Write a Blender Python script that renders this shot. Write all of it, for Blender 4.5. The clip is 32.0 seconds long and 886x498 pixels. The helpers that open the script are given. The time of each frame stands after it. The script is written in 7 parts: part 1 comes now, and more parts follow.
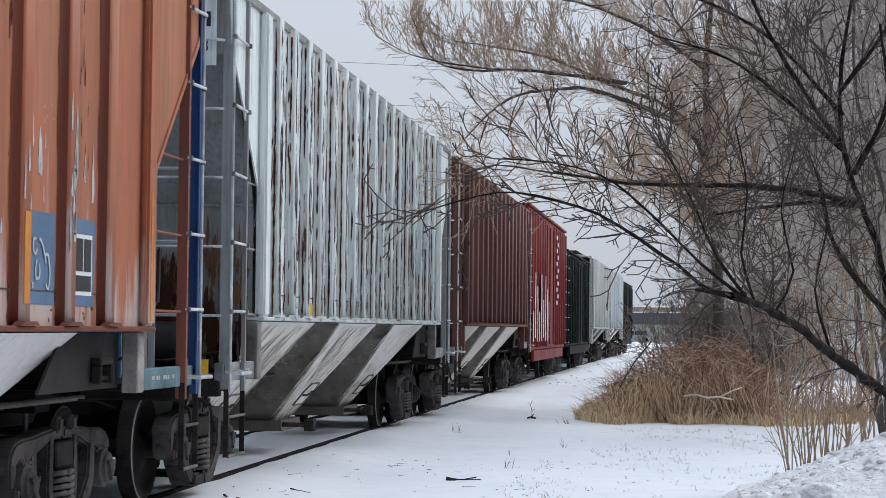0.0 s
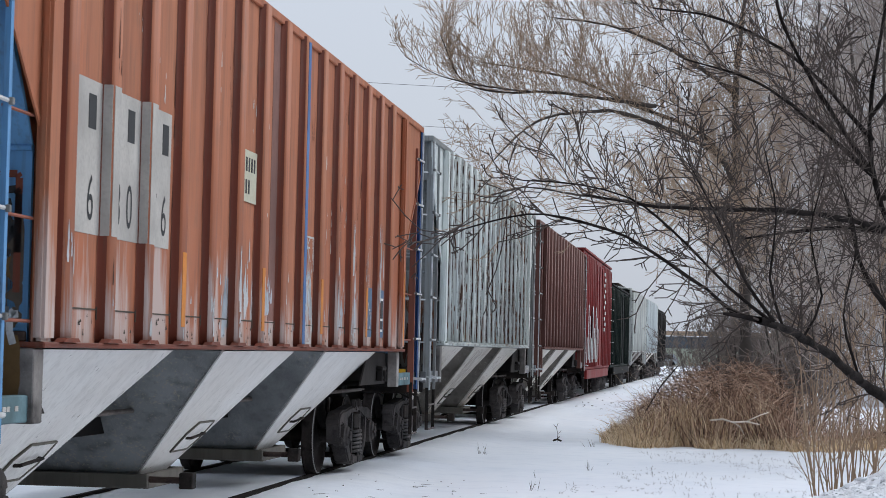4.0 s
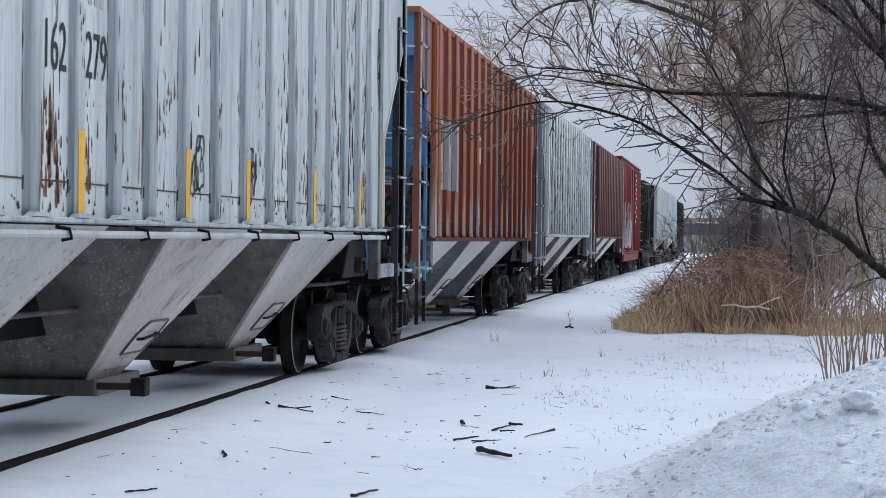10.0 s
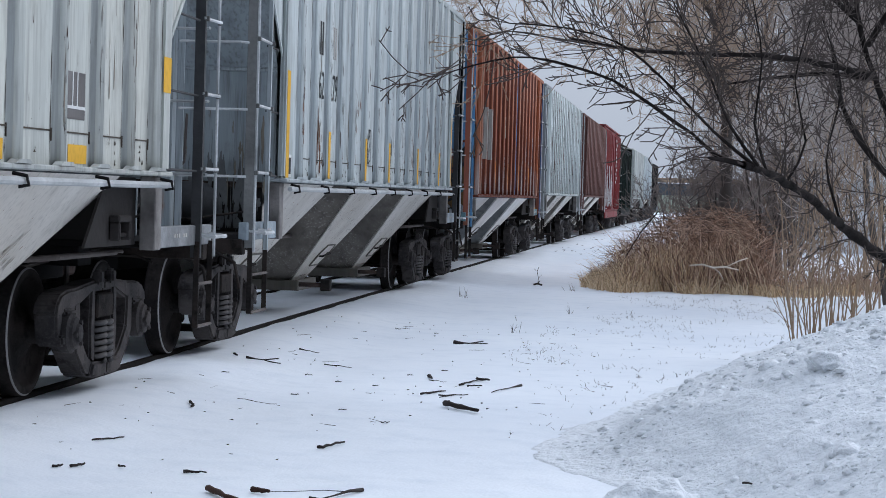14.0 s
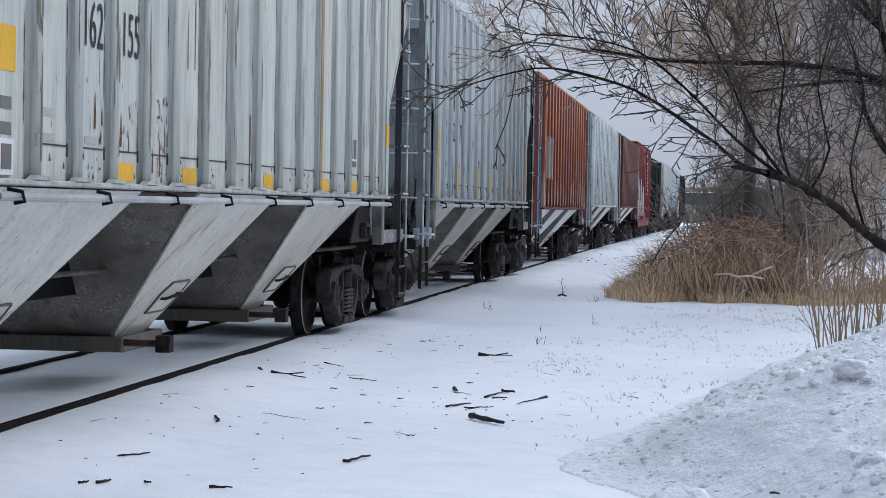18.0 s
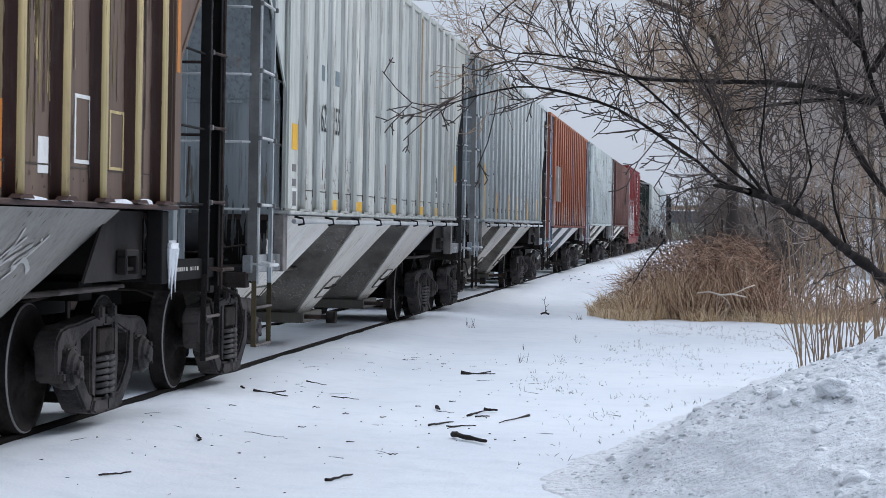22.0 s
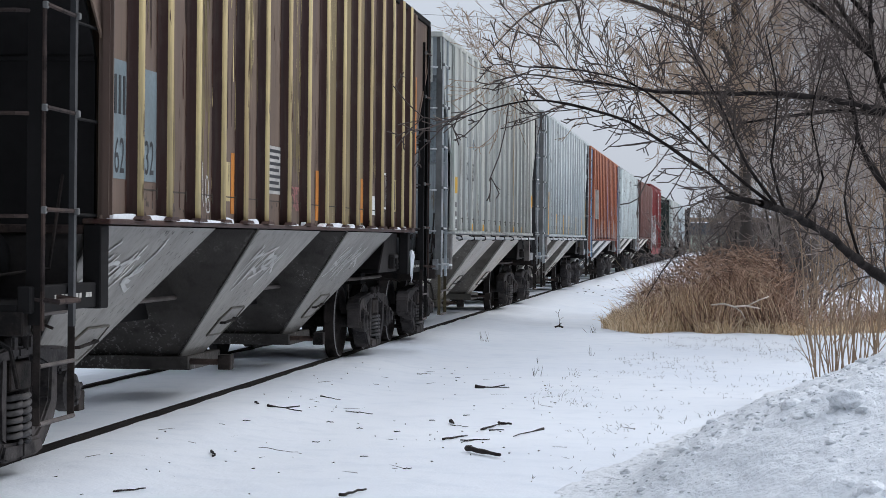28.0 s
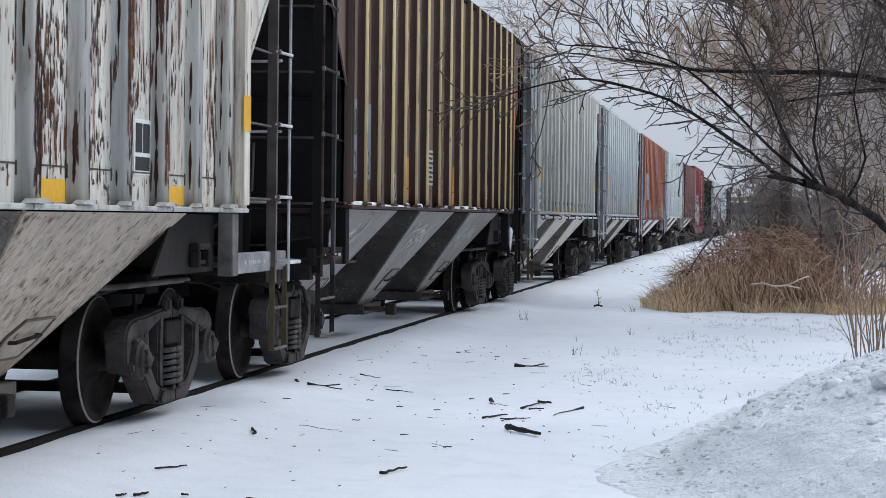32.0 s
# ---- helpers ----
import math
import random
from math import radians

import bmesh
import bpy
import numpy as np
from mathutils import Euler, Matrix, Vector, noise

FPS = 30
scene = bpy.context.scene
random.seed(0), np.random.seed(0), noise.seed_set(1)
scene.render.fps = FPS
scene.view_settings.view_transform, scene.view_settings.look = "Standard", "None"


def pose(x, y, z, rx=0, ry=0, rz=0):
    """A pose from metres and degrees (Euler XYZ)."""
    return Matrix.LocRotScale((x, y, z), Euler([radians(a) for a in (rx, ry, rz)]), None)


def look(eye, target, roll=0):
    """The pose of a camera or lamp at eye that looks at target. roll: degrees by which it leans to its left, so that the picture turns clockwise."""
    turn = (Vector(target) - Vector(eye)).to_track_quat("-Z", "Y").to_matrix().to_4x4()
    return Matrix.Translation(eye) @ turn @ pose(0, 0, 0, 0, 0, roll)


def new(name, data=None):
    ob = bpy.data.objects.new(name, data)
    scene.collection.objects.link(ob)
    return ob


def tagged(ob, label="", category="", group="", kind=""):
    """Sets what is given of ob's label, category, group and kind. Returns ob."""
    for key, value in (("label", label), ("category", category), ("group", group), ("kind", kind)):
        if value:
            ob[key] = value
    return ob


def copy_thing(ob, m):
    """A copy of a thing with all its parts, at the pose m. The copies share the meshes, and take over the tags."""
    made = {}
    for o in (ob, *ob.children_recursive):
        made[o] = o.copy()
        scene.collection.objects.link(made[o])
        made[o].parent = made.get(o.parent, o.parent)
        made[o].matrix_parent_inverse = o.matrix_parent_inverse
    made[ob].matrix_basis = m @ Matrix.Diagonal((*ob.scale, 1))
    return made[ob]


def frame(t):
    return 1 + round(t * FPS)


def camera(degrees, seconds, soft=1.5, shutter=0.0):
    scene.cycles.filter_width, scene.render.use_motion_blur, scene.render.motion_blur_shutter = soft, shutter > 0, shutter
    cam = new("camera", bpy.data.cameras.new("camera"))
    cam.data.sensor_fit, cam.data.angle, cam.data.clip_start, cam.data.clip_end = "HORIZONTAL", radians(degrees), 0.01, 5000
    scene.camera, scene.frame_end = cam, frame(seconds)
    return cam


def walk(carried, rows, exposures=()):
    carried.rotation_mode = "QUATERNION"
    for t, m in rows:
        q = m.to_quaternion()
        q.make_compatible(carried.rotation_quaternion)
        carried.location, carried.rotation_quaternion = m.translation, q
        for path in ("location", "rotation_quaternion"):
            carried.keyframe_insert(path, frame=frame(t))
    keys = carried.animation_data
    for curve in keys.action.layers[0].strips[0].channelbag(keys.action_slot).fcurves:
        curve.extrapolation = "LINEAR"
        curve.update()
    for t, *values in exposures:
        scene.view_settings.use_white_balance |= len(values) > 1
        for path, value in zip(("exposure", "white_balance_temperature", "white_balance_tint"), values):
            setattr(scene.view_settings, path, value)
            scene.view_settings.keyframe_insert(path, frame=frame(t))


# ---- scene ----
cam = camera(24.305, 32.0, soft=0.5, shutter=0.15)
# seconds, eye x y z, yaw to the left, pitch, roll in degrees
CAMERA_ROWS = [
    (0.0, 0.028, 0.058, 1.569, 6.590, 2.097, 0.594),
    (0.5, 0.028, 0.047, 1.571, 6.674, 2.087, 0.721),
    (1.0, 0.031, 0.062, 1.568, 6.593, 2.378, 0.999),
    (1.5, 0.032, 0.067, 1.570, 6.841, 2.654, 1.059),
    (2.0, 0.031, 0.076, 1.568, 7.146, 2.607, 1.166),
    (2.5, 0.033, 0.089, 1.563, 7.300, 2.406, 1.443),
    (3.0, 0.029, 0.069, 1.566, 7.332, 2.403, 1.352),
    (3.5, 0.028, 0.068, 1.567, 7.318, 2.678, 1.314),
    (5.5, -0.001, -0.008, 1.564, 7.513, 2.461, 0.949),
    (6.0, 0.000, -0.011, 1.563, 6.947, 1.885, 0.702),
    (6.5, -0.002, -0.016, 1.571, 6.710, 1.552, 0.088),
    (7.0, -0.001, -0.015, 1.569, 6.765, 1.409, 0.164),
    (7.5, -0.003, 0.000, 1.567, 7.078, 1.100, 0.353),
    (8.0, -0.011, -0.005, 1.568, 7.429, 0.696, 0.316),
    (8.5, -0.008, -0.005, 1.564, 7.840, 0.152, 0.219),
    (9.0, -0.008, 0.012, 1.557, 8.155, -0.528, 0.354),
    (9.5, -0.008, -0.007, 1.562, 8.039, -0.696, 0.545),
    (10.0, -0.005, -0.016, 1.558, 7.561, -0.407, 0.604),
    (10.5, 0.002, -0.002, 1.559, 7.356, -0.257, 0.486),
    (11.0, 0.001, 0.001, 1.560, 7.352, -0.288, 0.366),
    (11.5, 0.001, 0.000, 1.560, 7.490, -0.574, 0.372),
    (12.0, -0.005, -0.007, 1.556, 7.609, -0.988, 0.564),
    (12.5, -0.003, 0.002, 1.553, 7.492, -1.380, 0.790),
    (13.0, -0.004, -0.005, 1.553, 7.436, -1.695, 1.023),
    (13.5, -0.005, -0.021, 1.553, 7.241, -1.714, 1.415),
    (14.0, -0.009, -0.034, 1.547, 6.684, -1.618, 1.637),
    (14.5, -0.020, -0.031, 1.547, 6.488, -1.925, 1.640),
    (16.5, -0.034, -0.030, 1.549, 7.362, -2.596, 1.472),
    (17.0, -0.028, -0.008, 1.546, 7.245, -1.992, 1.132),
    (17.5, -0.024, -0.019, 1.549, 7.318, -1.460, 0.934),
    (18.0, -0.011, -0.013, 1.548, 7.352, -1.299, 0.988),
    (18.5, -0.004, -0.008, 1.548, 7.198, -1.240, 0.881),
    (19.0, -0.001, -0.027, 1.551, 7.004, -1.258, 0.817),
    (19.5, 0.001, -0.016, 1.553, 6.818, -1.170, 0.768),
    (20.0, -0.000, -0.015, 1.550, 6.635, -1.014, 0.947),
    (20.5, -0.004, -0.008, 1.550, 6.574, -0.892, 1.264),
    (21.0, -0.004, 0.010, 1.546, 6.751, -0.932, 1.239),
    (21.5, -0.007, -0.010, 1.546, 6.745, -1.011, 1.015),
    (22.0, -0.005, -0.002, 1.551, 6.897, -0.787, 0.998),
    (22.5, -0.013, -0.014, 1.554, 7.516, -0.392, 1.047),
    (23.0, -0.007, -0.007, 1.556, 7.865, 0.014, 0.958),
    (23.5, -0.007, -0.015, 1.557, 7.962, 0.287, 0.826),
    (24.0, 0.004, -0.014, 1.557, 7.892, 0.328, 0.716),
    (24.5, 0.008, -0.007, 1.556, 7.651, 0.220, 0.684),
    (25.0, 0.010, -0.002, 1.556, 7.307, 0.027, 0.771),
    (25.5, -0.002, 0.002, 1.555, 7.349, -0.214, 0.925),
    (27.5, 0.004, 0.001, 1.553, 7.467, -0.178, 0.698),
    (28.0, 0.008, -0.008, 1.553, 7.296, -0.408, 0.554),
    (28.5, 0.004, -0.011, 1.555, 7.026, -0.764, 0.531),
    (29.0, 0.002, -0.011, 1.555, 6.867, -0.905, 0.591),
    (29.5, 0.003, -0.018, 1.554, 6.773, -0.927, 0.527),
    (30.0, -0.002, -0.020, 1.554, 6.800, -1.138, 0.675),
    (30.5, -0.005, -0.022, 1.552, 7.158, -1.311, 0.655),
    (31.0, -0.007, -0.017, 1.553, 7.594, -1.169, 0.462),
    (31.5, -0.012, -0.013, 1.551, 7.979, -1.104, 0.558),
    (32.0, -0.009, -0.014, 1.551, 8.352, -1.008, 0.654),
]
walk(cam, [(t, pose(x, y, z, 90 + pitch, 0, yaw) @ pose(0, 0, 0, 0, 0, roll)) for t, x, y, z, yaw, pitch, roll in CAMERA_ROWS],
     [(0.0, 0.04, 6180, 10), (6.0, 0.0, 6100, 10), (9.0, -0.09, 5780, 10), (13.0, -0.11, 5780, 10), (17.0, -0.20, 5780, 10), (19.0, -0.06, 5780, 10), (23.0, 0.04, 6000, 10), (25.0, 0.06, 6200, 10), (28.0, 0.06, 6100, 10), (32.0, 0.0, 5980, 10)])

# metres that the train has rolled, by time
ROLLED = [
    (0.0, -0.00), (0.5, 1.39), (1.0, 2.77), (1.5, 4.16), (2.0, 5.55), (2.5, 6.95), (3.0, 8.38), (3.5, 9.80),
    (5.5, 15.37), (6.0, 16.73), (6.5, 18.08), (7.0, 19.41), (7.5, 20.73), (8.0, 22.04), (8.5, 23.34), (9.0, 24.64),
    (9.5, 25.98), (10.0, 27.33), (10.5, 28.66), (11.0, 29.94), (11.5, 31.19), (12.0, 32.41), (12.5, 33.59), (13.0, 34.75),
    (13.5, 35.90), (14.0, 37.05), (14.5, 38.21), (16.5, 42.90), (17.0, 44.10), (17.5, 45.30), (18.0, 46.47), (18.5, 47.61),
    (19.0, 48.73), (19.5, 49.84), (20.0, 50.94), (20.5, 52.02), (21.0, 53.07), (21.5, 54.12), (22.0, 55.18), (22.5, 56.23),
    (23.0, 57.28), (23.5, 58.31), (24.0, 59.30), (24.5, 60.24), (25.0, 61.22), (25.5, 62.20), (27.5, 66.10), (28.0, 67.05),
    (28.5, 67.98), (29.0, 68.88), (29.5, 69.74), (30.0, 70.58), (30.5, 71.42), (31.0, 72.28), (31.5, 73.10), (32.0, 73.89),
]
TRACK_X, TRACK_BEND, TRACK_GRADE, GROUND_Z = -5.427, 0.000071, -0.001908, -0.126

# ---- world and light ----
world = bpy.data.worlds.new("overcast_sky")
scene.world = world
world.use_nodes = True
wn, wl = world.node_tree.nodes, world.node_tree.links
wn.clear()
sky = wn.new("ShaderNodeTexSky")
sky.sky_type, sky.sun_disc = "NISHITA", False
sky.sun_elevation, sky.sun_rotation = radians(38), radians(45)
sky.air_density, sky.dust_density, sky.ozone_density = 1.0, 4.0, 1.0
# a cloud deck: the sky's blue is mostly veiled by even grey-white
veil = wn.new("ShaderNodeMix")
veil.data_type = "RGBA"
veil.inputs["Factor"].default_value = 0.86
# as under any even cloud deck, the zenith is brighter than the horizon
coord, parts_, rise = wn.new("ShaderNodeTexCoord"), wn.new("ShaderNodeSeparateXYZ"), wn.new("ShaderNodeMapRange")
rise.inputs["From Min"].default_value, rise.inputs["From Max"].default_value = 0.0, 1.0
rise.inputs["To Min"].default_value, rise.inputs["To Max"].default_value = 0.85, 1.60
grey = wn.new("ShaderNodeVectorMath")
grey.operation = "SCALE"
grey.inputs[0].default_value = (8.1, 8.5, 9.2)
wl.new(coord.outputs["Generated"], parts_.inputs[0])
wl.new(parts_.outputs["Z"], rise.inputs["Value"])
wl.new(rise.outputs["Result"], grey.inputs["Scale"])
wl.new(grey.outputs[0], veil.inputs["B"])
bg = wn.new("ShaderNodeBackground")
bg.inputs["Strength"].default_value = 0.085
wout = wn.new("ShaderNodeOutputWorld")
wl.new(sky.outputs[0], veil.inputs["A"])
wl.new(veil.outputs["Result"], bg.inputs[0])
wl.new(bg.outputs[0], wout.inputs[0])
sun = new("sun", bpy.data.lights.new("sun", "SUN"))
sun.data.energy, sun.data.angle, sun.data.color = 1.4, radians(32), (1.0, 0.97, 0.93)
sun.matrix_world = look((26, 42, 31), (-4, 12, 0))

# ---- materials ----


def nodes_of(name):
    m = bpy.data.materials.new(name)
    m.use_nodes = True
    nt = m.node_tree
    return m, nt.nodes, nt.links, nt.nodes["Principled BSDF"]


def noise_of(n, l, scale, stretch=(1, 1, 1), detail=4.0, shift=0.0, rough=0.55):
    tc, mp, nz = n.new("ShaderNodeTexCoord"), n.new("ShaderNodeMapping"), n.new("ShaderNodeTexNoise")
    info, far_off, add = n.new("ShaderNodeObjectInfo"), n.new("ShaderNodeMath"), n.new("ShaderNodeVectorMath")
    far_off.operation, far_off.inputs[1].default_value = "MULTIPLY", 61.0
    l.new(info.outputs["Random"], far_off.inputs[0])
    l.new(tc.outputs["Object"], add.inputs[0])
    l.new(far_off.outputs[0], add.inputs[1])
    mp.inputs["Scale"].default_value = stretch
    mp.inputs["Location"].default_value = (shift, shift * 1.7, shift * 0.6)
    nz.inputs["Scale"].default_value, nz.inputs["Detail"].default_value, nz.inputs["Roughness"].default_value = scale, detail, rough
    l.new(add.outputs[0], mp.inputs[0])
    l.new(mp.outputs[0], nz.inputs["Vector"])
    return nz.outputs["Fac"]


def ramp(n, l, fac, lo, hi, a=0.0, b=1.0):
    r = n.new("ShaderNodeMapRange")
    r.inputs["From Min"].default_value, r.inputs["From Max"].default_value = lo, hi
    r.inputs["To Min"].default_value, r.inputs["To Max"].default_value = a, b
    l.new(fac, r.inputs["Value"])
    return r.outputs["Result"]


def blend(n, l, fac, a, b):
    x = n.new("ShaderNodeMix")
    x.data_type = "RGBA"
    for key, v in (("A", a), ("B", b)):
        if isinstance(v, tuple):
            x.inputs[key].default_value = (*v, 1)
        else:
            l.new(v, x.inputs[key])
    l.new(fac, x.inputs["Factor"])
    return x.outputs["Result"]


def relief(n, l, fac, p, strength=0.3, dist=0.01):
    b = n.new("ShaderNodeBump")
    b.inputs["Strength"].default_value, b.inputs["Distance"].default_value = strength, dist
    l.new(fac, b.inputs["Height"])
    l.new(b.outputs[0], p.inputs["Normal"])


def plain(name, colour, rough=0.7, metal=0.0, vary=0.25, scale=6.0, bump=0.0, spec=0.25):
    """A surface with two scales of tone variation."""
    m, n, l, p = nodes_of(name)
    big, small = noise_of(n, l, scale * 0.25), noise_of(n, l, scale * 4, shift=3)
    dark = tuple(c * (1 - vary) for c in colour)
    lite = tuple(min(1, c * (1 + vary)) for c in colour)
    c = blend(n, l, ramp(n, l, big, 0.3, 0.7), dark, lite)
    c = blend(n, l, ramp(n, l, small, 0.45, 0.75, 0, 0.5), c, tuple(x * 0.7 for x in colour))
    l.new(c, p.inputs["Base Color"])
    p.inputs["Roughness"].default_value, p.inputs["Metallic"].default_value = rough, metal
    p.inputs["Specular IOR Level"].default_value = spec
    if bump:
        relief(n, l, small, p, bump, 0.01)
    return m


def car_paint(name, base, faded, rust=0.3, streak=0.5, shift=0.0, rust_colour=(0.09, 0.035, 0.02), chips=0.0, chip_colour=(0.1, 0.05, 0.035), grime=0.35, wash=None):
    """Old freight-car paint: fading, rain streaks, rust runs, chipped spots, grime and splash dirt."""
    m, n, l, p = nodes_of(name)
    tone = noise_of(n, l, 0.55, (1, 1, 0.35), 3, shift)
    band = noise_of(n, l, 2.2, (1, 1, 0.05), 3, shift + 31)
    runs_ = noise_of(n, l, 6.0, (1, 1, 0.06), 5, shift + 2)
    fine = noise_of(n, l, 30.0, (1, 1, 0.07), 3, shift + 5)
    blot = noise_of(n, l, 4.5, (1, 1, 0.6), 5, shift + 17, 0.65)
    c = blend(n, l, ramp(n, l, tone, 0.35, 0.65), base, faded)
    c = blend(n, l, ramp(n, l, band, 0.42, 0.68, 0, streak * 0.75), c, tuple(x * 0.55 + 0.012 for x in base))
    c = blend(n, l, ramp(n, l, runs_, 0.5, 0.72, 0, streak), c, tuple(x * 0.4 + 0.015 for x in base))
    c = blend(n, l, ramp(n, l, fine, 0.50, 0.74, 0, grime), c, (0.085, 0.075, 0.062))
    c = blend(n, l, ramp(n, l, blot, 0.55, 0.75, 0, grime * 0.8), c, (0.13, 0.105, 0.08))
    if wash:
        # paint gone chalky from the foot upward, in uneven runs
        tc, sep, low, both = n.new("ShaderNodeTexCoord"), n.new("ShaderNodeSeparateXYZ"), n.new("ShaderNodeMath"), n.new("ShaderNodeMath")
        l.new(tc.outputs["Object"], sep.inputs[0])
        height = ramp(n, l, sep.outputs["Z"], wash[1], 1.55, -0.22, 0.16)
        low.operation = both.operation = "ADD"
        l.new(height, low.inputs[0])
        l.new(noise_of(n, l, 3.2, (1, 1, 0.16), 5, shift + 40, 0.6), low.inputs[1])
        l.new(low.outputs[0], both.inputs[0])
        l.new(ramp(n, l, fine, 0.3, 0.7, -0.05, 0.05), both.inputs[1])
        c = blend(n, l, ramp(n, l, both.outputs[0], 0.52, 0.66, 0, 0.8), c, wash[0])
    spots = noise_of(n, l, 4.2, (1, 1, 0.16), 6, shift + 9, 0.7)
    thr = 0.78 - 0.3 * rust
    rustmask = ramp(n, l, spots, thr, thr + 0.03)
    halo = ramp(n, l, spots, thr - 0.07, thr, 0, 0.55)
    c = blend(n, l, halo, c, tuple(min(1, x * 3.2 + 0.05) for x in rust_colour))
    rusttone = blend(n, l, fine, rust_colour, tuple(x * 2.2 for x in rust_colour))
    c = blend(n, l, rustmask, c, rusttone)
    if chips:
        cp = noise_of(n, l, 15.0, (1, 1, 0.13), 4, shift + 14, 0.6)
        t2 = 0.74 - 0.22 * chips
        c = blend(n, l, ramp(n, l, cp, t2, t2 + 0.03), c, chip_colour)
    l.new(c, p.inputs["Base Color"])
    l.new(ramp(n, l, tone, 0.3, 0.7, 0.55, 0.8), p.inputs["Roughness"])
    p.inputs["Specular IOR Level"].default_value = 0.22
    relief(n, l, spots, p, 0.3, 0.008)
    return m


def cast_steel(name, colour, rust, spec=0.06):
    """Dirty castings: grease-black in parts, rust-brown in others, dusty on top."""
    m, n, l, p = nodes_of(name)
    big, mid, fine = noise_of(n, l, 2.5), noise_of(n, l, 7.0, shift=6), noise_of(n, l, 45.0, shift=12)
    c = blend(n, l, ramp(n, l, big, 0.38, 0.62), colour, rust)
    c = blend(n, l, ramp(n, l, mid, 0.52, 0.68, 0, 0.75), c, tuple(x * 0.35 for x in colour))
    c = blend(n, l, ramp(n, l, fine, 0.5, 0.75, 0, 0.25), c, tuple(x * 1.6 + 0.01 for x in rust))
    l.new(c, p.inputs["Base Color"])
    p.inputs["Roughness"].default_value, p.inputs["Specular IOR Level"].default_value = 0.75, spec
    relief(n, l, fine, p, 0.5, 0.006)
    return m


STEEL = cast_steel("dirty_cast_steel", (0.016, 0.015, 0.015), (0.042, 0.034, 0.030))
CASTING = cast_steel("dusty_truck_casting", (0.036, 0.034, 0.035), (0.080, 0.071, 0.068))
SPRING_STEEL = cast_steel("dusty_spring_steel", (0.085, 0.083, 0.085), (0.13, 0.12, 0.115))
RUSTY = cast_steel("rust_brown_steel", (0.045, 0.036, 0.034), (0.082, 0.058, 0.049))
WHEEL = cast_steel("wheel_steel", (0.012, 0.011, 0.011), (0.028, 0.023, 0.021))
TREAD = plain("worn_tread_steel", (0.24, 0.23, 0.225), 0.45, 0.4, 0.3, 6)
BLACK = plain("black_weathered_paint", (0.018, 0.017, 0.017), 0.7, 0.0, 0.4, 3, 0.2, 0.04)
PALE = plain("pale_worn_paint", (0.52, 0.53, 0.53), 0.6, 0.0, 0.45, 12)
YELLOW = plain("safety_yellow_paint", (0.75, 0.42, 0.03), 0.6, 0.0, 0.12, 5)
ORANGE_MARK = plain("orange_marking_paint", (0.55, 0.2, 0.03), 0.6, 0.0, 0.2, 5)
WHITE_MARK = plain("white_marking_paint", (0.72, 0.72, 0.7), 0.6, 0.0, 0.1, 8)
DARK_MARK = plain("black_stencil_paint", (0.025, 0.027, 0.03), 0.6, 0.0, 0.2, 8)
BLUE_MARK = plain("grey_blue_patch_paint", (0.10, 0.17, 0.27), 0.6, 0.0, 0.2, 8)
GREY_MARK = plain("grey_patch_paint", (0.42, 0.40, 0.37), 0.65, 0.0, 0.2, 8)
SNOW_CAP = plain("old_snow", (0.82, 0.84, 0.87), 0.6, 0.0, 0.06, 8, 0.5)


def snow_material():
    m, n, l, p = nodes_of("fresh_snow")
    big, mid, fine = noise_of(n, l, 0.35), noise_of(n, l, 3.0, shift=4), noise_of(n, l, 40.0, shift=8)
    c = blend(n, l, ramp(n, l, big, 0.3, 0.7), (0.80, 0.84, 0.90), (0.88, 0.91, 0.95))
    c = blend(n, l, ramp(n, l, mid, 0.50, 0.75, 0, 0.5), c, (0.69, 0.74, 0.81))
    l.new(c, p.inputs["Base Color"])
    p.inputs["Roughness"].default_value = 0.65
    add = n.new("ShaderNodeMath")
    add.operation = "ADD"
    l.new(mid, add.inputs[0])
    l.new(ramp(n, l, fine, 0, 1, 0, 0.25), add.inputs[1])
    relief(n, l, add.outputs[0], p, 0.5, 0.03)
    return m


def grit_and_shade(name, colour, fleck):
    """Caked road dirt, darkened further with painted shade; pale grit stuck in it in patches."""
    m, n, l, p = nodes_of(name)
    big, mid, fine = noise_of(n, l, 1.6), noise_of(n, l, 7.0, shift=6), noise_of(n, l, 34.0, shift=12, detail=2)
    c = blend(n, l, ramp(n, l, big, 0.35, 0.65), tuple(x * 0.75 for x in colour), tuple(x * 1.3 for x in colour))
    c = blend(n, l, ramp(n, l, mid, 0.5, 0.7, 0, 0.6), c, tuple(x * 0.45 for x in colour))
    where, grain, both = ramp(n, l, big, 0.45, 0.6), ramp(n, l, fine, 0.58, 0.64, 0, 0.75), n.new("ShaderNodeMath")
    both.operation = "MULTIPLY"
    l.new(where, both.inputs[0])
    l.new(grain, both.inputs[1])
    c = blend(n, l, both.outputs[0], c, fleck)
    l.new(c, p.inputs["Base Color"])
    p.inputs["Roughness"].default_value, p.inputs["Specular IOR Level"].default_value = 0.9, 0.15
    relief(n, l, fine, p, 0.6, 0.012)
    return m


SNOW = snow_material()


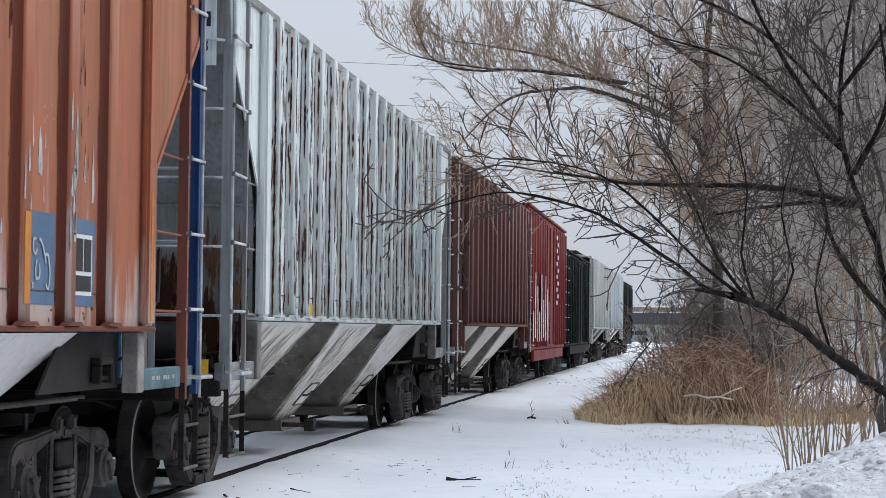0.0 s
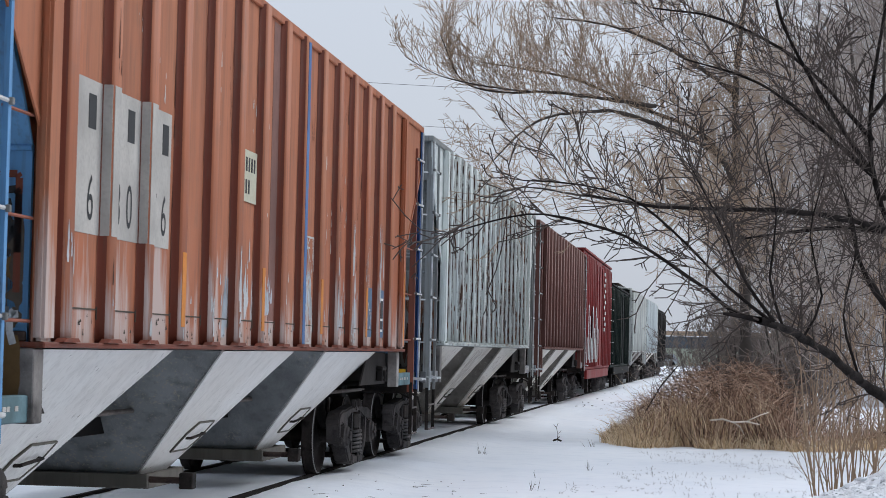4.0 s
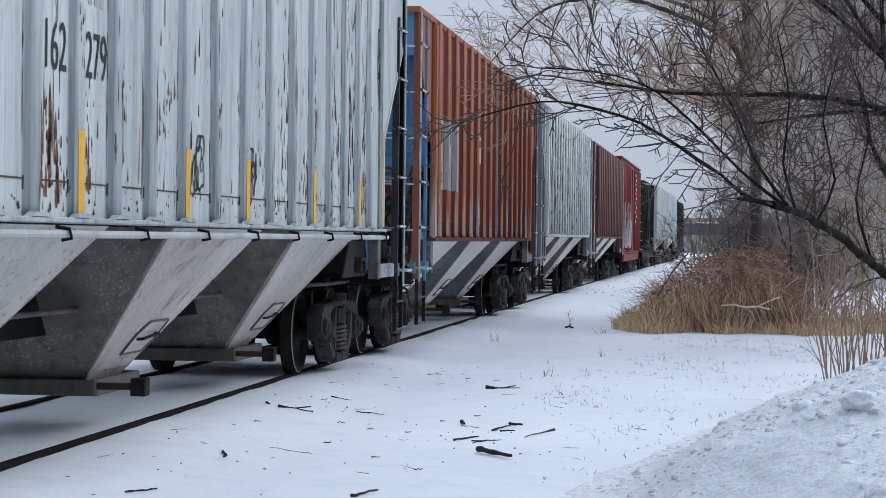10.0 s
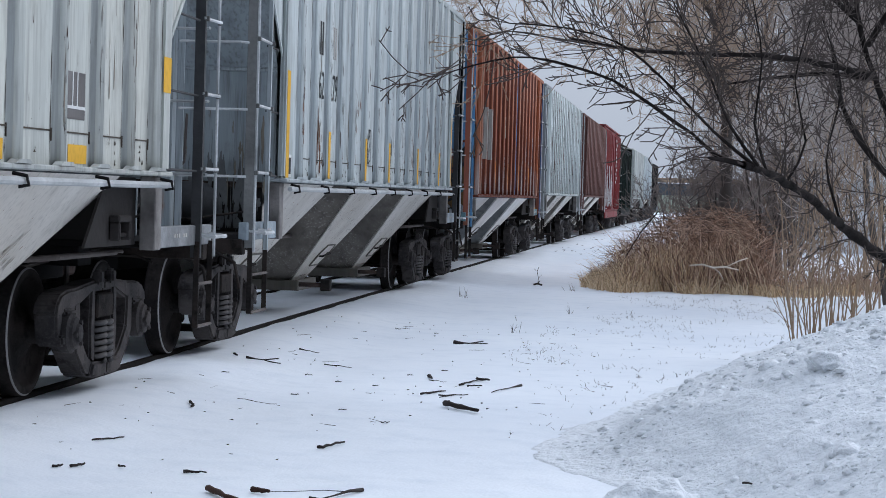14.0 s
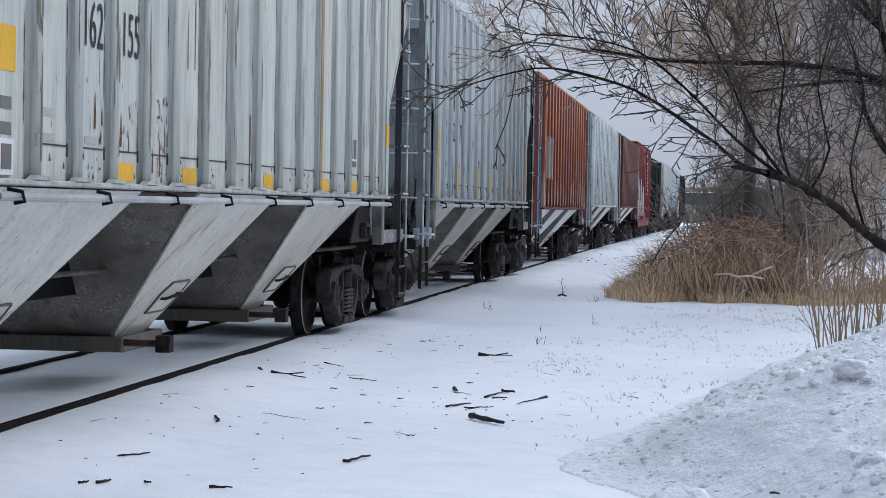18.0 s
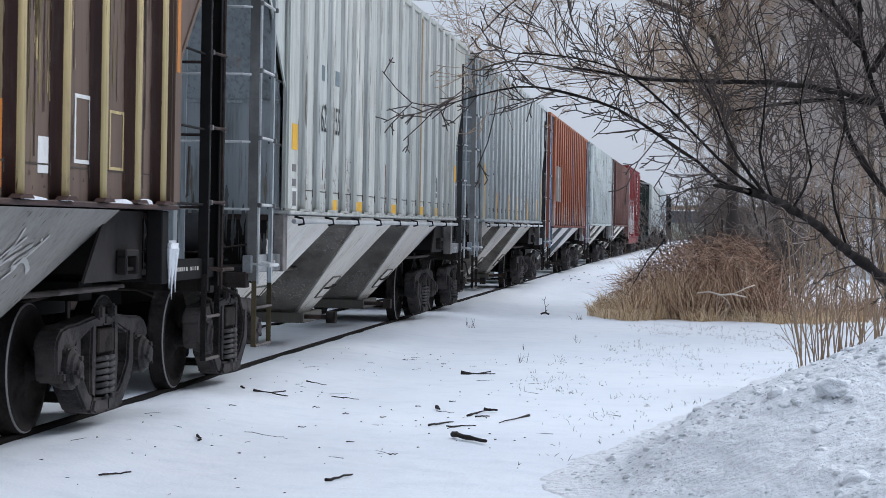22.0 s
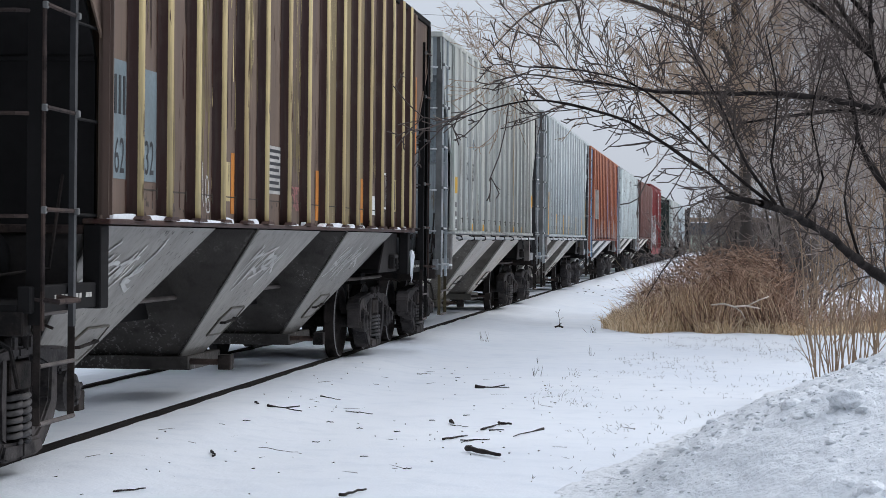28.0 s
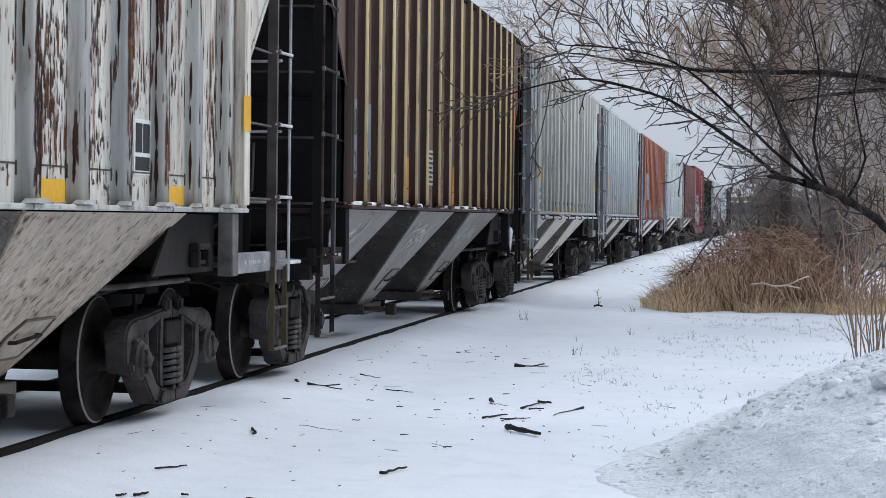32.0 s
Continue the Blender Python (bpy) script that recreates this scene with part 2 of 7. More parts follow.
def bank_material():
    """Ploughed snow: grey and white by turns, granular, with specks of road grit."""
    m, n, l, p = nodes_of("ploughed_grey_snow")
    big, mid, fine, grit = noise_of(n, l, 1.3), noise_of(n, l, 15.0, shift=4), noise_of(n, l, 55.0, shift=8), noise_of(n, l, 26.0, shift=15, detail=2)
    c = blend(n, l, ramp(n, l, big, 0.35, 0.65), (0.755, 0.785, 0.82), (0.83, 0.855, 0.89))
    c = blend(n, l, ramp(n, l, mid, 0.50, 0.68, 0, 0.35), c, (0.58, 0.605, 0.64))
    c = blend(n, l, ramp(n, l, grit, 0.73, 0.76, 0, 0.7), c, (0.25, 0.22, 0.19))
    l.new(c, p.inputs["Base Color"])
    p.inputs["Roughness"].default_value = 0.7
    add = n.new("ShaderNodeMath")
    add.operation = "ADD"
    l.new(mid, add.inputs[0])
    l.new(ramp(n, l, fine, 0, 1, 0, 0.22), add.inputs[1])
    relief(n, l, add.outputs[0], p, 0.9, 0.045)
    return m


BANK_SNOW = bank_material()

# ---- mesh helpers ----


def box_in(bm, x0, x1, y0, y1, z0, z1):
    v = [bm.verts.new(c) for c in ((x0, y0, z0), (x1, y0, z0), (x1, y1, z0), (x0, y1, z0), (x0, y0, z1), (x1, y0, z1), (x1, y1, z1), (x0, y1, z1))]
    for f in ((3, 2, 1, 0), (4, 5, 6, 7), (0, 1, 5, 4), (1, 2, 6, 5), (2, 3, 7, 6), (3, 0, 4, 7)):
        bm.faces.new([v[i] for i in f])


def prism_in(bm, outline, x0, x1):
    """A flat plate: outline of (y, z) points, from x0 to x1."""
    a = [bm.verts.new((x0, y, z)) for y, z in outline]
    b = [bm.verts.new((x1, y, z)) for y, z in outline]
    bm.faces.new(a)
    bm.faces.new(b[::-1])
    k = len(a)
    for i in range(k):
        bm.faces.new((a[i], b[i], b[(i + 1) % k], a[(i + 1) % k]))
    bmesh.ops.recalc_face_normals(bm, faces=bm.faces)


def tube_in(bm, points, radius, sides=6, taper=None):
    """A round bar along points; taper: a radius for each point."""
    pts = [Vector(p) for p in points]
    rings = []
    side = None
    for i, p in enumerate(pts):
        d = (pts[min(i + 1, len(pts) - 1)] - pts[max(i - 1, 0)])
        if d.length < 1e-7:
            d = Vector((0, 0, 1))
        d.normalize()
        if side is None:
            side = d.orthogonal().normalized()
        else:
            side = side - d * side.dot(d)
            side = side.normalized() if side.length > 1e-5 else d.orthogonal().normalized()
        up = d.cross(side)
        r = taper[i] if taper else radius
        rings.append([bm.verts.new(p + (side * math.cos(2 * math.pi * k / sides) + up * math.sin(2 * math.pi * k / sides)) * r) for k in range(sides)])
    for a, b in zip(rings, rings[1:]):
        for k in range(sides):
            bm.faces.new((a[k], a[(k + 1) % sides], b[(k + 1) % sides], b[k]))
    bm.faces.new(rings[0][::-1])
    bm.faces.new(rings[-1])


def lathe_in(bm, profile, sides=32, axis="x"):
    """Turn a profile of (along, radius) about the x axis."""
    rings = []
    for a, r in profile:
        rings.append([bm.verts.new((a, r * math.cos(2 * math.pi * k / sides), r * math.sin(2 * math.pi * k / sides))) for k in range(sides)])
    for a, b in zip(rings, rings[1:]):
        for k in range(sides):
            bm.faces.new((a[k], b[k], b[(k + 1) % sides], a[(k + 1) % sides]))
    bm.faces.new(rings[0])
    bm.faces.new(rings[-1][::-1])
    bmesh.ops.recalc_face_normals(bm, faces=bm.faces)


def mesh_of(name, bm, material, smooth=False):
    me = bpy.data.meshes.new(name)
    bm.to_mesh(me)
    bm.free()
    me.materials.append(material)
    if smooth:
        for f in me.polygons:
            f.use_smooth = True
    return me


def part(name, bm, material, parent, label="", smooth=False):
    """Links a bmesh, or a mesh that is already made, as one mesh object under a thing or a part."""
    me = bm if isinstance(bm, bpy.types.Mesh) else mesh_of(name, bm, material, smooth)
    ob = new(name, me)
    ob.parent = parent
    return tagged(ob, label)


def boxes(*rows):
    bm = bmesh.new()
    for r in rows:
        box_in(bm, *r)
    return bm


def bevelled(bm, width=0.008, segments=1):
    bmesh.ops.bevel(bm, geom=list(bm.edges), offset=width, segments=segments, affect="EDGES", clamp_overlap=True)
    return bm


def plate(outline, x0, x1):
    bm = bmesh.new()
    prism_in(bm, outline, x0, x1)
    return bm


def bar(points, radius, sides=6):
    bm = bmesh.new()
    tube_in(bm, points, radius, sides)
    return bm

# ---- the way of the train ----


def track_at(y, side=0.0, z=0.0):
    """A point on the track: y metres along it."""
    d = y - 20
    return Vector((TRACK_X + TRACK_BEND * d * abs(d) + side, y, TRACK_GRADE * d + z))


def rolled(t):
    ts, ss = zip(*ROLLED)
    return float(np.interp(t, ts, ss))


def car_pose(y):
    d = y - 20
    return Matrix.Translation(track_at(y)) @ pose(0, 0, 0, math.degrees(math.atan(TRACK_GRADE)), 0, -math.degrees(math.atan(2 * TRACK_BEND * abs(d))))


# ---- ground ----


def drift(off):
    """Snow lies higher against the rails than beside the track."""
    k = min(1.0, max(0.0, (2.3 - abs(off)) / 1.2))
    return k * k * (3 - 2 * k)


def ground_height(x, y):
    off = x - track_at(y).x
    g = GROUND_Z + 0.010 * noise.noise((x * 0.4, y * 0.25, 1.0)) + 0.009 * noise.noise((x * 1.7, y * 1.1, 4.0))
    k = drift(off)
    if k > 0:
        g = g * (1 - k) + k * (-0.025 + 0.017 * noise.noise((x * 2, y * 1.1, 7.0)) + 0.008 * noise.noise((x * 7, y * 5, 2.0)))
    if 0.64 < abs(off) < 0.86:
        g -= 0.006
    return g + TRACK_GRADE * max(0, min(y, 450) - 20)


def build_ground():
    xs = list(np.arange(-7.6, 4.01, 0.1))
    xs = [-900, -300, -120, -60, -30, -16, -11, -9] + xs + [5, 6, 7.5, 9, 12, 18, 30, 60, 120, 300, 900]
    ys = [-300, -60, -20, -5, 2, 6] + list(np.arange(8, 45, 0.2)) + list(np.arange(45, 120, 1.2)) + [130, 150, 180, 230, 300, 450, 800, 1500, 3000]
    verts, faces = [], []
    for y in ys:
        for x in xs:
            verts.append((x, y, ground_height(x, y)))
    w = len(xs)
    for j in range(len(ys) - 1):
        for i in range(w - 1):
            a = j * w + i
            faces.append((a, a + 1, a + w + 1, a + w))
    me = bpy.data.meshes.new("ground")
    me.from_pydata(verts, [], faces)
    for f in me.polygons:
        f.use_smooth = True
    me.materials.append(SNOW)
    return tagged(new("ground", me), "flat ground under thin trodden snow", "ground", kind="structure")


BANK_FOOT = [(6, 0.45), (9.5, 0.25), (11.0, -0.05), (11.8, -0.34), (12.4, -0.66), (12.9, -0.9), (13.4, -0.96), (14.6, -0.78), (15.7, -0.58), (17.6, -0.20), (19.1, 0.10), (22.6, 0.74), (24.7, 1.30), (27, 1.9)]


def bank_height(x, y):
    """The ploughed snow bank above the flat ground."""
    fy, fx = zip(*BANK_FOOT)
    d = x - float(np.interp(y, fy, fx)) - 0.10 * noise.noise((x * 0.5, y * 1.6, 40)) - 0.03 * noise.noise((x * 2.0, y * 3.5, 41))
    if d <= 0:
        return -0.03
    slope = 0.40 if y < 18 else 0.40 - 0.035 * min(4, y - 18)
    e = min(1.0, d / 0.95)
    h = slope * (d if d < 2.3 else 2.3 + 0.45 * (d - 2.3)) * (0.12 + 0.88 * e * e * (3 - 2 * e))
    h = min(h, 1.35)
    k = min(1.0, d * 1.1)
    h += k * (0.07 * noise.noise((x * 0.9, y * 0.9, 0)) + 0.030 * noise.noise((x * 2.6, y * 2.6, 3)) + 0.012 * noise.noise((x * 5.2, y * 5.2, 13)))
    lump = 0.8 * noise.noise((x * 6.5, y * 6.5, 5)) + noise.noise((x * 12, y * 12, 9))
    h += k * (0.045 * max(0, lump - 0.15) - 0.034 * max(0, -lump - 0.2) + 0.014 * noise.noise((x * 22, y * 22, 1)))
    fade = min(1.0, max(0.0, (y - 6.5) / 2.0)) * min(1.0, max(0.0, (26.5 - y) / 3.0)) * min(1.0, max(0.0, (8.5 - x) / 2.0))
    return h * fade - 0.03 * (1 - fade)


def build_bank():
    ys = list(np.arange(6.4, 8.6, 0.2)) + list(np.arange(8.6, 24, 0.045)) + list(np.arange(24, 27, 0.2))
    us = [-0.25, -0.2, -0.16, -0.12, -0.08, -0.04] + list(np.arange(0, 2.0, 0.036)) + list(np.arange(2.0, 4.0, 0.048)) + list(np.arange(4.0, 5.2, 0.2)) + [6, 7, 8]
    fy, fx = zip(*BANK_FOOT)
    verts, faces = [], []
    for y in ys:
        x0 = float(np.interp(y, fy, fx))
        for u in us:
            x = x0 + u
            verts.append((x, y, GROUND_Z + 0.004 + bank_height(x, y)))
    w = len(us)
    for j in range(len(ys) - 1):
        for i in range(w - 1):
            a = j * w + i
            faces.append((a, a + 1, a + w + 1, a + w))
    me = bpy.data.meshes.new("snow_bank")
    me.from_pydata(verts, [], faces)
    for f in me.polygons:
        f.use_smooth = True
    me.materials.append(BANK_SNOW)
    return tagged(new("snow_bank", me), "ploughed bank of lumpy grey-white snow", "snow bank", kind="structure")


build_ground()
build_bank()


def build_rail(side):
    bm = bmesh.new()
    prof = [(-0.07, -0.17), (0.07, -0.17), (0.02, -0.14), (0.012, -0.05), (0.032, -0.035), (0.032, -0.006), (0.026, 0.0), (-0.026, 0.0), (-0.032, -0.006), (-0.032, -0.035), (-0.012, -0.05), (-0.02, -0.14)]
    rings = []
    for y in list(np.arange(-80, 130, 2.0)) + [150, 180, 210, 240, 265]:
        c = track_at(y, side)
        rings.append([bm.verts.new(c + Vector((px, 0, pz))) for px, pz in prof])
    k = len(prof)
    for a, b in zip(rings, rings[1:]):
        for i in range(k):
            bm.faces.new((a[i], a[(i + 1) % k], b[(i + 1) % k], b[i]))
    bmesh.ops.recalc_face_normals(bm, faces=bm.faces)
    ob = new("rail", mesh_of("rail", bm, RAIL))
    return tagged(ob, "dark rusty steel rail half buried in snow", "rail", "rails of the track", "structure")


RAIL = plain("dark_rail_steel", (0.012, 0.010, 0.009), 0.8, 0.0, 0.4, 5, 0.2, 0.06)
build_rail(-0.7525)
build_rail(0.7525)

# ---- running gear, shared by all cars ----
AXLE, TRUCKS = 0.92, (-6.88, 7.22)  # half axle spacing, truck centres
WHEEL_R = 0.457


def wheel_mesh():
    bm = bmesh.new()
    lathe_in(bm, [(0.0, 0.0), (0.0, 0.12), (-0.02, 0.14), (-0.045, 0.20), (-0.05, 0.33), (-0.02, 0.385), (0.0, 0.395), (0.0, 0.445), (-0.01, 0.457), (-0.10, 0.462), (-0.112, 0.474), (-0.128, 0.486), (-0.142, 0.47), (-0.145, 0.39), (-0.11, 0.36), (-0.10, 0.2), (-0.13, 0.13), (-0.15, 0.1), (-0.15, 0.0)], 40)
    me = mesh_of("wheel", bm, WHEEL, True)
    me.materials.append(TREAD)
    for f in me.polygons:
        r = math.hypot(f.center.y, f.center.z)
        if 0.444 < r < 0.456 and f.center.x > -0.03:
            f.material_index = 1
    return me


def cap_mesh():
    bm = bmesh.new()
    lathe_in(bm, [(-0.06, 0.12), (0.02, 0.145), (0.085, 0.145), (0.10, 0.12), (0.12, 0.112), (0.13, 0.07), (0.15, 0.06), (0.155, 0.03), (0.155, 0.0)], 24)
    for k in range(3):
        a = 2.094 * k + 0.5
        box_in(bm, 0.125, 0.15, 0.08 * math.cos(a) - 0.016, 0.08 * math.cos(a) + 0.016, 0.08 * math.sin(a) - 0.016, 0.08 * math.sin(a) + 0.016)
    return mesh_of("bearing_cap", bm, CASTING)


def side_frame_mesh():
    """A cast side frame: low arched top chord, columns, wide sloping tension members, basket and pedestal jaws."""
    bm = bmesh.new()
    for s in (-1, 1):
        prism_in(bm, [(0, 0.80), (s * 0.25, 0.80), (s * 0.45, 0.785), (s * 0.68, 0.765), (s * 0.90, 0.76), (s * 1.06, 0.735), (s * 1.15, 0.67), (s * 1.18, 0.59), (s * 1.10, 0.57), (s * 0.95, 0.60), (s * 0.72, 0.61), (s * 0.48, 0.67), (s * 0.28, 0.72), (0, 0.72)], -0.085, 0.09)
        prism_in(bm, [(s * 1.02, 0.63), (s * 1.165, 0.63), (s * 1.14, 0.43), (s * 1.09, 0.36), (s * 1.03, 0.38)], -0.08, 0.085)
        prism_in(bm, [(s * 0.63, 0.68), (s * 0.76, 0.65), (s * 0.765, 0.40), (s * 0.70, 0.29), (s * 0.48, 0.12), (s * 0.32, 0.09), (s * 0.29, 0.20), (s * 0.43, 0.27), (s * 0.60, 0.42)], -0.09, 0.095)
        prism_in(bm, [(0, 0.195), (s * 0.34, 0.205), (s * 0.41, 0.11), (s * 0.30, 0.085), (0, 0.085)], -0.115, 0.12)
        prism_in(bm, [(s * 0.23, 0.18), (s * 0.33, 0.22), (s * 0.35, 0.45), (s * 0.33, 0.76), (s * 0.23, 0.76)], -0.085, 0.09)
        box_in(bm, -0.09, 0.115, s * 0.889 - 0.13, s * 0.889 + 0.13, 0.575, 0.63)
        box_in(bm, 0.02, 0.12, s * 1.08 - 0.04, s * 1.08 + 0.04, 0.37, 0.45)
        box_in(bm, 0.05, 0.12, s * 0.16 - 0.05, s * 0.16 + 0.05, 0.77, 0.88)
    return mesh_of("side_frame", bevelled(bm, 0.018, 2), CASTING)


def spring_mesh():
    bm = bmesh.new()
    pts = [(0.068 * math.cos(a), 0.068 * math.sin(a), 0.20 + 0.29 * a / (2 * math.pi * 6)) for a in np.linspace(0, 2 * math.pi * 6, 61)]
    tube_in(bm, pts, 0.019, 6)
    return mesh_of("spring", bm, SPRING_STEEL, True)


def bolster_mesh():
    bm = boxes((-1.12, 1.12, -0.2, 0.2, 0.52, 0.70), (-0.5, 0.5, -0.24, 0.24, 0.50, 0.74), (-0.95, 0.95, -0.62, -0.54, 0.40, 0.52), (-0.95, 0.95, 0.54, 0.62, 0.40, 0.52), (-0.55, -0.45, -0.6, 0.6, 0.58, 0.66), (0.62, 0.68, -0.5, 0.5, 0.60, 0.68), (-1.08, 1.08, -0.23, 0.23, 0.155, 0.20))
    return mesh_of("bolster", bevelled(bm, 0.012), STEEL)


def brake_head_mesh():
    bm = bmesh.new()
    prism_in(bm, [(0.0, 0.28), (0.05, 0.25), (0.09, 0.42), (0.08, 0.60), (0.02, 0.64), (0.035, 0.45)], -0.05, 0.05)
    return mesh_of("brake_head", bm, STEEL)


M_WHEEL, M_CAP, M_FRAME, M_SPRING, M_BOLSTER, M_BRAKE = wheel_mesh(), cap_mesh(), side_frame_mesh(), spring_mesh(), bolster_mesh(), brake_head_mesh()
M_AXLE = mesh_of("axle", bar([(-1.12, 0, 0), (1.12, 0, 0)], 0.085, 10), STEEL, True)
WHEELSETS = []


def running_gear(car, trucks=TRUCKS, ends=(8.62, 9.58)):
    for s, mid in zip((-1, 1), trucks):
        tr = part("truck", M_BOLSTER, None, car)
        tr.location = (0, mid, 0)
        for x in (-1.02, 1.02):
            part("side_frame", M_FRAME, None, tr).location = (x, 0, 0)
            for dx, dy in ((0.07, -0.12), (0.07, 0.05), (-0.09, -0.04)):
                part("spring", M_SPRING, None, tr).location = (x + math.copysign(dx, x), dy, 0)
            # brake rods and levers above the side frame
            part("brake_rod", bar([(x * 0.62, -0.95, 0.86), (x * 0.70, -0.3, 0.93), (x * 0.72, 0.4, 0.95), (x * 0.60, 1.1, 0.90)], 0.016, 6), WORN, tr)
            part("brake_lever", bevelled(boxes((x * 0.66 - 0.012, x * 0.66 + 0.012, s * 0.42, s * 0.49, 0.45, 0.98)), 0.006), WORN, tr)
            part("release_rod", bar([(x * 0.80, s * 0.2, 1.0), (x * 1.25, s * 0.25, 0.98), (x * 1.38, s * 0.25, 0.93)], 0.010, 5), STEEL, tr)
            for q in (-1, 1):
                bh = part("brake_head", M_BRAKE, None, tr)
                bh.location, bh.rotation_euler = (math.copysign(0.75, x), q * 0.32, 0), (0, 0, 0 if q > 0 else math.pi)
        for q in (-1, 1):
            ws = part("wheelset", M_AXLE, None, car)
            ws.location = (0, mid + q * AXLE, WHEEL_R)
            for x in (-1, 1):
                w = part("wheel", M_WHEEL, None, ws)
                w.location, w.rotation_euler = (x * 0.825, 0, 0), (0, 0, 0 if x > 0 else math.pi)
                c = part("bearing_cap", M_CAP, None, ws)
                c.location, c.rotation_euler = (x * 1.06, 0, 0), (0, 0, 0 if x > 0 else math.pi)
            WHEELSETS.append(ws)
    for s, y in zip((-1, 1), ends):
        near, far_ = s * (y - 0.55), s * y
        part("coupler", bevelled(boxes((-0.07, 0.07, min(near, far_), max(near, far_), 0.78, 0.93), (-0.14, 0.14, min(far_ - s * 0.12, far_ + s * 0.06), max(far_ - s * 0.12, far_ + s * 0.06), 0.72, 0.99)), 0.02), RUSTY, car)
        part("air_hose", bar([(0.35, s * (y - 0.3), 0.75), (0.36, s * (y - 0.15), 0.62), (0.3, s * (y - 0.05), 0.42), (0.12, s * y, 0.36), (0.0, s * y, 0.42)], 0.022), BLACK, car)


TRAIN = []  # (car, its middle at the start)


def new_car(name, label, category, y0):
    ob = tagged(new(name), label, category, "cars of the train")
    ob.matrix_basis = car_pose(y0)
    TRAIN.append((ob, y0))
    return ob


RIB_CACHE = {}


def rib_mesh(z0, z1, w, d, flank, face):
    """A hat-section post; its outer face may have its own paint, flanks with shade painted in."""
    key = (z0, z1, w, d, flank.name, face.name)
    if key not in RIB_CACHE:
        bm = bmesh.new()
        e, g = 0.03, 0.022
        half = [(0.0, w / 2 + 0.015 + g), (0.007, w / 2 + 0.015 + g * 0.3), (g, w / 2 + 0.013), (d - e, w / 2), (d - e * 0.55, w / 2 - e * 0.10), (d - e * 0.13, w / 2 - e * 0.5), (d, w / 2 - e)]
        sec = [(x, -y) for x, y in half] + half[::-1]
        m = len(half)
        a = [bm.verts.new((x, y, z0)) for x, y in sec]
        b = [bm.verts.new((x, y, z1)) for x, y in sec]
        for i in range(2 * m - 1):
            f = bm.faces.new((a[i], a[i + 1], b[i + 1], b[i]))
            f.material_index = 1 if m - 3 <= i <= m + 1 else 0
            f.smooth = True
        bm.faces.new(a)
        bm.faces.new(b[::-1])
        bmesh.ops.recalc_face_normals(bm, faces=bm.faces)
        RIB_CACHE[key] = mesh_of("rib", bm, flank)
        RIB_CACHE[key].materials.append(face)
    return RIB_CACHE[key]


PANEL_X = 1.55
SPLASH_RND = random.Random(404)


def drop_in(bm, rnd, x, y, z, w, h):
    """One flake of lost paint: pointed above, blunt below, ragged."""
    left, right = [], []
    for f, ww in ((0, 0.12), (0.25, 0.45), (0.5, 0.75), (0.75, 1.0), (0.93, 0.7)):
        left.append((x, y - w * ww * rnd.uniform(0.55, 1.1), z - h * f))
        right.append((x, y + w * ww * rnd.uniform(0.55, 1.1), z - h * f))
    bm.faces.new([bm.verts.new(q) for q in left + right[::-1]])


def splash(car, y0, y1, sill):
    """Dirt thrown up on the foot of a panel."""
    rnd = SPLASH_RND
    bm = bmesh.new()
    for _ in range(rnd.randint(2, 9)):
        w = rnd.uniform(0.006, 0.03)
        drop_in(bm, rnd, PANEL_X + 0.003, rnd.uniform(y0 + 0.04, y1 - 0.04), sill + rnd.uniform(0.05, 0.21), w, rnd.uniform(0.015, 0.05))
    tagged(part("dirt_splash", bm, SEAM, car), kind="stuff")


MARK_BACK = 0.2  # marks were set out on a plane somewhat further in


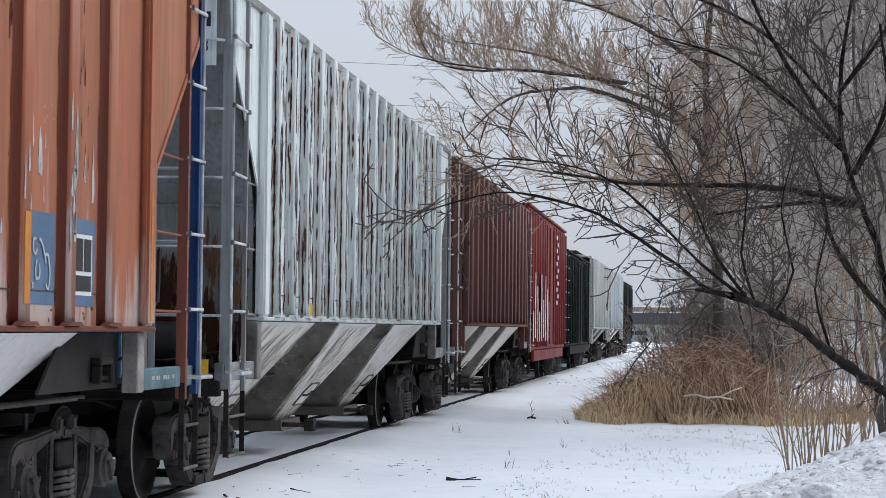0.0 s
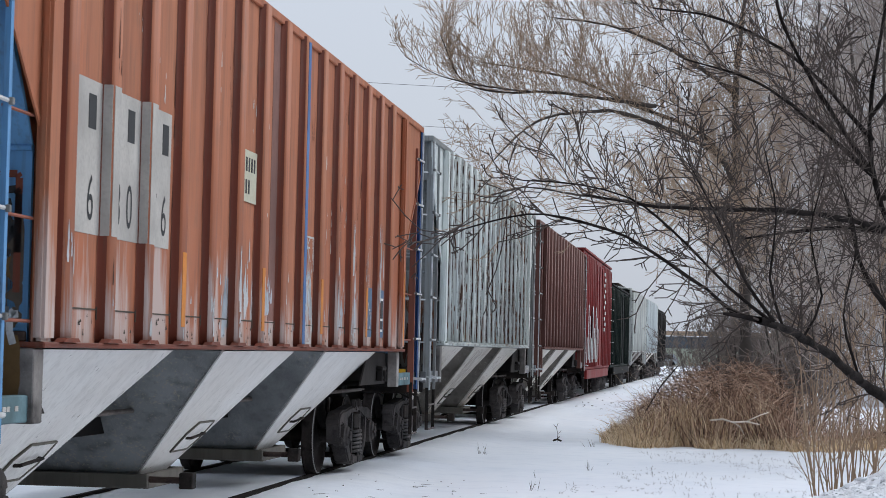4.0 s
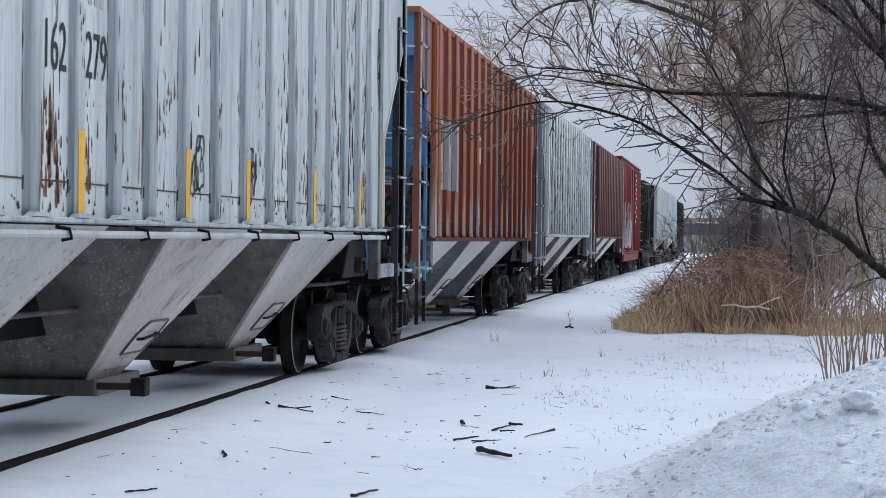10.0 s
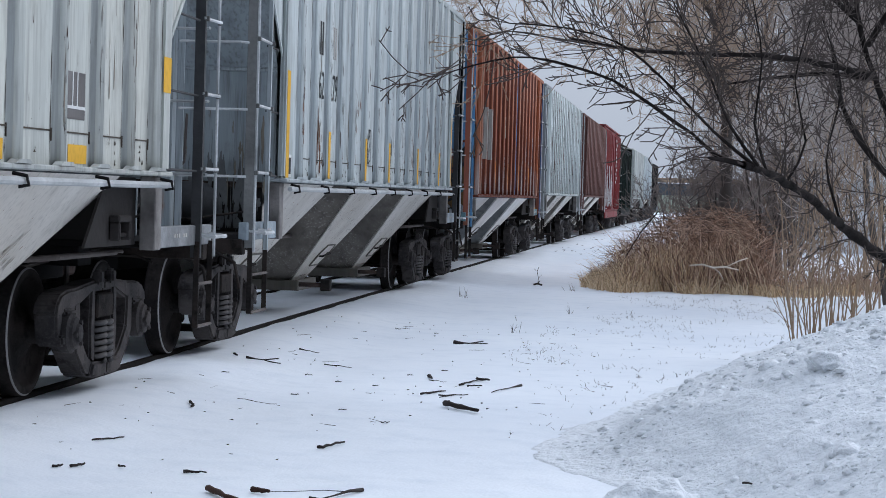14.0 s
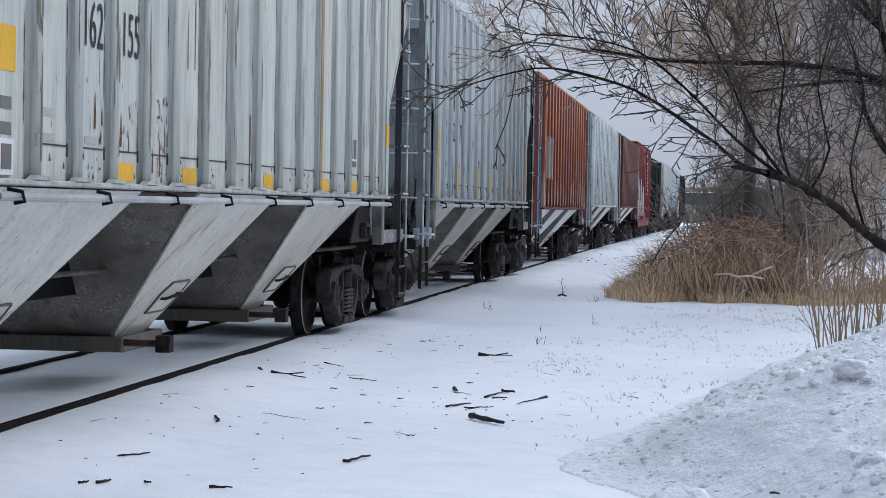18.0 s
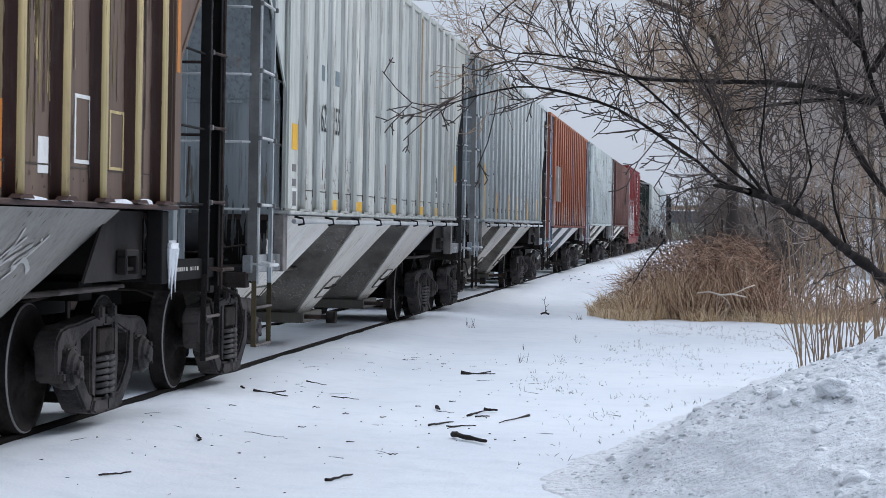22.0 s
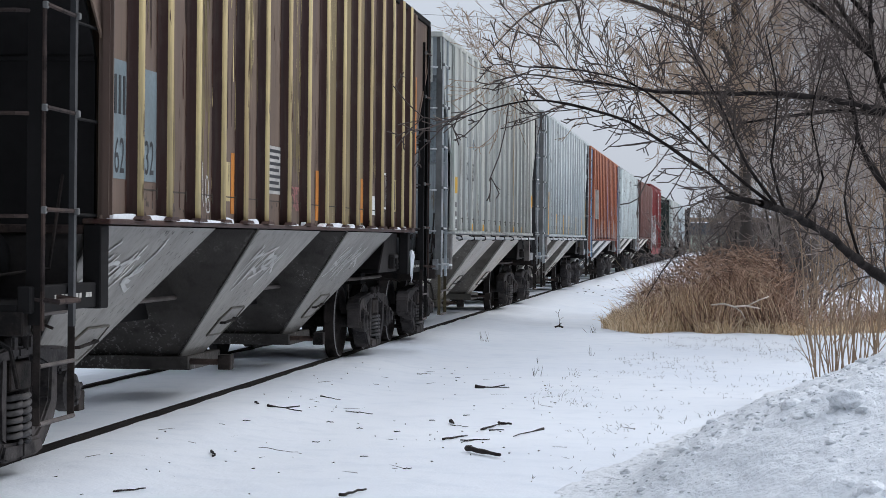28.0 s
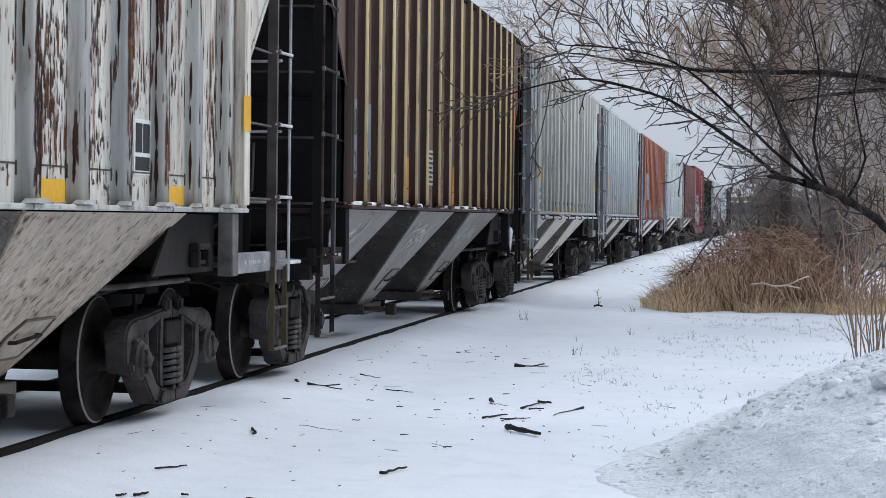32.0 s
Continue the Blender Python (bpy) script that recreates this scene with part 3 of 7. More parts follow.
def hopper(label, y0, side, rib, light, dark, end, trim, ladder, ribs, sill=1.62, top=4.46, rib_w=0.17, rib_d=0.085, pipe=False, snowy=False, stile=None, face=None, post=None, sill_mat=None, corner=None, edge=None, strap=None, ahead=0.0, post_w=0.22):
    """A three-bay covered hopper car: middle at y0 at the start."""
    car = new_car("covered_hopper_car", label, "freight car", y0)
    X = PANEL_X

    def at(e, v):
        """Places along the car near its ends: the front overhang is longer than the rear one."""
        if e > 0:
            return float(np.interp(v, (6.0, 7.04, 8.22, 8.74, 9.0), (6.0, 7.20 + ahead, 8.44 + ahead, 8.90 + ahead, 9.12 + ahead)))
        return -float(np.interp(v, (6.0, 7.04, 8.22, 8.74, 9.0), (6.0, 6.60, 7.22, 7.88, 8.06)))

    stile, face, post = stile or trim, face or rib, post or trim
    sill_mat, edge = sill_mat or rib, edge or GRIMY
    corner, strap_mat = corner or (stile, stile), strap or (STEEL, STEEL)
    ribs = [r for r in ribs if -6.3 < r < 6.95]
    car["ribs"], car["sill"], car["rib_d"], car["rib_w"], car["ahead"] = ribs, sill, rib_d, rib_w, ahead
    for s in (-1, 1):
        rake = {1: (2.52, 3.90), -1: (2.80, 4.02)}
        outline = [(at(-1, 7.12), sill), (at(1, 7.12), sill), (at(1, 7.12), rake[1][0]), (at(1, 8.72), rake[1][1]), (at(1, 8.80), top), (at(-1, 8.80), top), (at(-1, 8.72), rake[-1][1]), (at(-1, 7.12), rake[-1][0])]
        part("side_panel", plate(outline, s * X - s * 0.012, s * X), side, car)
        for e in (-1, 1):
            # corner post at the depth of the ribs, and the thin flange along the raking edge
            ya, yb = sorted((at(e, 7.16), at(e, 7.16) - e * (0.22 if e > 0 else post_w)))
            part("corner_post", bevelled(boxes((min(s * X, s * (X + rib_d)), max(s * X, s * (X + rib_d)), ya, yb, sill + 0.004, top)), 0.02, 2), side, car)
            c0, c1 = rake[e]
            part("raking_flange", plate([(at(e, 7.16), c0 - 0.02), (at(e, 8.76), c1 - 0.02), (at(e, 8.80), top), (at(e, 8.76), top), (at(e, 8.72), c1 + 0.02), (at(e, 7.16), c0 + 0.03)], min(s * X, s * (X + 0.014)), max(s * X, s * (X + 0.014))), side, car)
        for y in ribs:
            if s > 0:
                # folded foot of the rib on the sill
                bm = bmesh.new()
                prism_in(bm, [(y - rib_w / 2 - 0.08, sill + 0.001), (y + rib_w / 2 + 0.06, sill + 0.001), (y + rib_w / 2 + 0.01, sill + 0.026), (y - rib_w / 2 - 0.01, sill + 0.026)], X + rib_d * 0.6, X + rib_d + 0.035)
                part("rib_foot", bm, rib, car)
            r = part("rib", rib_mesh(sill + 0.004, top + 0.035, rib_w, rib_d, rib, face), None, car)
            r.location, r.rotation_euler = (s * X, y, 0), (0, 0, 0 if s > 0 else math.pi)
        if s > 0:
            for y0_, y1_ in zip(ribs, ribs[1:]):
                part("lap_seam", boxes((X, X + 0.006, y0_ + rib_w / 2 + 0.016, y1_ - rib_w / 2 - 0.016, sill + 0.209, sill + 0.219)), SEAM, car)
                part("drain_notch", boxes((X, X + 0.008, y1_ - rib_w / 2 - 0.034, y1_ - rib_w / 2 - 0.016, sill + 0.15, sill + 0.23)), SEAM, car)
                splash(car, y0_ + rib_w / 2 + 0.02, y1_ - rib_w / 2 - 0.02, sill)
        part("top_chord", bevelled(boxes((min(s * 1.40, s * 1.58), max(s * 1.40, s * 1.58), at(-1, 8.85), at(1, 8.85), top, top + 0.08))), trim, car)
        part("side_sill", bevelled(boxes((min(s * 1.44, s * 1.63), max(s * 1.44, s * 1.63), at(-1, 7.16), at(1, 7.16), sill - 0.035, sill))), sill_mat, car)
        if pipe:
            part("sill_pipe", bar([(s * 1.66, at(-1, 7.1), sill - 0.10), (s * 1.66, at(1, 7.0), sill - 0.10)], 0.024, 8), PIPE, car)
            for k in range(9):
                y = -6.35 + 1.65 * k
                part("pipe_clip", bar([(s * 1.61, y, sill - 0.055), (s * 1.69, y + 0.02, sill - 0.07), (s * 1.70, y + 0.03, sill - 0.125), (s * 1.64, y + 0.03, sill - 0.135)], 0.012, 5), BLACK, car)
        for e in (-1, 1):
            y1 = at(e, 7.0)
            part("bolster_post", bevelled(boxes((min(s * 1.45, s * 1.57), max(s * 1.45, s * 1.57), y1 - 0.09, y1 + 0.09, 1.04, sill - 0.04))), post, car)
            foot = 5.62 if e > 0 else -5.98
            part("shear_plate", plate([(y1 - e * 0.09, 1.08), (foot, 1.08), (foot + e * 0.52, sill - 0.05), (y1 - e * 0.09, sill - 0.05)], s * 1.40, s * 1.42), POST_BLACK, car)
            if e > 0:
                pad = part("jack_pad", bevelled(boxes((min(s * 1.42, s * 1.50), max(s * 1.42, s * 1.50), y1 - e * 0.62 - 0.16, y1 - e * 0.62 + 0.16, 1.25, 1.30), (min(s * 1.42, s * 1.50), max(s * 1.42, s * 1.50), y1 - e * 0.62 - 0.16, y1 - e * 0.62 - 0.12, 1.12, 1.25), (min(s * 1.42, s * 1.50), max(s * 1.42, s * 1.50), y1 - e * 0.62 + 0.12, y1 - e * 0.62 + 0.16, 1.12, 1.25)), 0.012), POST_BLACK, car)
                part("pad_bar", bar([(s * 1.46, y1 - e * 0.62 - 0.12, 1.16), (s * 1.46, y1 - e * 0.62 + 0.12, 1.16)], 0.016), STEEL, pad)
            plate_edge = part("platform_edge", bevelled(boxes((min(s * 1.46, s * 1.54), max(s * 1.46, s * 1.54), min(at(e, 7.14), at(e, 8.86)), max(at(e, 7.14), at(e, 8.86)), 1.05, 1.21))), edge, car)
            if s > 0:
                rnd = random.Random(int(sill * 1000) + int(rib_w * 1e4) + e)
                for k in range(11):
                    yb = at(e, 7.4) + e * 0.07 * k
                    if rnd.random() < 0.7:
                        part("letter_bar", boxes((1.54, 1.543, yb - 0.03, yb + rnd.uniform(-0.01, 0.03), 1.12, 1.15)), GREY_MARK, plate_edge)
            # corner ladder: an angle post at the very corner with a pale outer edge, a flat stile within
            yo, yi = at(e, 8.74), at(e, 8.22)
            deep = 1.50 if e > 0 else 1.545
            part("ladder_stile", boxes((min(s * deep, s * 1.58), max(s * deep, s * 1.58), min(yi, yi + e * 0.05), max(yi, yi + e * 0.05), 0.95, top if e < 0 else 4.2)), stile if e > 0 else end if end is not BLACK else POST_DARK, car)
            cm = corner[0] if e < 0 else corner[1]
            if cm is not None:
                part("ladder_post", bevelled(boxes((min(s * 1.485, s * 1.575), max(s * 1.485, s * 1.575), yo - 0.008, yo + 0.008, 0.98, top), (min(s * 1.563, s * 1.575), max(s * 1.563, s * 1.575), min(yo, yo - e * 0.07), max(yo, yo - e * 0.07), 0.98, top)), 0.003), cm, car)
            part("ladder_edge", bar([(s * 1.585, yo, 0.95), (s * 1.585, yo, top)], 0.014), ladder, car)
            # stirrup step: two flat straps and two treads
            step = part("sill_step", bar([(s * 1.57, yi, 0.40), (s * 1.57, yo, 0.40)], 0.014), WORN, car)
            part("tread", bar([(s * 1.57, yi, 0.74), (s * 1.57, yo, 0.74)], 0.013), WORN, step)
            for yy in (yi, yo):
                part("strap", bevelled(boxes((min(s * 1.53, s * 1.575), max(s * 1.53, s * 1.575), yy - 0.006, yy + 0.006, 0.39, 1.08)), 0.003), strap_mat[e > 0], step)
            part("handhold", bar([(s * 1.5, yo, 1.14), (s * 1.68, yo, 1.12), (s * 1.68, yo - e * 0.4, 1.12), (s * 1.5, yo - e * 0.4, 1.14)], 0.017), ladder, car)
            for k in range(5):
                z = 1.66 + 0.60 * k
                part("rung", bar([(s * 1.57, yi, z), (s * 1.60, yo, z)], 0.014), ladder, car)
                if s > 0:
                    for yy in (yo, yi + e * 0.03):
                        part("rung_bracket", bevelled(boxes((1.575, 1.606, yy - 0.018, yy + 0.018, z - 0.024, z + 0.018)), 0.005), POST_GREY, car)
                if k < 3:
                    part("grab_iron", bar([(s * 1.53, at(e, 7.14), z - 0.02), (s * 1.53, yi, z - 0.02)], 0.011), stile, car)
    for e in (-1, 1):
        # sloping end of the hopper above an upright end wall, end sill, platform
        bm = bmesh.new()
        prism_in(bm, [(at(e, 8.70), top - 0.10), (at(e, 7.04), 2.66), (at(e, 6.98), 2.66), (at(e, 8.62), top - 0.06)], -1.50, 1.50)
        part("end_slope", bm, end, car)
        part("end_wall", boxes((-1.50, 1.50, min(at(e, 8.66), at(e, 8.74)), max(at(e, 8.66), at(e, 8.74)), top - 0.55, top)), end, car)
        part("end_panel", boxes((-1.50, 1.50, min(at(e, 6.98), at(e, 7.04)), max(at(e, 6.98), at(e, 7.04)), sill - 0.06, 2.66)), end, car)
        # black sheet in place of the shaded open space below the end wall
        part("end_apron", boxes((-1.38, 1.38, min(at(e, 6.98), at(e, 7.04)), max(at(e, 6.98), at(e, 7.04)), 1.1, sill - 0.06)), POST_BLACK, car)
        part("end_bend", bar([(-1.5, at(e, 7.06), 2.66), (1.5, at(e, 7.06), 2.66)], 0.02), end, car)
        part("end_stiffener", bevelled(boxes((-1.5, 1.5, min(at(e, 7.04), at(e, 7.10)), max(at(e, 7.04), at(e, 7.10)), 1.52, 1.58))), RUSTY, car)
        bm = bmesh.new()
        lathe_in(bm, [(-0.45, 0.0), (-0.43, 0.12), (-0.36, 0.19), (-0.28, 0.21), (0.72, 0.21), (0.80, 0.19), (0.87, 0.12), (0.89, 0.0)], 20)
        tank = part("air_reservoir", bm, POST_DARK if end is not BLACK else BLACK, car, smooth=True)
        tank.location = (0.1, at(e, 7.42), 1.36)
        for x in (-0.05, 0.45):
            bm = bmesh.new()
            lathe_in(bm, [(x, 0.205), (x, 0.22), (x + 0.05, 0.22), (x + 0.05, 0.205)], 20)
            part("strap", bm, STEEL, tank)
        part("hand_brake_rod", bar([(0.2, at(e, 8.3), 1.16), (0.75, at(e, 8.1), 1.75), (0.75, at(e, 8.0), 2.2)], 0.014), WORN, car)
        part("brake_pipe", bar([(-1.2, at(e, 8.5), 1.2), (0.9, at(e, 8.4), 1.22), (1.3, at(e, 7.6), 1.3), (1.3, at(e, 7.1), 1.9)], 0.012), STEEL, car)
        part("uncoupling_lever", bar([(0.1, at(e, 8.95), 0.98), (1.2, at(e, 8.95), 0.98), (1.45, at(e, 8.98), 0.85), (1.5, at(e, 8.98), 0.62)], 0.016), STEEL, car)
        part("platform", bevelled(boxes((-1.46, 1.46, min(at(e, 7.0), at(e, 8.86)), max(at(e, 7.0), at(e, 8.86)), 1.05, 1.10))), BLACK, car)
        part("end_sill", bevelled(boxes((-1.5, 1.5, min(at(e, 8.70), at(e, 8.88)), max(at(e, 8.70), at(e, 8.88)), 0.92, 1.06))), STEEL, car)
        for x in (-0.75, 0.75):
            part("end_post", bevelled(boxes((x - 0.05, x + 0.05, min(at(e, 8.60), at(e, 8.72)), max(at(e, 8.60), at(e, 8.72)), 1.1, top - 0.5))), end, car)
        part("end_ladder_stile", boxes((0.86, 0.92, min(at(e, 8.78), at(e, 8.80)), max(at(e, 8.78), at(e, 8.80)), 1.0, top)), end, car)
        for k in range(5):
            z = 1.62 + 0.60 * k
            part("end_rung", bar([(0.88, at(e, 8.80), z), (0.90, at(e, 8.86), z), (1.44, at(e, 8.86), z), (1.50, at(e, 8.78), z)], 0.013), ladder, car)
        part("body_bolster", bevelled(boxes((-0.95, 0.95, TRUCKS[e > 0] - 0.17, TRUCKS[e > 0] + 0.17, 0.90, 1.05))), BLACK, car)
    part("centre_sill", bevelled(boxes((-0.33, 0.33, at(-1, 8.7), at(1, 8.7), 0.74, 1.05))), BLACK, car)
    part("train_pipe", bar([(0.5, at(-1, 8.6), 0.98), (0.9, at(-1, 8.2), 1.0), (1.12, -7.0, 1.0), (1.12, -6.0, 1.0), (0.62, -5.6, 0.95), (0.62, 5.6, 0.95), (1.12, 6.0, 1.0), (1.12, 7.6, 1.0), (0.9, 8.2, 1.0), (0.5, 8.6, 0.98)], 0.022, 8), WORN, car)
    bm = bmesh.new()
    prism_y = [(-1.5, top + 0.05), (-0.8, top + 0.2), (0.8, top + 0.2), (1.5, top + 0.05)]
    a = [bm.verts.new((x, at(-1, 8.8), z)) for x, z in prism_y]
    b = [bm.verts.new((x, at(1, 8.8), z)) for x, z in prism_y]
    for i in range(3):
        bm.faces.new((a[i], a[i + 1], b[i + 1], b[i]))
    bm.faces.new(a[::-1])
    bm.faces.new(b)
    bm.faces.new((a[0], b[0], b[3], a[3]))
    part("roof", bm, trim, car)
    for x in (-0.75, 0.75):
        part("running_board", boxes((x - 0.22, x + 0.22, at(-1, 9.0), at(1, 9.0), top + 0.27, top + 0.30)), RUSTY, car)
    gate_mat = BAY_GATE if light is not BAY_GREY else dark
    # three bays with side sheets, sloping sheets, outlet gate and lever
    for c in (-4.85, -0.2, 4.45):
        h0, h1, zt, zb = 1.58, 0.50, sill - 0.045, 0.36
        xo, xi = 1.50, 0.52
        if c < -3:
            r0, r1 = c - 1.75, c + 1.6
        elif c > 3:
            r0, r1 = c - 1.6, c + 1.75
        else:
            r0, r1 = c - 1.5, c + 1.5
        q0, q1 = c - h1, c + h1
        for s in (-1, 1):
            bm = bmesh.new()
            v = [bm.verts.new(p) for p in ((s * xo, r0, zt), (s * xo, r1, zt), (s * xi, q1, zb), (s * xi, q0, zb))]
            f = bm.faces.new(v)
            ex = bmesh.ops.extrude_face_region(bm, geom=[f])
            for g in ex["geom"]:
                if isinstance(g, bmesh.types.BMVert):
                    g.co.x -= s * 0.02
            bmesh.ops.recalc_face_normals(bm, faces=bm.faces)
            part("bay_side", bm, light, car)
            # hatch frame with a handle on the lower side sheet
            def on_sheet(y, z, out=0.012):
                return Vector((s * (xi + (xo - xi) * (z - zb) / (zt - zb) + out), y, z))
            ya, yb, za, zc = c - 0.05, c + 0.62, zb + 0.20, zb + 0.46
            ring = [on_sheet(ya, za), on_sheet(yb - 0.12, za), on_sheet(yb, za + 0.1), on_sheet(yb, zc), on_sheet(ya + 0.12, zc), on_sheet(ya, zc - 0.1), on_sheet(ya, za)]
            bm = bmesh.new()
            lid = [bm.verts.new(q) for q in ring[:-1]]
            bm.faces.new(lid if s > 0 else lid[::-1])
            latch = part("bay_hatch", bm, light, car)
            part("hatch_rim", bar(ring, 0.011, 5), BAY_GATE, latch)
            part("hatch_handle", bar([on_sheet(ya + 0.12, za + 0.12), on_sheet(ya + 0.14, za + 0.12, 0.06), on_sheet(yb - 0.14, za + 0.15, 0.06), on_sheet(yb - 0.12, za + 0.15)], 0.014, 5), STEEL, latch)
            part("bay_seam", bar([(s * (xo + 0.005), r0 + 0.02, zt), (s * (xi + 0.005), q0 + 0.02, zb)], 0.014, 5), light, car)
        # sloping sheets: the dark colour holds dirt and shade; the rearmost stays light
        for yt, yb, inn in ((r0, q0, 0.02), (r1, q1, -0.02)):
            bm = bmesh.new()
            a = [bm.verts.new(p) for p in ((-xo, yt, zt), (xo, yt, zt), (xi, yb, zb), (-xi, yb, zb))]
            b = [bm.verts.new(v.co + Vector((0, inn, 0.0))) for v in a]
            bm.faces.new(a)
            bm.faces.new(b[::-1])
            for i in range(4):
                bm.faces.new((a[i], b[i], b[(i + 1) % 4], a[(i + 1) % 4]))
            bmesh.ops.recalc_face_normals(bm, faces=bm.faces)
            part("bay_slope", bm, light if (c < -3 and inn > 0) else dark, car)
        gate = part("outlet_gate", bevelled(boxes((-0.60, 0.60, q0 - 0.08, q1 + 0.08, zb - 0.10, zb), (-0.66, 0.66, q0 - 0.13, q0 - 0.08, zb - 0.09, zb + 0.03), (-0.66, 0.66, q1 + 0.08, q1 + 0.13, zb - 0.09, zb + 0.03), (0.60, 0.66, q0 - 0.08, q1 + 0.08, zb - 0.10, zb + 0.03))), gate_mat, car)
        part("gate_shaft", bar([(-1.0, q0 - 0.05, zb - 0.02), (1.0, q0 - 0.05, zb - 0.02)], 0.03), RUSTY, gate)
        for s in (-1, 1):
            part("gate_capstan", bevelled(boxes((s * 1.0 - 0.06, s * 1.0 + 0.06, q0 - 0.12, q0 + 0.02, zb - 0.09, zb + 0.05))), STEEL, gate)
    if snowy:
        rnd = random.Random(5)
        for k in range(17):
            bm = bmesh.new()
            y = -6.6 + 0.80 * k + rnd.uniform(-0.2, 0.2)
            y1, h = y + rnd.uniform(0.2, 0.95), rnd.uniform(0.015, 0.045)
            prism_in(bm, [(y, sill - 0.004), (y1, sill - 0.004), (y1 - 0.03, sill + h * rnd.uniform(0.3, 0.7)), (y + (y1 - y) * rnd.uniform(0.3, 0.7), sill + h), (y + 0.03, sill + h * rnd.uniform(0.3, 0.8))], 1.57, 1.61 + rnd.random() * 0.03)
            part("snow_patch", bm, SNOW_CAP, car, "thin streak of snow on the sill")
    running_gear(car)
    return car


def spaced(first, last, step):
    return [first + step * k for k in range(int((last - first) / step + 0.5) + 1)]


WORN = plain("worn_grey_brown_steel", (0.11, 0.093, 0.085), 0.75, 0.0, 0.55, 10, 0.4)
PIPE = plain("pale_dirty_pipe_paint", (0.44, 0.45, 0.45), 0.6, 0.0, 0.3, 5)
SEAM = plain("dirt_in_seams", (0.075, 0.062, 0.05), 0.9, 0.0, 0.4, 14)
GRIMY = plain("grimy_pale_steel", (0.22, 0.225, 0.23), 0.7, 0.0, 0.7, 9, 0.5)
POST_GREY = plain("dirty_grey_post_paint", (0.16, 0.16, 0.155), 0.7, 0.0, 0.6, 5, 0.4)
POST_DARK = plain("soot_grey_post_paint", (0.05, 0.05, 0.052), 0.7, 0.0, 0.5, 5, 0.4)
POST_BLACK = plain("dull_black_plate_and_shade_paint", (0.030, 0.027, 0.026), 0.75, 0.0, 0.5, 4, 0.3, 0.1)
POST_BLUE = plain("dark_blue_post_paint", (0.035, 0.085, 0.22), 0.6, 0.0, 0.35, 5, 0.3)
POST_WHITE = plain("grimy_white_bolster_paint", (0.20, 0.185, 0.175), 0.8, 0.0, 0.8, 9, 0.5)
EDGE_BLUE = plain("pale_blue_platform_paint", (0.27, 0.31, 0.34), 0.65, 0.0, 0.6, 9, 0.3)
BAY_WHITE = car_paint("dirty_white_bay_paint", (0.60, 0.555, 0.49), (0.74, 0.715, 0.67), 0.08, 0.22, 1, (0.16, 0.13, 0.10), grime=0.25)
BAY_CREAM = car_paint("cream_dusty_bay_paint", (0.47, 0.435, 0.385), (0.60, 0.575, 0.53), 0.10, 0.25, 5, (0.16, 0.13, 0.10), grime=0.3)
BAY_CLEAN = car_paint("worn_white_bay_paint", (0.63, 0.61, 0.585), (0.74, 0.735, 0.72), 0.08, 0.22, 1, (0.16, 0.13, 0.10), grime=0.2)
BAY_GREY = car_paint("dull_grey_bay_paint", (0.25, 0.237, 0.22), (0.335, 0.318, 0.295), 0.1, 0.4, 2, (0.08, 0.07, 0.06), grime=0.4)
BAY_TAN = car_paint("tan_stained_bay_paint", (0.46, 0.38, 0.295), (0.55, 0.475, 0.39), 0.3, 0.5, 3, (0.10, 0.05, 0.03), 0.5, (0.12, 0.07, 0.045), grime=0.6)
BAY_GATE = car_paint("dirt_caked_gate_paint", (0.10, 0.092, 0.078), (0.15, 0.14, 0.118), 0.2, 0.5, 4, (0.05, 0.035, 0.025), grime=0.6)
# slope colours: gritty dirt plus the shade under the car
BAY_DIRT_SHADE = grit_and_shade("gritty_brake_dust_and_shade", (0.165, 0.150, 0.132), (0.36, 0.34, 0.31))
BAY_SLATE = grit_and_shade("slate_grey_dusty_shaded_paint", (0.175, 0.185, 0.19), (0.30, 0.27, 0.23))
BAY_DIRT_SHADE_DARK = grit_and_shade("black_grit_and_shade", (0.068, 0.062, 0.057), (0.28, 0.265, 0.245))

# orange, pale, grey and brown rib paints are darker: flank shade is in them
P_ORANGE = car_paint("faded_orange_red_paint", (0.395, 0.128, 0.060), (0.42, 0.172, 0.094), 0.10, 0.5, 11, (0.42, 0.40, 0.40), wash=((0.50, 0.43, 0.40), 2.9))
P_ORANGE_SHADED = car_paint("shaded_orange_brown_paint", (0.14, 0.036, 0.020), (0.19, 0.052, 0.030), 0.08, 0.4, 12, (0.35, 0.32, 0.32))
P_PALE = car_paint("pale_blue_white_paint", (0.505, 0.55, 0.55), (0.595, 0.63, 0.615), 0.17, 0.45, 21, (0.07, 0.03, 0.02), 0.28, (0.13, 0.11, 0.10))
P_PALE_SHADED = car_paint("shaded_grey_blue_rib_paint", (0.41, 0.45, 0.465), (0.52, 0.56, 0.565), 0.14, 0.6, 22, (0.06, 0.03, 0.02), 0.35, (0.08, 0.06, 0.05))
P_GREY = car_paint("pale_grey_paint", (0.525, 0.55, 0.52), (0.62, 0.62, 0.56), 0.05, 0.5, 31, (0.16, 0.08, 0.04), 0.12, (0.18, 0.15, 0.12))
P_GREY_SHADED = car_paint("stained_shaded_grey_rib_paint", (0.45, 0.47, 0.455), (0.55, 0.555, 0.515), 0.06, 0.7, 32, (0.2, 0.12, 0.06), 0.2, (0.12, 0.1, 0.08))
P_BROWN = car_paint("brown_grey_paint", (0.130, 0.085, 0.070), (0.185, 0.130, 0.092), 0.12, 0.6, 41, (0.03, 0.02, 0.018))
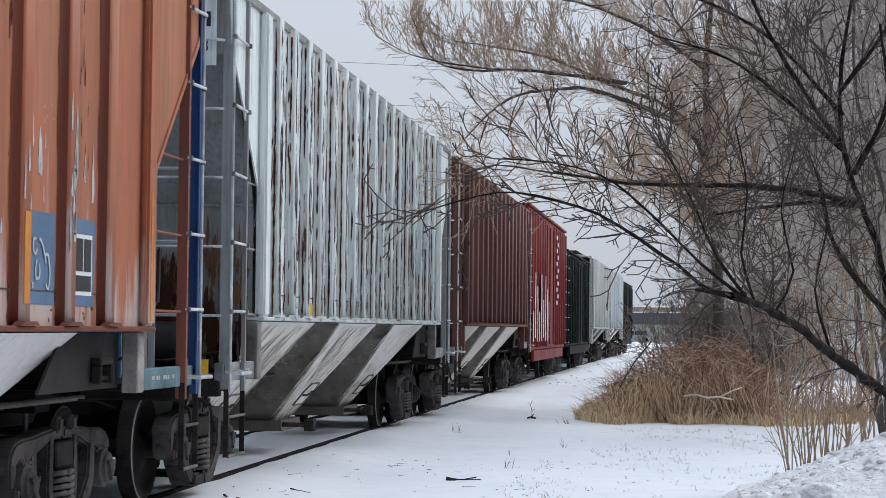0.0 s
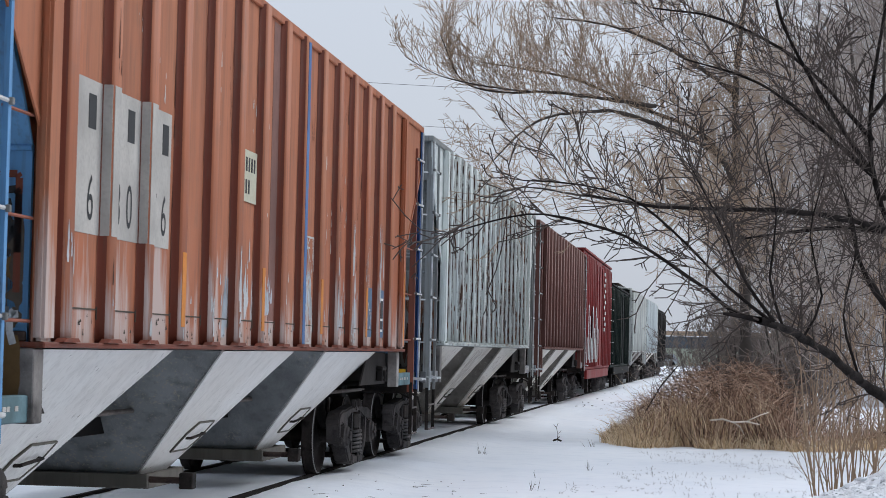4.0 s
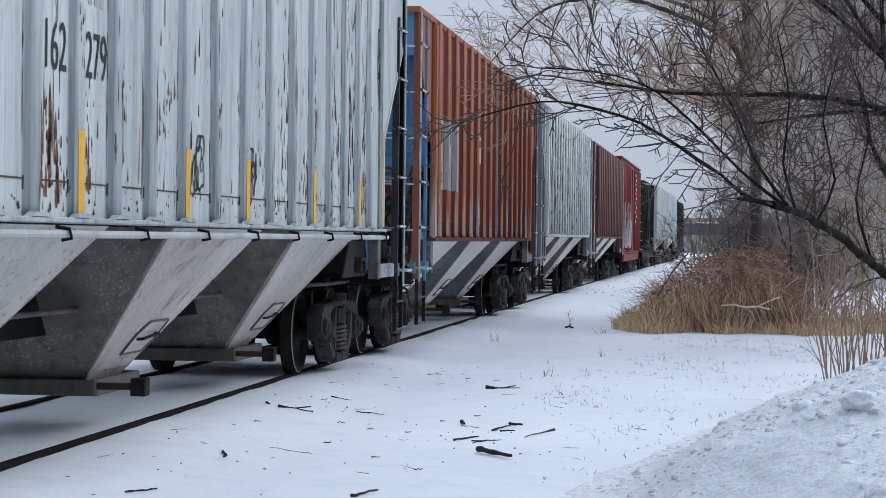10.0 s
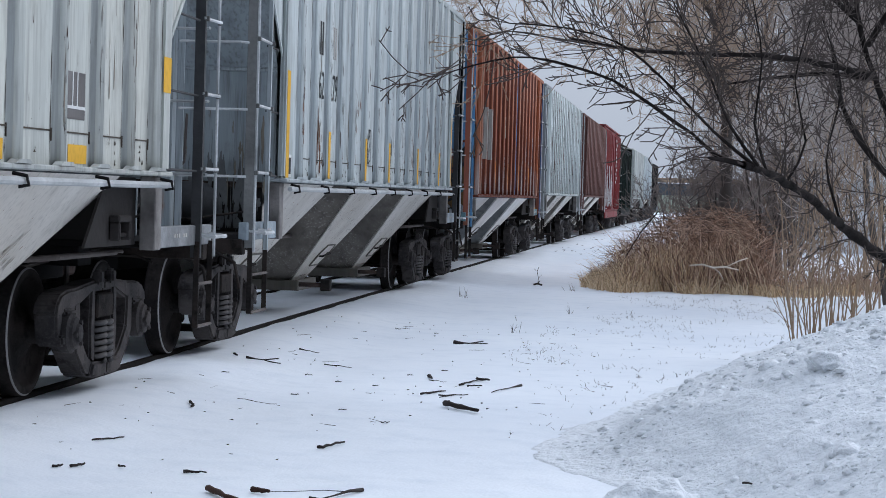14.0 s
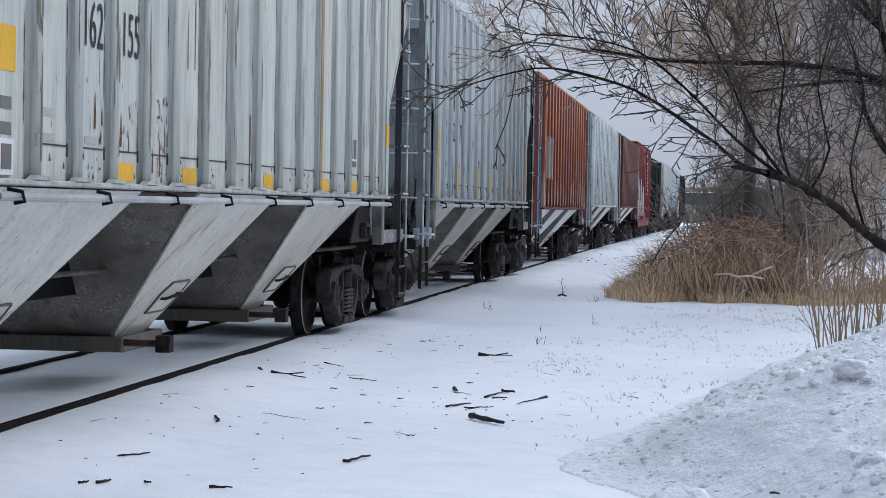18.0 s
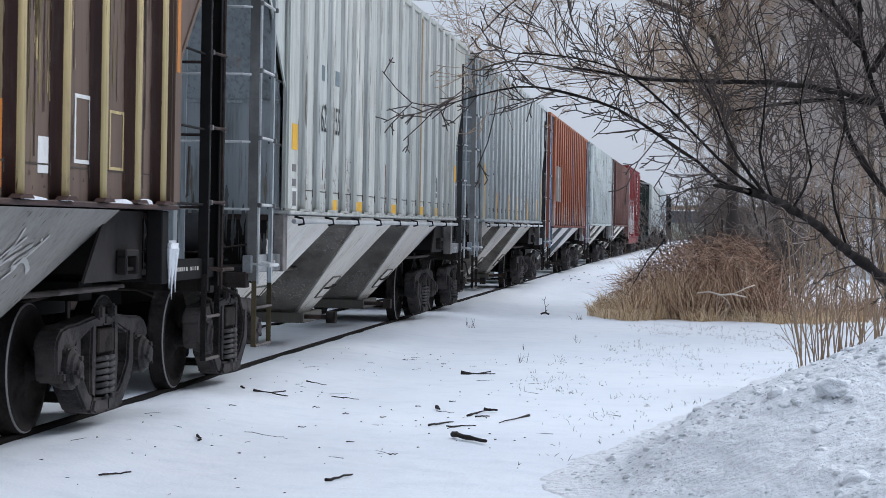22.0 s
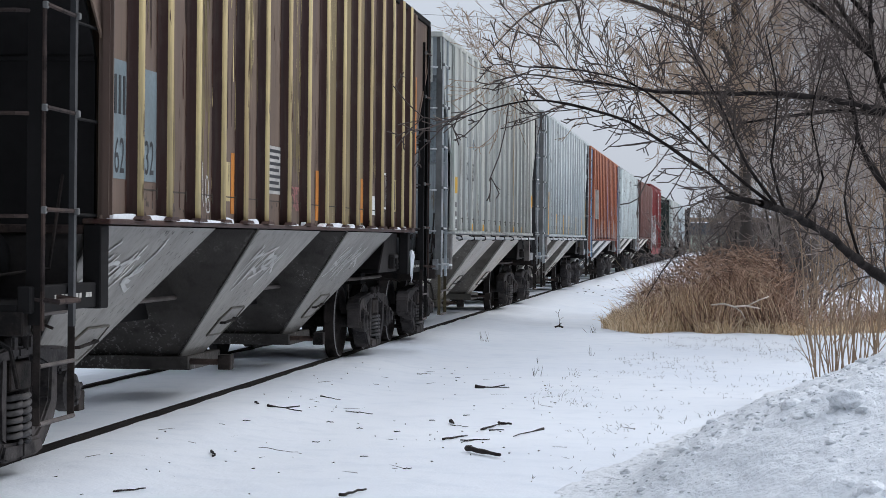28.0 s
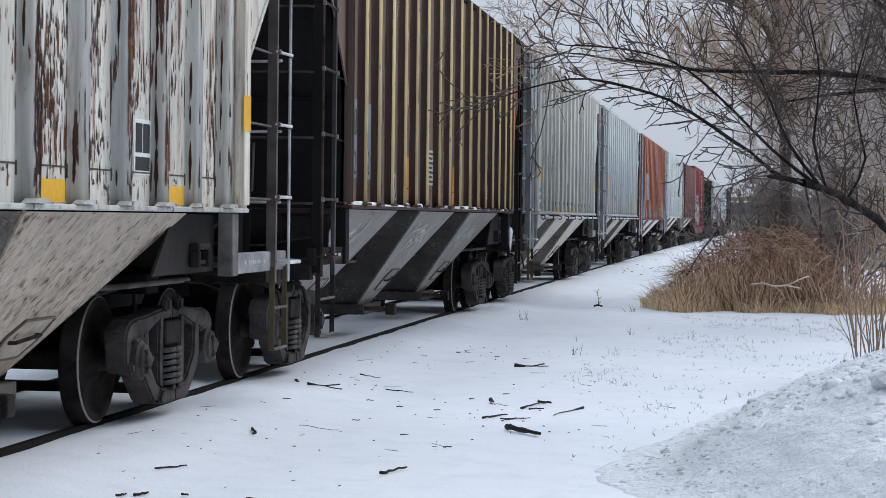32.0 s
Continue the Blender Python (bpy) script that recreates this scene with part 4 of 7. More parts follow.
P_OLIVE = car_paint("olive_weathered_paint", (0.21, 0.155, 0.068), (0.27, 0.21, 0.12), 0.16, 0.8, 47, (0.06, 0.04, 0.022), 0.25, (0.36, 0.33, 0.29), 0.3)
P_BROWN_SHADED = car_paint("shaded_brown_rib_paint", (0.048, 0.022, 0.019), (0.072, 0.038, 0.029), 0.06, 0.5, 43, (0.02, 0.015, 0.012))
P_OCHRE = car_paint("ochre_rib_paint", (0.66, 0.53, 0.25), (0.46, 0.34, 0.17), 0.25, 0.6, 42, (0.09, 0.055, 0.035), 0.4, (0.06, 0.04, 0.03), 0.45)
P_RUSTY = car_paint("rust_eaten_white_paint", (0.66, 0.65, 0.59), (0.72, 0.66, 0.55), 0.60, 0.6, 51, (0.07, 0.03, 0.02), 0.38, (0.10, 0.04, 0.025))
P_RUSTY_RIB = car_paint("rust_run_rib_paint", (0.52, 0.54, 0.52), (0.56, 0.53, 0.46), 0.42, 0.7, 52, (0.065, 0.03, 0.02), 0.6, (0.08, 0.035, 0.02))
P_CHIPPED = car_paint("chipped_green_white_paint", (0.68, 0.745, 0.74), (0.77, 0.80, 0.765), 0.24, 0.5, 61, (0.09, 0.05, 0.03), 0.3, (0.04, 0.028, 0.022))
P_CHIPPED_RIB = car_paint("chipped_rusting_rib_paint", (0.56, 0.61, 0.60), (0.64, 0.67, 0.64), 0.50, 0.6, 62, (0.06, 0.032, 0.02), 0.5, (0.03, 0.02, 0.016))
P_REDBROWN = car_paint("oxide_brown_paint", (0.125, 0.050, 0.040), (0.16, 0.072, 0.058), 0.05, 0.4, 71)
P_REDBROWN_RIB = car_paint("pale_oxide_rib_paint", (0.17, 0.085, 0.07), (0.22, 0.12, 0.10), 0.05, 0.4, 72)
P_RED = car_paint("bright_red_boxcar_paint", (0.165, 0.010, 0.011), (0.21, 0.022, 0.02), 0.08, 0.4, 81)
P_GREEN = car_paint("black_green_paint", (0.004, 0.009, 0.008), (0.007, 0.015, 0.012), 0.05, 0.4, 91)
P_GREEN.node_tree.nodes["Principled BSDF"].inputs["Specular IOR Level"].default_value = 0.03
P_ENDGREY = car_paint("blue_grey_end_paint", (0.34, 0.385, 0.405), (0.43, 0.465, 0.48), 0.2, 0.55, 101, (0.10, 0.06, 0.04), 0.1, (0.05, 0.035, 0.03), 0.55)
P_ENDRUST = car_paint("rust_stained_grey_end_paint", (0.25, 0.265, 0.262), (0.33, 0.34, 0.335), 0.30, 0.5, 131, (0.06, 0.03, 0.02), 0.2, (0.05, 0.035, 0.03), 0.5)
P_POSTRED = car_paint("worn_red_post_paint", (0.25, 0.07, 0.042), (0.31, 0.11, 0.07), 0.15, 0.5, 121, (0.05, 0.025, 0.02))
P_ENDBLUE = car_paint("blue_end_paint", (0.10, 0.26, 0.50), (0.17, 0.36, 0.60), 0.14, 0.35, 111, (0.14, 0.03, 0.018), 0.3, (0.02, 0.02, 0.025))

# posts stand closer towards the ends of these cars
RIBS_D = [-5.93, -5.17, -4.34, -3.52, -2.71, -1.89, -0.91, 0.02, 0.98, 1.94, 2.83, 3.70, 4.55, 5.36, 6.18, 6.87]
RIBS_C = [-5.80, -5.02, -4.25, -3.46, -2.69, -1.81, -0.89, 0.04, 0.97, 1.90, 2.82, 3.70, 4.54, 5.34, 6.12, 6.80]
RIBS_B = [-5.74, -5.00, -4.19, -3.38, -2.54, -1.65, -0.69, 0.30, 1.26, 2.20, 3.12, 4.00, 4.84, 5.64, 6.40]
R9 = spaced(-6.255, 6.5, 0.905)

# ---- marks on the cars: plates, patches, stencils and spray paint ----

MARKED = {}


def post_mark(car, z0, z1, material, width=0.17, end=1):
    """A patch on the face of a corner post."""
    y = 7.20 + car["ahead"] if end > 0 else -6.445
    return mark(car, "post_mark", y - width if end < 0 else y - width / 2, y if end < 0 else y + width / 2, z0, z1, material, x=PANEL_X + car["rib_d"])


def mark(car, name, y0, y1, z0, z1, material, label="", lift=0.004, x=None, back=True):
    """A flat painted patch on the side panel."""
    if x is None and back:
        y0, y1 = y0 - MARK_BACK, y1 - MARK_BACK
    x = (PANEL_X if x is None else x) + lift
    MARKED.setdefault(car.name, []).append((y0, y1, z0, z1))
    return part(name, boxes((x - 0.003, x, y0, y1, z0, z1)), material, car, label)


def rib_stripe(car, y, z0, z1, material, width=0.15):
    """A painted stripe on the face of the rib nearest to y."""
    r = min(car["ribs"], key=lambda v: abs(v - (y - 0.4)))
    return mark(car, "stripe", r - width / 2, r + width / 2, z0, z1, material, x=PANEL_X + car["rib_d"])


def wide_patch(car, name, y0, y1, z0, z1, material):
    """A patch painted across panels and rib faces."""
    ribs = [r for r in car["ribs"] if y0 - 0.2 < r < y1]
    edges = [y0] + ribs + [y1]
    for a, b in zip(edges, edges[1:]):
        if b - a > 0.3:
            mark(car, name, a + (0.11 if a in ribs else 0), b - (0.11 if b in ribs else 0), z0, z1, material, back=False)
    for r in ribs:
        mark(car, name, r - 0.07, r + 0.07, z0, z1, material, x=PANEL_X + car["rib_d"])
        w = car["rib_w"] / 2
        part(name, boxes((PANEL_X + 0.002, PANEL_X + car["rib_d"] + 0.002, r - w - 0.020, r - w - 0.016, z0, z1)), material, car)


def stencil(car, text, y, z, size, material, x=None, narrow=0.72, name="number"):
    """Letters that read along the car's side."""
    cu = bpy.data.curves.new(name, "FONT")
    cu.body, cu.size = text, size
    tmp = bpy.data.objects.new(name, cu)
    scene.collection.objects.link(tmp)
    me = bpy.data.meshes.new_from_object(tmp.evaluated_get(bpy.context.evaluated_depsgraph_get()))
    bpy.data.objects.remove(tmp)
    me.transform(Matrix.Diagonal((narrow, 1, 1, 1)))
    me.materials.clear()
    me.materials.append(material)
    ob = part(name, me, None, car)
    ob.location, ob.rotation_euler = ((PANEL_X if x is None else x) + 0.006, y - (MARK_BACK if x is None else 0), z), (math.pi / 2, 0, math.pi / 2)
    return ob


def bars_sign(car, y0, y1, z0, z1, ground_mat, bar_mat, rows, name="sign"):
    """A small plate with lines that cannot be read."""
    s = mark(car, name, y0, y1, z0, z1, ground_mat)
    h = (z1 - z0) / (rows * 2 + 1)
    for k in range(rows):
        z = z0 + h * (2 * k + 1)
        part("line", boxes((PANEL_X + 0.005, PANEL_X + 0.008, y0 - MARK_BACK + 0.05 * (y1 - y0), y1 - MARK_BACK - (0.08 + 0.1 * (k % 2)) * (y1 - y0), z, z + h)), bar_mat, s)
    return s


def frame_sign(car, y0, y1, z0, z1):
    """Black consolidated stencil panels in white frames."""
    s = mark(car, "stencil_panel", y0, y1, z0, z1, WHITE_MARK)
    zm = z0 + 0.36 * (z1 - z0)
    ym = (y0 + y1) / 2
    g = 0.028
    for a, b, c, d in ((y0 + g, ym - g / 2, zm + g / 2, z1 - g), (ym + g / 2, y1 - g, zm + g / 2, z1 - g), (y0 + g, y1 - g, z0 + g, zm - g / 2)):
        part("black_field", boxes((PANEL_X + 0.004, PANEL_X + 0.008, a - MARK_BACK, b - MARK_BACK, c, d)), DARK_MARK, s)
    return s


def scribble(car, y0, y1, z0, z1, material, seed, strokes=6, width=0.012, place=None):
    """Loose spray-paint strokes."""
    rnd = random.Random(seed)
    bm = bmesh.new()
    for _ in range(strokes):
        p = [rnd.uniform(y0, y1), rnd.uniform(z0, z1)]
        a = rnd.uniform(0, 6.28)
        pts = []
        curl = rnd.uniform(-0.7, 0.7)
        step = 0.16 * (z1 - z0)
        for _ in range(rnd.randint(6, 13)):
            pts.append(tuple(p))
            a += curl + rnd.gauss(0, 0.35)
            p = [min(max(p[0] + math.cos(a) * step * 0.6, y0), y1), min(max(p[1] + math.sin(a) * step, z0), z1)]
        pts = [q for i, q in enumerate(pts) if i == 0 or math.dist(q, pts[i - 1]) > 0.01]
        for (ya, za), (yb, zb) in zip(pts, pts[1:]):
            d = Vector((yb - ya, zb - za)).normalized()
            n = Vector((-d.y, d.x)) * width
            quad = [(ya + n.x, za + n.y), (ya - n.x, za - n.y), (yb - n.x, zb - n.y), (yb + n.x, zb + n.y)]
            v = [bm.verts.new(place(y, z) if place else (PANEL_X + 0.006, y - MARK_BACK, z)) for y, z in quad]
            bm.faces.new(v)
    return tagged(part("spray_paint", bm, material, car), kind="stuff")


def lettering(car, y0, y1, z0, z1, material, seed, width, place):
    """Slanting overlapped spray strokes, dense as in a tag."""
    rnd = random.Random(seed)
    bm = bmesh.new()
    y, tall = y0, z1 - z0
    while y < y1 - 0.2:
        top_, foot = z1 - tall * rnd.uniform(0, 0.35), z0 + tall * rnd.uniform(0, 0.3)
        lean = 0.32 * tall + rnd.uniform(-0.08, 0.1)
        for k in range(rnd.randint(2, 4)):
            a, b = Vector((y + rnd.gauss(0, 0.05), foot + rnd.uniform(0, 0.3) * tall)), Vector((y + lean + rnd.gauss(0, 0.05), top_ - rnd.uniform(0, 0.3) * tall))
            if k == 2:
                a, b = Vector((y, (foot + top_) / 2)), Vector((y + 0.34, (foot + top_) / 2 + rnd.uniform(-0.1, 0.16)))
            bow = Vector((rnd.gauss(0, 0.07), rnd.gauss(0, 0.04)))
            pts = [a.lerp(b, i / 6) + bow * math.sin(math.pi * i / 6) for i in range(7)]
            n = Vector((-(b - a).y, (b - a).x)).normalized() * width
            edge_ = [(p - n * rnd.uniform(0.7, 1.1), p + n * rnd.uniform(0.7, 1.1)) for p in pts]
            for (p, q), (u, v) in zip(edge_, edge_[1:]):
                bm.faces.new([bm.verts.new(place(*c)) for c in (p, u, v, q)])
        y += rnd.uniform(0.10, 0.22)
    return tagged(part("spray_paint", bm, material, car), kind="stuff")


def on_bay(c, r0, sill):
    """Places a point of (along, height) on the outside of a bay's sloping side sheet."""
    zt, zb = sill - 0.045, 0.36

    def put(y, z):
        k = (zt - z) / (zt - zb)
        return (1.50 + (0.52 - 1.50) * k + 0.012, y, z)
    return put


def flakes(car, n, seed, material, z0=1.7, z1=4.4, wide=0.012, tall=0.14, clusters=12, spread=0.35, y0=-9, y1=9, on_rib=0.35):
    """Flaked paint and rust in clusters: small upright drops on panels and rib faces."""
    rnd = random.Random(seed)
    bm = bmesh.new()
    ribs, sill, hw = car["ribs"], car["sill"], car["rib_w"] / 2
    taken = MARKED.get(car.name, [])
    bays = [k for k in range(len(ribs) - 1) if y0 < ribs[k] < y1]
    spots = [(rnd.choice(bays), rnd.uniform(z0, z1), rnd.random(), rnd.random() < on_rib) for _ in range(clusters)]
    for _ in range(n):
        k, zc, u, rib_ = rnd.choice(spots)
        z = zc + rnd.gauss(0, spread)
        if rib_:
            y, lim = ribs[k] + rnd.uniform(-1, 1) * (hw - 0.03), hw - 0.016
            gap = lim - abs(y - ribs[k])
        else:
            a, b = ribs[k] + hw + 0.03, ribs[k + 1] - hw - 0.03
            y = min(max(a + (b - a) * (u + rnd.gauss(0, 0.2)), a + 0.01), b - 0.01)
            gap = min(y - a, b - y) + 0.012
        x = PANEL_X + (car["rib_d"] if rib_ else 0) + 0.003
        big = rnd.random() ** 2.2
        w, h = min(wide * (0.3 + 1.3 * big), gap / 1.1), tall * (0.15 + 1.2 * big * rnd.uniform(0.4, 1))
        if z - h < sill + 0.03 or z > 4.43 or any(a - 0.02 < y < b + 0.02 and z > c and z - h < d for a, b, c, d in taken):
            continue
        drop_in(bm, rnd, x, y, z, w, h)
    return tagged(part("flaked_paint", bm, material, car), kind="stuff")


def rib_dirt(car, seed, material, width=0.02, cover=0.6, rib_edge=0.0):
    """Ragged lines of dirt or rust along the foot of each rib, and on the edge of its face."""
    rnd = random.Random(seed)
    bm = bmesh.new()
    hw, d = car["rib_w"] / 2, car["rib_d"]
    for r in car["ribs"]:
        for y, x, up in ((r - hw - 0.045, PANEL_X + 0.003, cover), (r + hw + 0.042, PANEL_X + 0.003, cover * 0.6), (r - hw + 0.040, PANEL_X + d + 0.003, rib_edge), (r + hw - 0.040, PANEL_X + d + 0.003, rib_edge)):
            z = car["sill"] + 0.02
            while z < 4.38:
                step = rnd.uniform(0.08, 0.6)
                if rnd.random() < up:
                    z1 = min(z + step, 4.42)
                    n = max(3, int((z1 - z) / 0.05))
                    left, right = [], []
                    for i in range(n + 1):
                        zz = z + (z1 - z) * i / n
                        ww = width * rnd.uniform(0.15, 1.0) * math.sin(math.pi * (0.08 + 0.84 * i / n))
                        left.append(bm.verts.new((x, y - ww * 0.5, zz)))
                        right.append(bm.verts.new((x, y + ww * 0.5, zz)))
                    for i in range(n):
                        bm.faces.new((left[i], right[i], right[i + 1], left[i + 1]))
                z += step
    return tagged(part("rib_dirt", bm, material, car), kind="stuff")


def flank_rust(car, seed, material, cover=0.5):
    """Long ragged runs of rust down the side of some ribs and over the edge of their face."""
    rnd = random.Random(seed)
    bm = bmesh.new()
    hw, d = car["rib_w"] / 2, car["rib_d"]
    for r in car["ribs"]:
        amount = cover * rnd.choice((0.25, 0.5, 0.8, 1.4))
        for z0 in np.arange(car["sill"] + 0.03, 4.3, 0.09):
            z = float(z0)
            low = 1.5 if z < car["sill"] + 0.3 else 1.0
            if noise.noise((r * 3.1, z * 1.3, seed)) * 0.9 + 0.42 + rnd.uniform(-0.2, 0.2) > amount * low:
                continue
            a, b = rnd.uniform(0.0, 0.3), rnd.uniform(0.5, 1.0)
            h = rnd.uniform(0.09, 0.26)
            # on the flank, then round onto the face
            rows = []
            for f, g in ((0, 0.3), (0.35, 1.0), (0.7, 0.8), (1, 0.2)):
                mid, half = (a + b) / 2, (b - a) / 2 * g * rnd.uniform(0.6, 1.1)
                rows.append([(PANEL_X + 0.024 + (d - 0.056) * min(1, max(0, q)), r - hw - 0.0165 + 0.012 * min(1, max(0, q)), min(4.42, z + h * f)) for q in (mid - half, mid + half)])
            for (p, q), (u, v) in zip(rows, rows[1:]):
                bm.faces.new([bm.verts.new(c) for c in (p, u, v, q)])
            if rnd.random() < 0.45:
                w = rnd.uniform(0.008, 0.035)
                drop_in(bm, rnd, PANEL_X + d + 0.003, r - hw + 0.032 + w, z + h, w, h)
    return tagged(part("rib_rust", bm, material, car), kind="stuff")


def corner_plate(car, text, paint):
    """A sheet on the end, high at the corner, with the last figures of the number."""
    pl = part("number_plate", boxes((1.02, 1.43, -7.93, -7.915, 3.80, 4.45)), paint, car)
    ob = stencil(car, text, 0, 0, 0.17, DARK_MARK, x=0)
    ob.location, ob.rotation_euler = (1.24, -7.934, 3.92), (math.pi / 2, 0, 0)
    for k in range(2):
        part("letter_bar", boxes((1.23 + 0.09 * k, 1.29 + 0.09 * k, -7.934, -7.930, 4.14, 4.27)), DARK_MARK, pl)
    return pl


def end_stains(car, n, seed, material, z0, z1, wide, tall):
    """Rust, dirt and plain dark streaks running down the upright sheet of the rear end."""
    rnd = random.Random(seed)
    bm = bmesh.new()
    hearts = [(rnd.uniform(-0.1, 1.42), rnd.uniform(z0, z1)) for _ in range(9)]
    for k in range(n):
        hx, hz = rnd.choice(hearts)
        w, h = wide * rnd.uniform(0.1, 1.0) ** 2, tall * rnd.uniform(0.15, 1.0)
        x, z = min(1.46, hx + rnd.gauss(0, 0.14)), min(2.60, hz + rnd.gauss(0, 0.15) + h * 0.5)
        h = min(h, z - 1.13)
        m = 6
        lft = [(x - w * rnd.uniform(0.3, 1.0) * math.sin(math.pi * (0.06 + 0.88 * i / m)), z - h * i / m) for i in range(m + 1)]
        rgt = [(x + w * rnd.uniform(0.3, 1.0) * math.sin(math.pi * (0.06 + 0.88 * i / m)), z - h * i / m) for i in range(m + 1)]
        bm.faces.new([bm.verts.new((min(1.49, a), -6.667 - 0.00003 * k, b)) for a, b in lft + rgt[::-1]])
    return tagged(part("end_stain", bm, material, car), kind="stuff")


def bay_stains(car, n, seed, material, wide=0.012, tall=0.05, spots=9):
    """Specks and runs of dirt on the sloping side sheets of the bays."""
    rnd = random.Random(seed)
    sill = car["sill"]
    put = on_bay(0, 0, sill)
    bm = bmesh.new()
    for c, dy0, dy1 in ((-4.85, -1.75, 1.6), (-0.2, -1.5, 1.5), (4.45, -1.6, 1.75)):
        zt, zb = sill - 0.045, 0.36
        heart = [(rnd.random(), rnd.random()) for _ in range(spots)]
        for _ in range(n):
            hy, hz = rnd.choice(heart)
            k = min(max(hz + rnd.gauss(0, 0.16), 0.02), 0.93)
            u = min(max(hy + rnd.gauss(0, 0.14), 0.04), 0.96)
            ya, yb = c + dy0 + (dy0 * 0 - 0.5 - dy0) * k, c + dy1 + (0.5 - dy1) * k
            y, z = ya + (yb - ya) * u, zt + (zb - zt) * k
            w, h = wide * rnd.uniform(0.25, 1.2), tall * rnd.uniform(0.2, 1.3)
            h = min(h, z - zb - 0.01)
            if h < 0.004:
                continue
            slant = -0.4 * h
            q = [(y - w * 0.3, z), (y + w * 0.4, z), (y + w + slant, z - h * 0.6), (y + w * 0.5 + slant, z - h), (y - w * 0.6 + slant, z - h), (y - w + slant, z - h * 0.5)]
            bm.faces.new([bm.verts.new(put(*p)) for p in q])
    return tagged(part("bay_stain", bm, material, car), kind="stuff")


RUST_DARK = plain("dark_rust", (0.050, 0.019, 0.011), 0.9, 0.0, 0.4, 12, 0.5)
RUST_WARM = plain("warm_rust", (0.16, 0.072, 0.038), 0.9, 0.0, 0.4, 12, 0.5)
GREY_PLATE = plain("dark_grey_patch", (0.16, 0.15, 0.145), 0.7)
CREAM = plain("cream_plate_paint", (0.50, 0.49, 0.38), 0.6, 0.0, 0.12, 6)
PALE_STAIN = plain("pale_runoff_stain", (0.30, 0.25, 0.20), 0.8)
GRIME = plain("grey_grime_runs", (0.22, 0.19, 0.15), 0.85)
CHALK = plain("pale_spray_paint", (0.52, 0.51, 0.49), 0.7, 0.0, 0.2, 12)
PALE_BLUE = plain("pale_blue_patch_paint", (0.17, 0.21, 0.225), 0.65, 0.0, 0.25, 8)
OCHRE_STEP = plain("ochre_step_paint", (0.085, 0.068, 0.036), 0.75, 0.0, 0.6, 8, 0.3)
BAY_GRIME = plain("tan_bay_grime", (0.36, 0.32, 0.265), 0.85, 0.0, 0.4, 10)
DARK_WASH = plain("thin_dark_wash", (0.15, 0.155, 0.155), 0.85, 0.0, 0.4, 8)
PINK = plain("pink_chalk", (0.35, 0.15, 0.14), 0.7, 0.0, 0.2, 12)

# middles of the cars at the start
Y_E, Y_D, Y_C, Y_B, Y_A, Y_Z, Y_Y, Y_X, Y_W, Y_V, Y_U, Y_L = -65.93, -47.54, -29.28, -11.07, 7.10, 25.48, 43.68, 61.08, 77.48, 91.98, 107.98, 125.48

car = hopper("white covered hopper car eaten by rust, yellow marks", Y_E, P_RUSTY, P_RUSTY_RIB, BAY_TAN, BAY_DIRT_SHADE, BLACK, RUSTY, PALE, spaced(-6.45, 6.95, 0.833), sill=1.56, stile=WORN, post=POST_WHITE, ahead=0.18, corner=(POST_GREY, None), strap=(STEEL, OCHRE_STEP))
for y in (-4.0, -1.0, 1.1, 3.4, 5.9):
    mark(car, "yellow_square", y - 0.21, y + 0.21, 1.57, 1.70, YELLOW)
post_mark(car, 2.15, 2.42, YELLOW, 0.22)
frame_sign(car, 4.94, 5.30, 1.76, 2.12)
flakes(car, 2600, 51, RUST_DARK, 1.75, 4.4, 0.008, 0.13, 30, 0.3)
flakes(car, 900, 52, RUST_WARM, 1.75, 4.3, 0.010, 0.15, 20, 0.4)
flakes(car, 1100, 53, RUST_DARK, 2.1, 3.6, 0.009, 0.2, 8, 0.28, 1.5, 6.8, 0.25)
flakes(car, 260, 54, RUST_WARM, 1.9, 2.9, 0.013, 0.32, 6, 0.3, 1.5, 6.3)
rib_dirt(car, 501, RUST_DARK, 0.035, 0.6, 0.35)
flank_rust(car, 502, RUST_DARK, 0.45)
bay_stains(car, 260, 151, RUST_WARM, 0.009, 0.04)
bay_stains(car, 120, 152, RUST_DARK, 0.008, 0.04)
mark(car, "curved_line", 2.45, 2.47, 1.80, 2.20, GREY_MARK)

car = hopper("brown covered hopper car with ochre-streaked ribs", Y_D, P_BROWN, P_BROWN_SHADED, BAY_GREY, BAY_DIRT_SHADE_DARK, BLACK, BLACK, RUSTY, RIBS_D, rib_w=0.14, post_w=0.06, snowy=True, face=P_OCHRE, stile=BLACK, edge=BLACK, corner=(BLACK, BLACK), post=BLACK)
mark(car, "pale_patch", -6.44, -6.06, 1.89, 2.68, PALE_BLUE, back=False)
mark(car, "pale_patch", -5.74, -5.29, 1.89, 2.67, PALE_BLUE, back=False)
stencil(car, "62", -6.14, 1.93, 0.34, DARK_MARK)
stencil(car, "32", -5.40, 1.94, 0.34, DARK_MARK)
for k in range(3):
    mark(car, "letter_bar", -6.14 + 0.10 * k, -6.09 + 0.10 * k, 2.32, 2.58, DARK_MARK, lift=0.007)
mark(car, "ochre_patch", -3.26, -3.00, 1.80, 2.12, P_OCHRE, back=False)
mark(car, "orange_stripe", -2.97, -2.85, 1.70, 2.20, ORANGE_MARK, back=False)
for y in (0.80, 3.50):
    mark(car, "orange_stripe", y - 0.075, y + 0.075, 1.68, 2.18, ORANGE_MARK, back=False)
post_mark(car, 2.6, 3.62, ORANGE_MARK, 0.09)
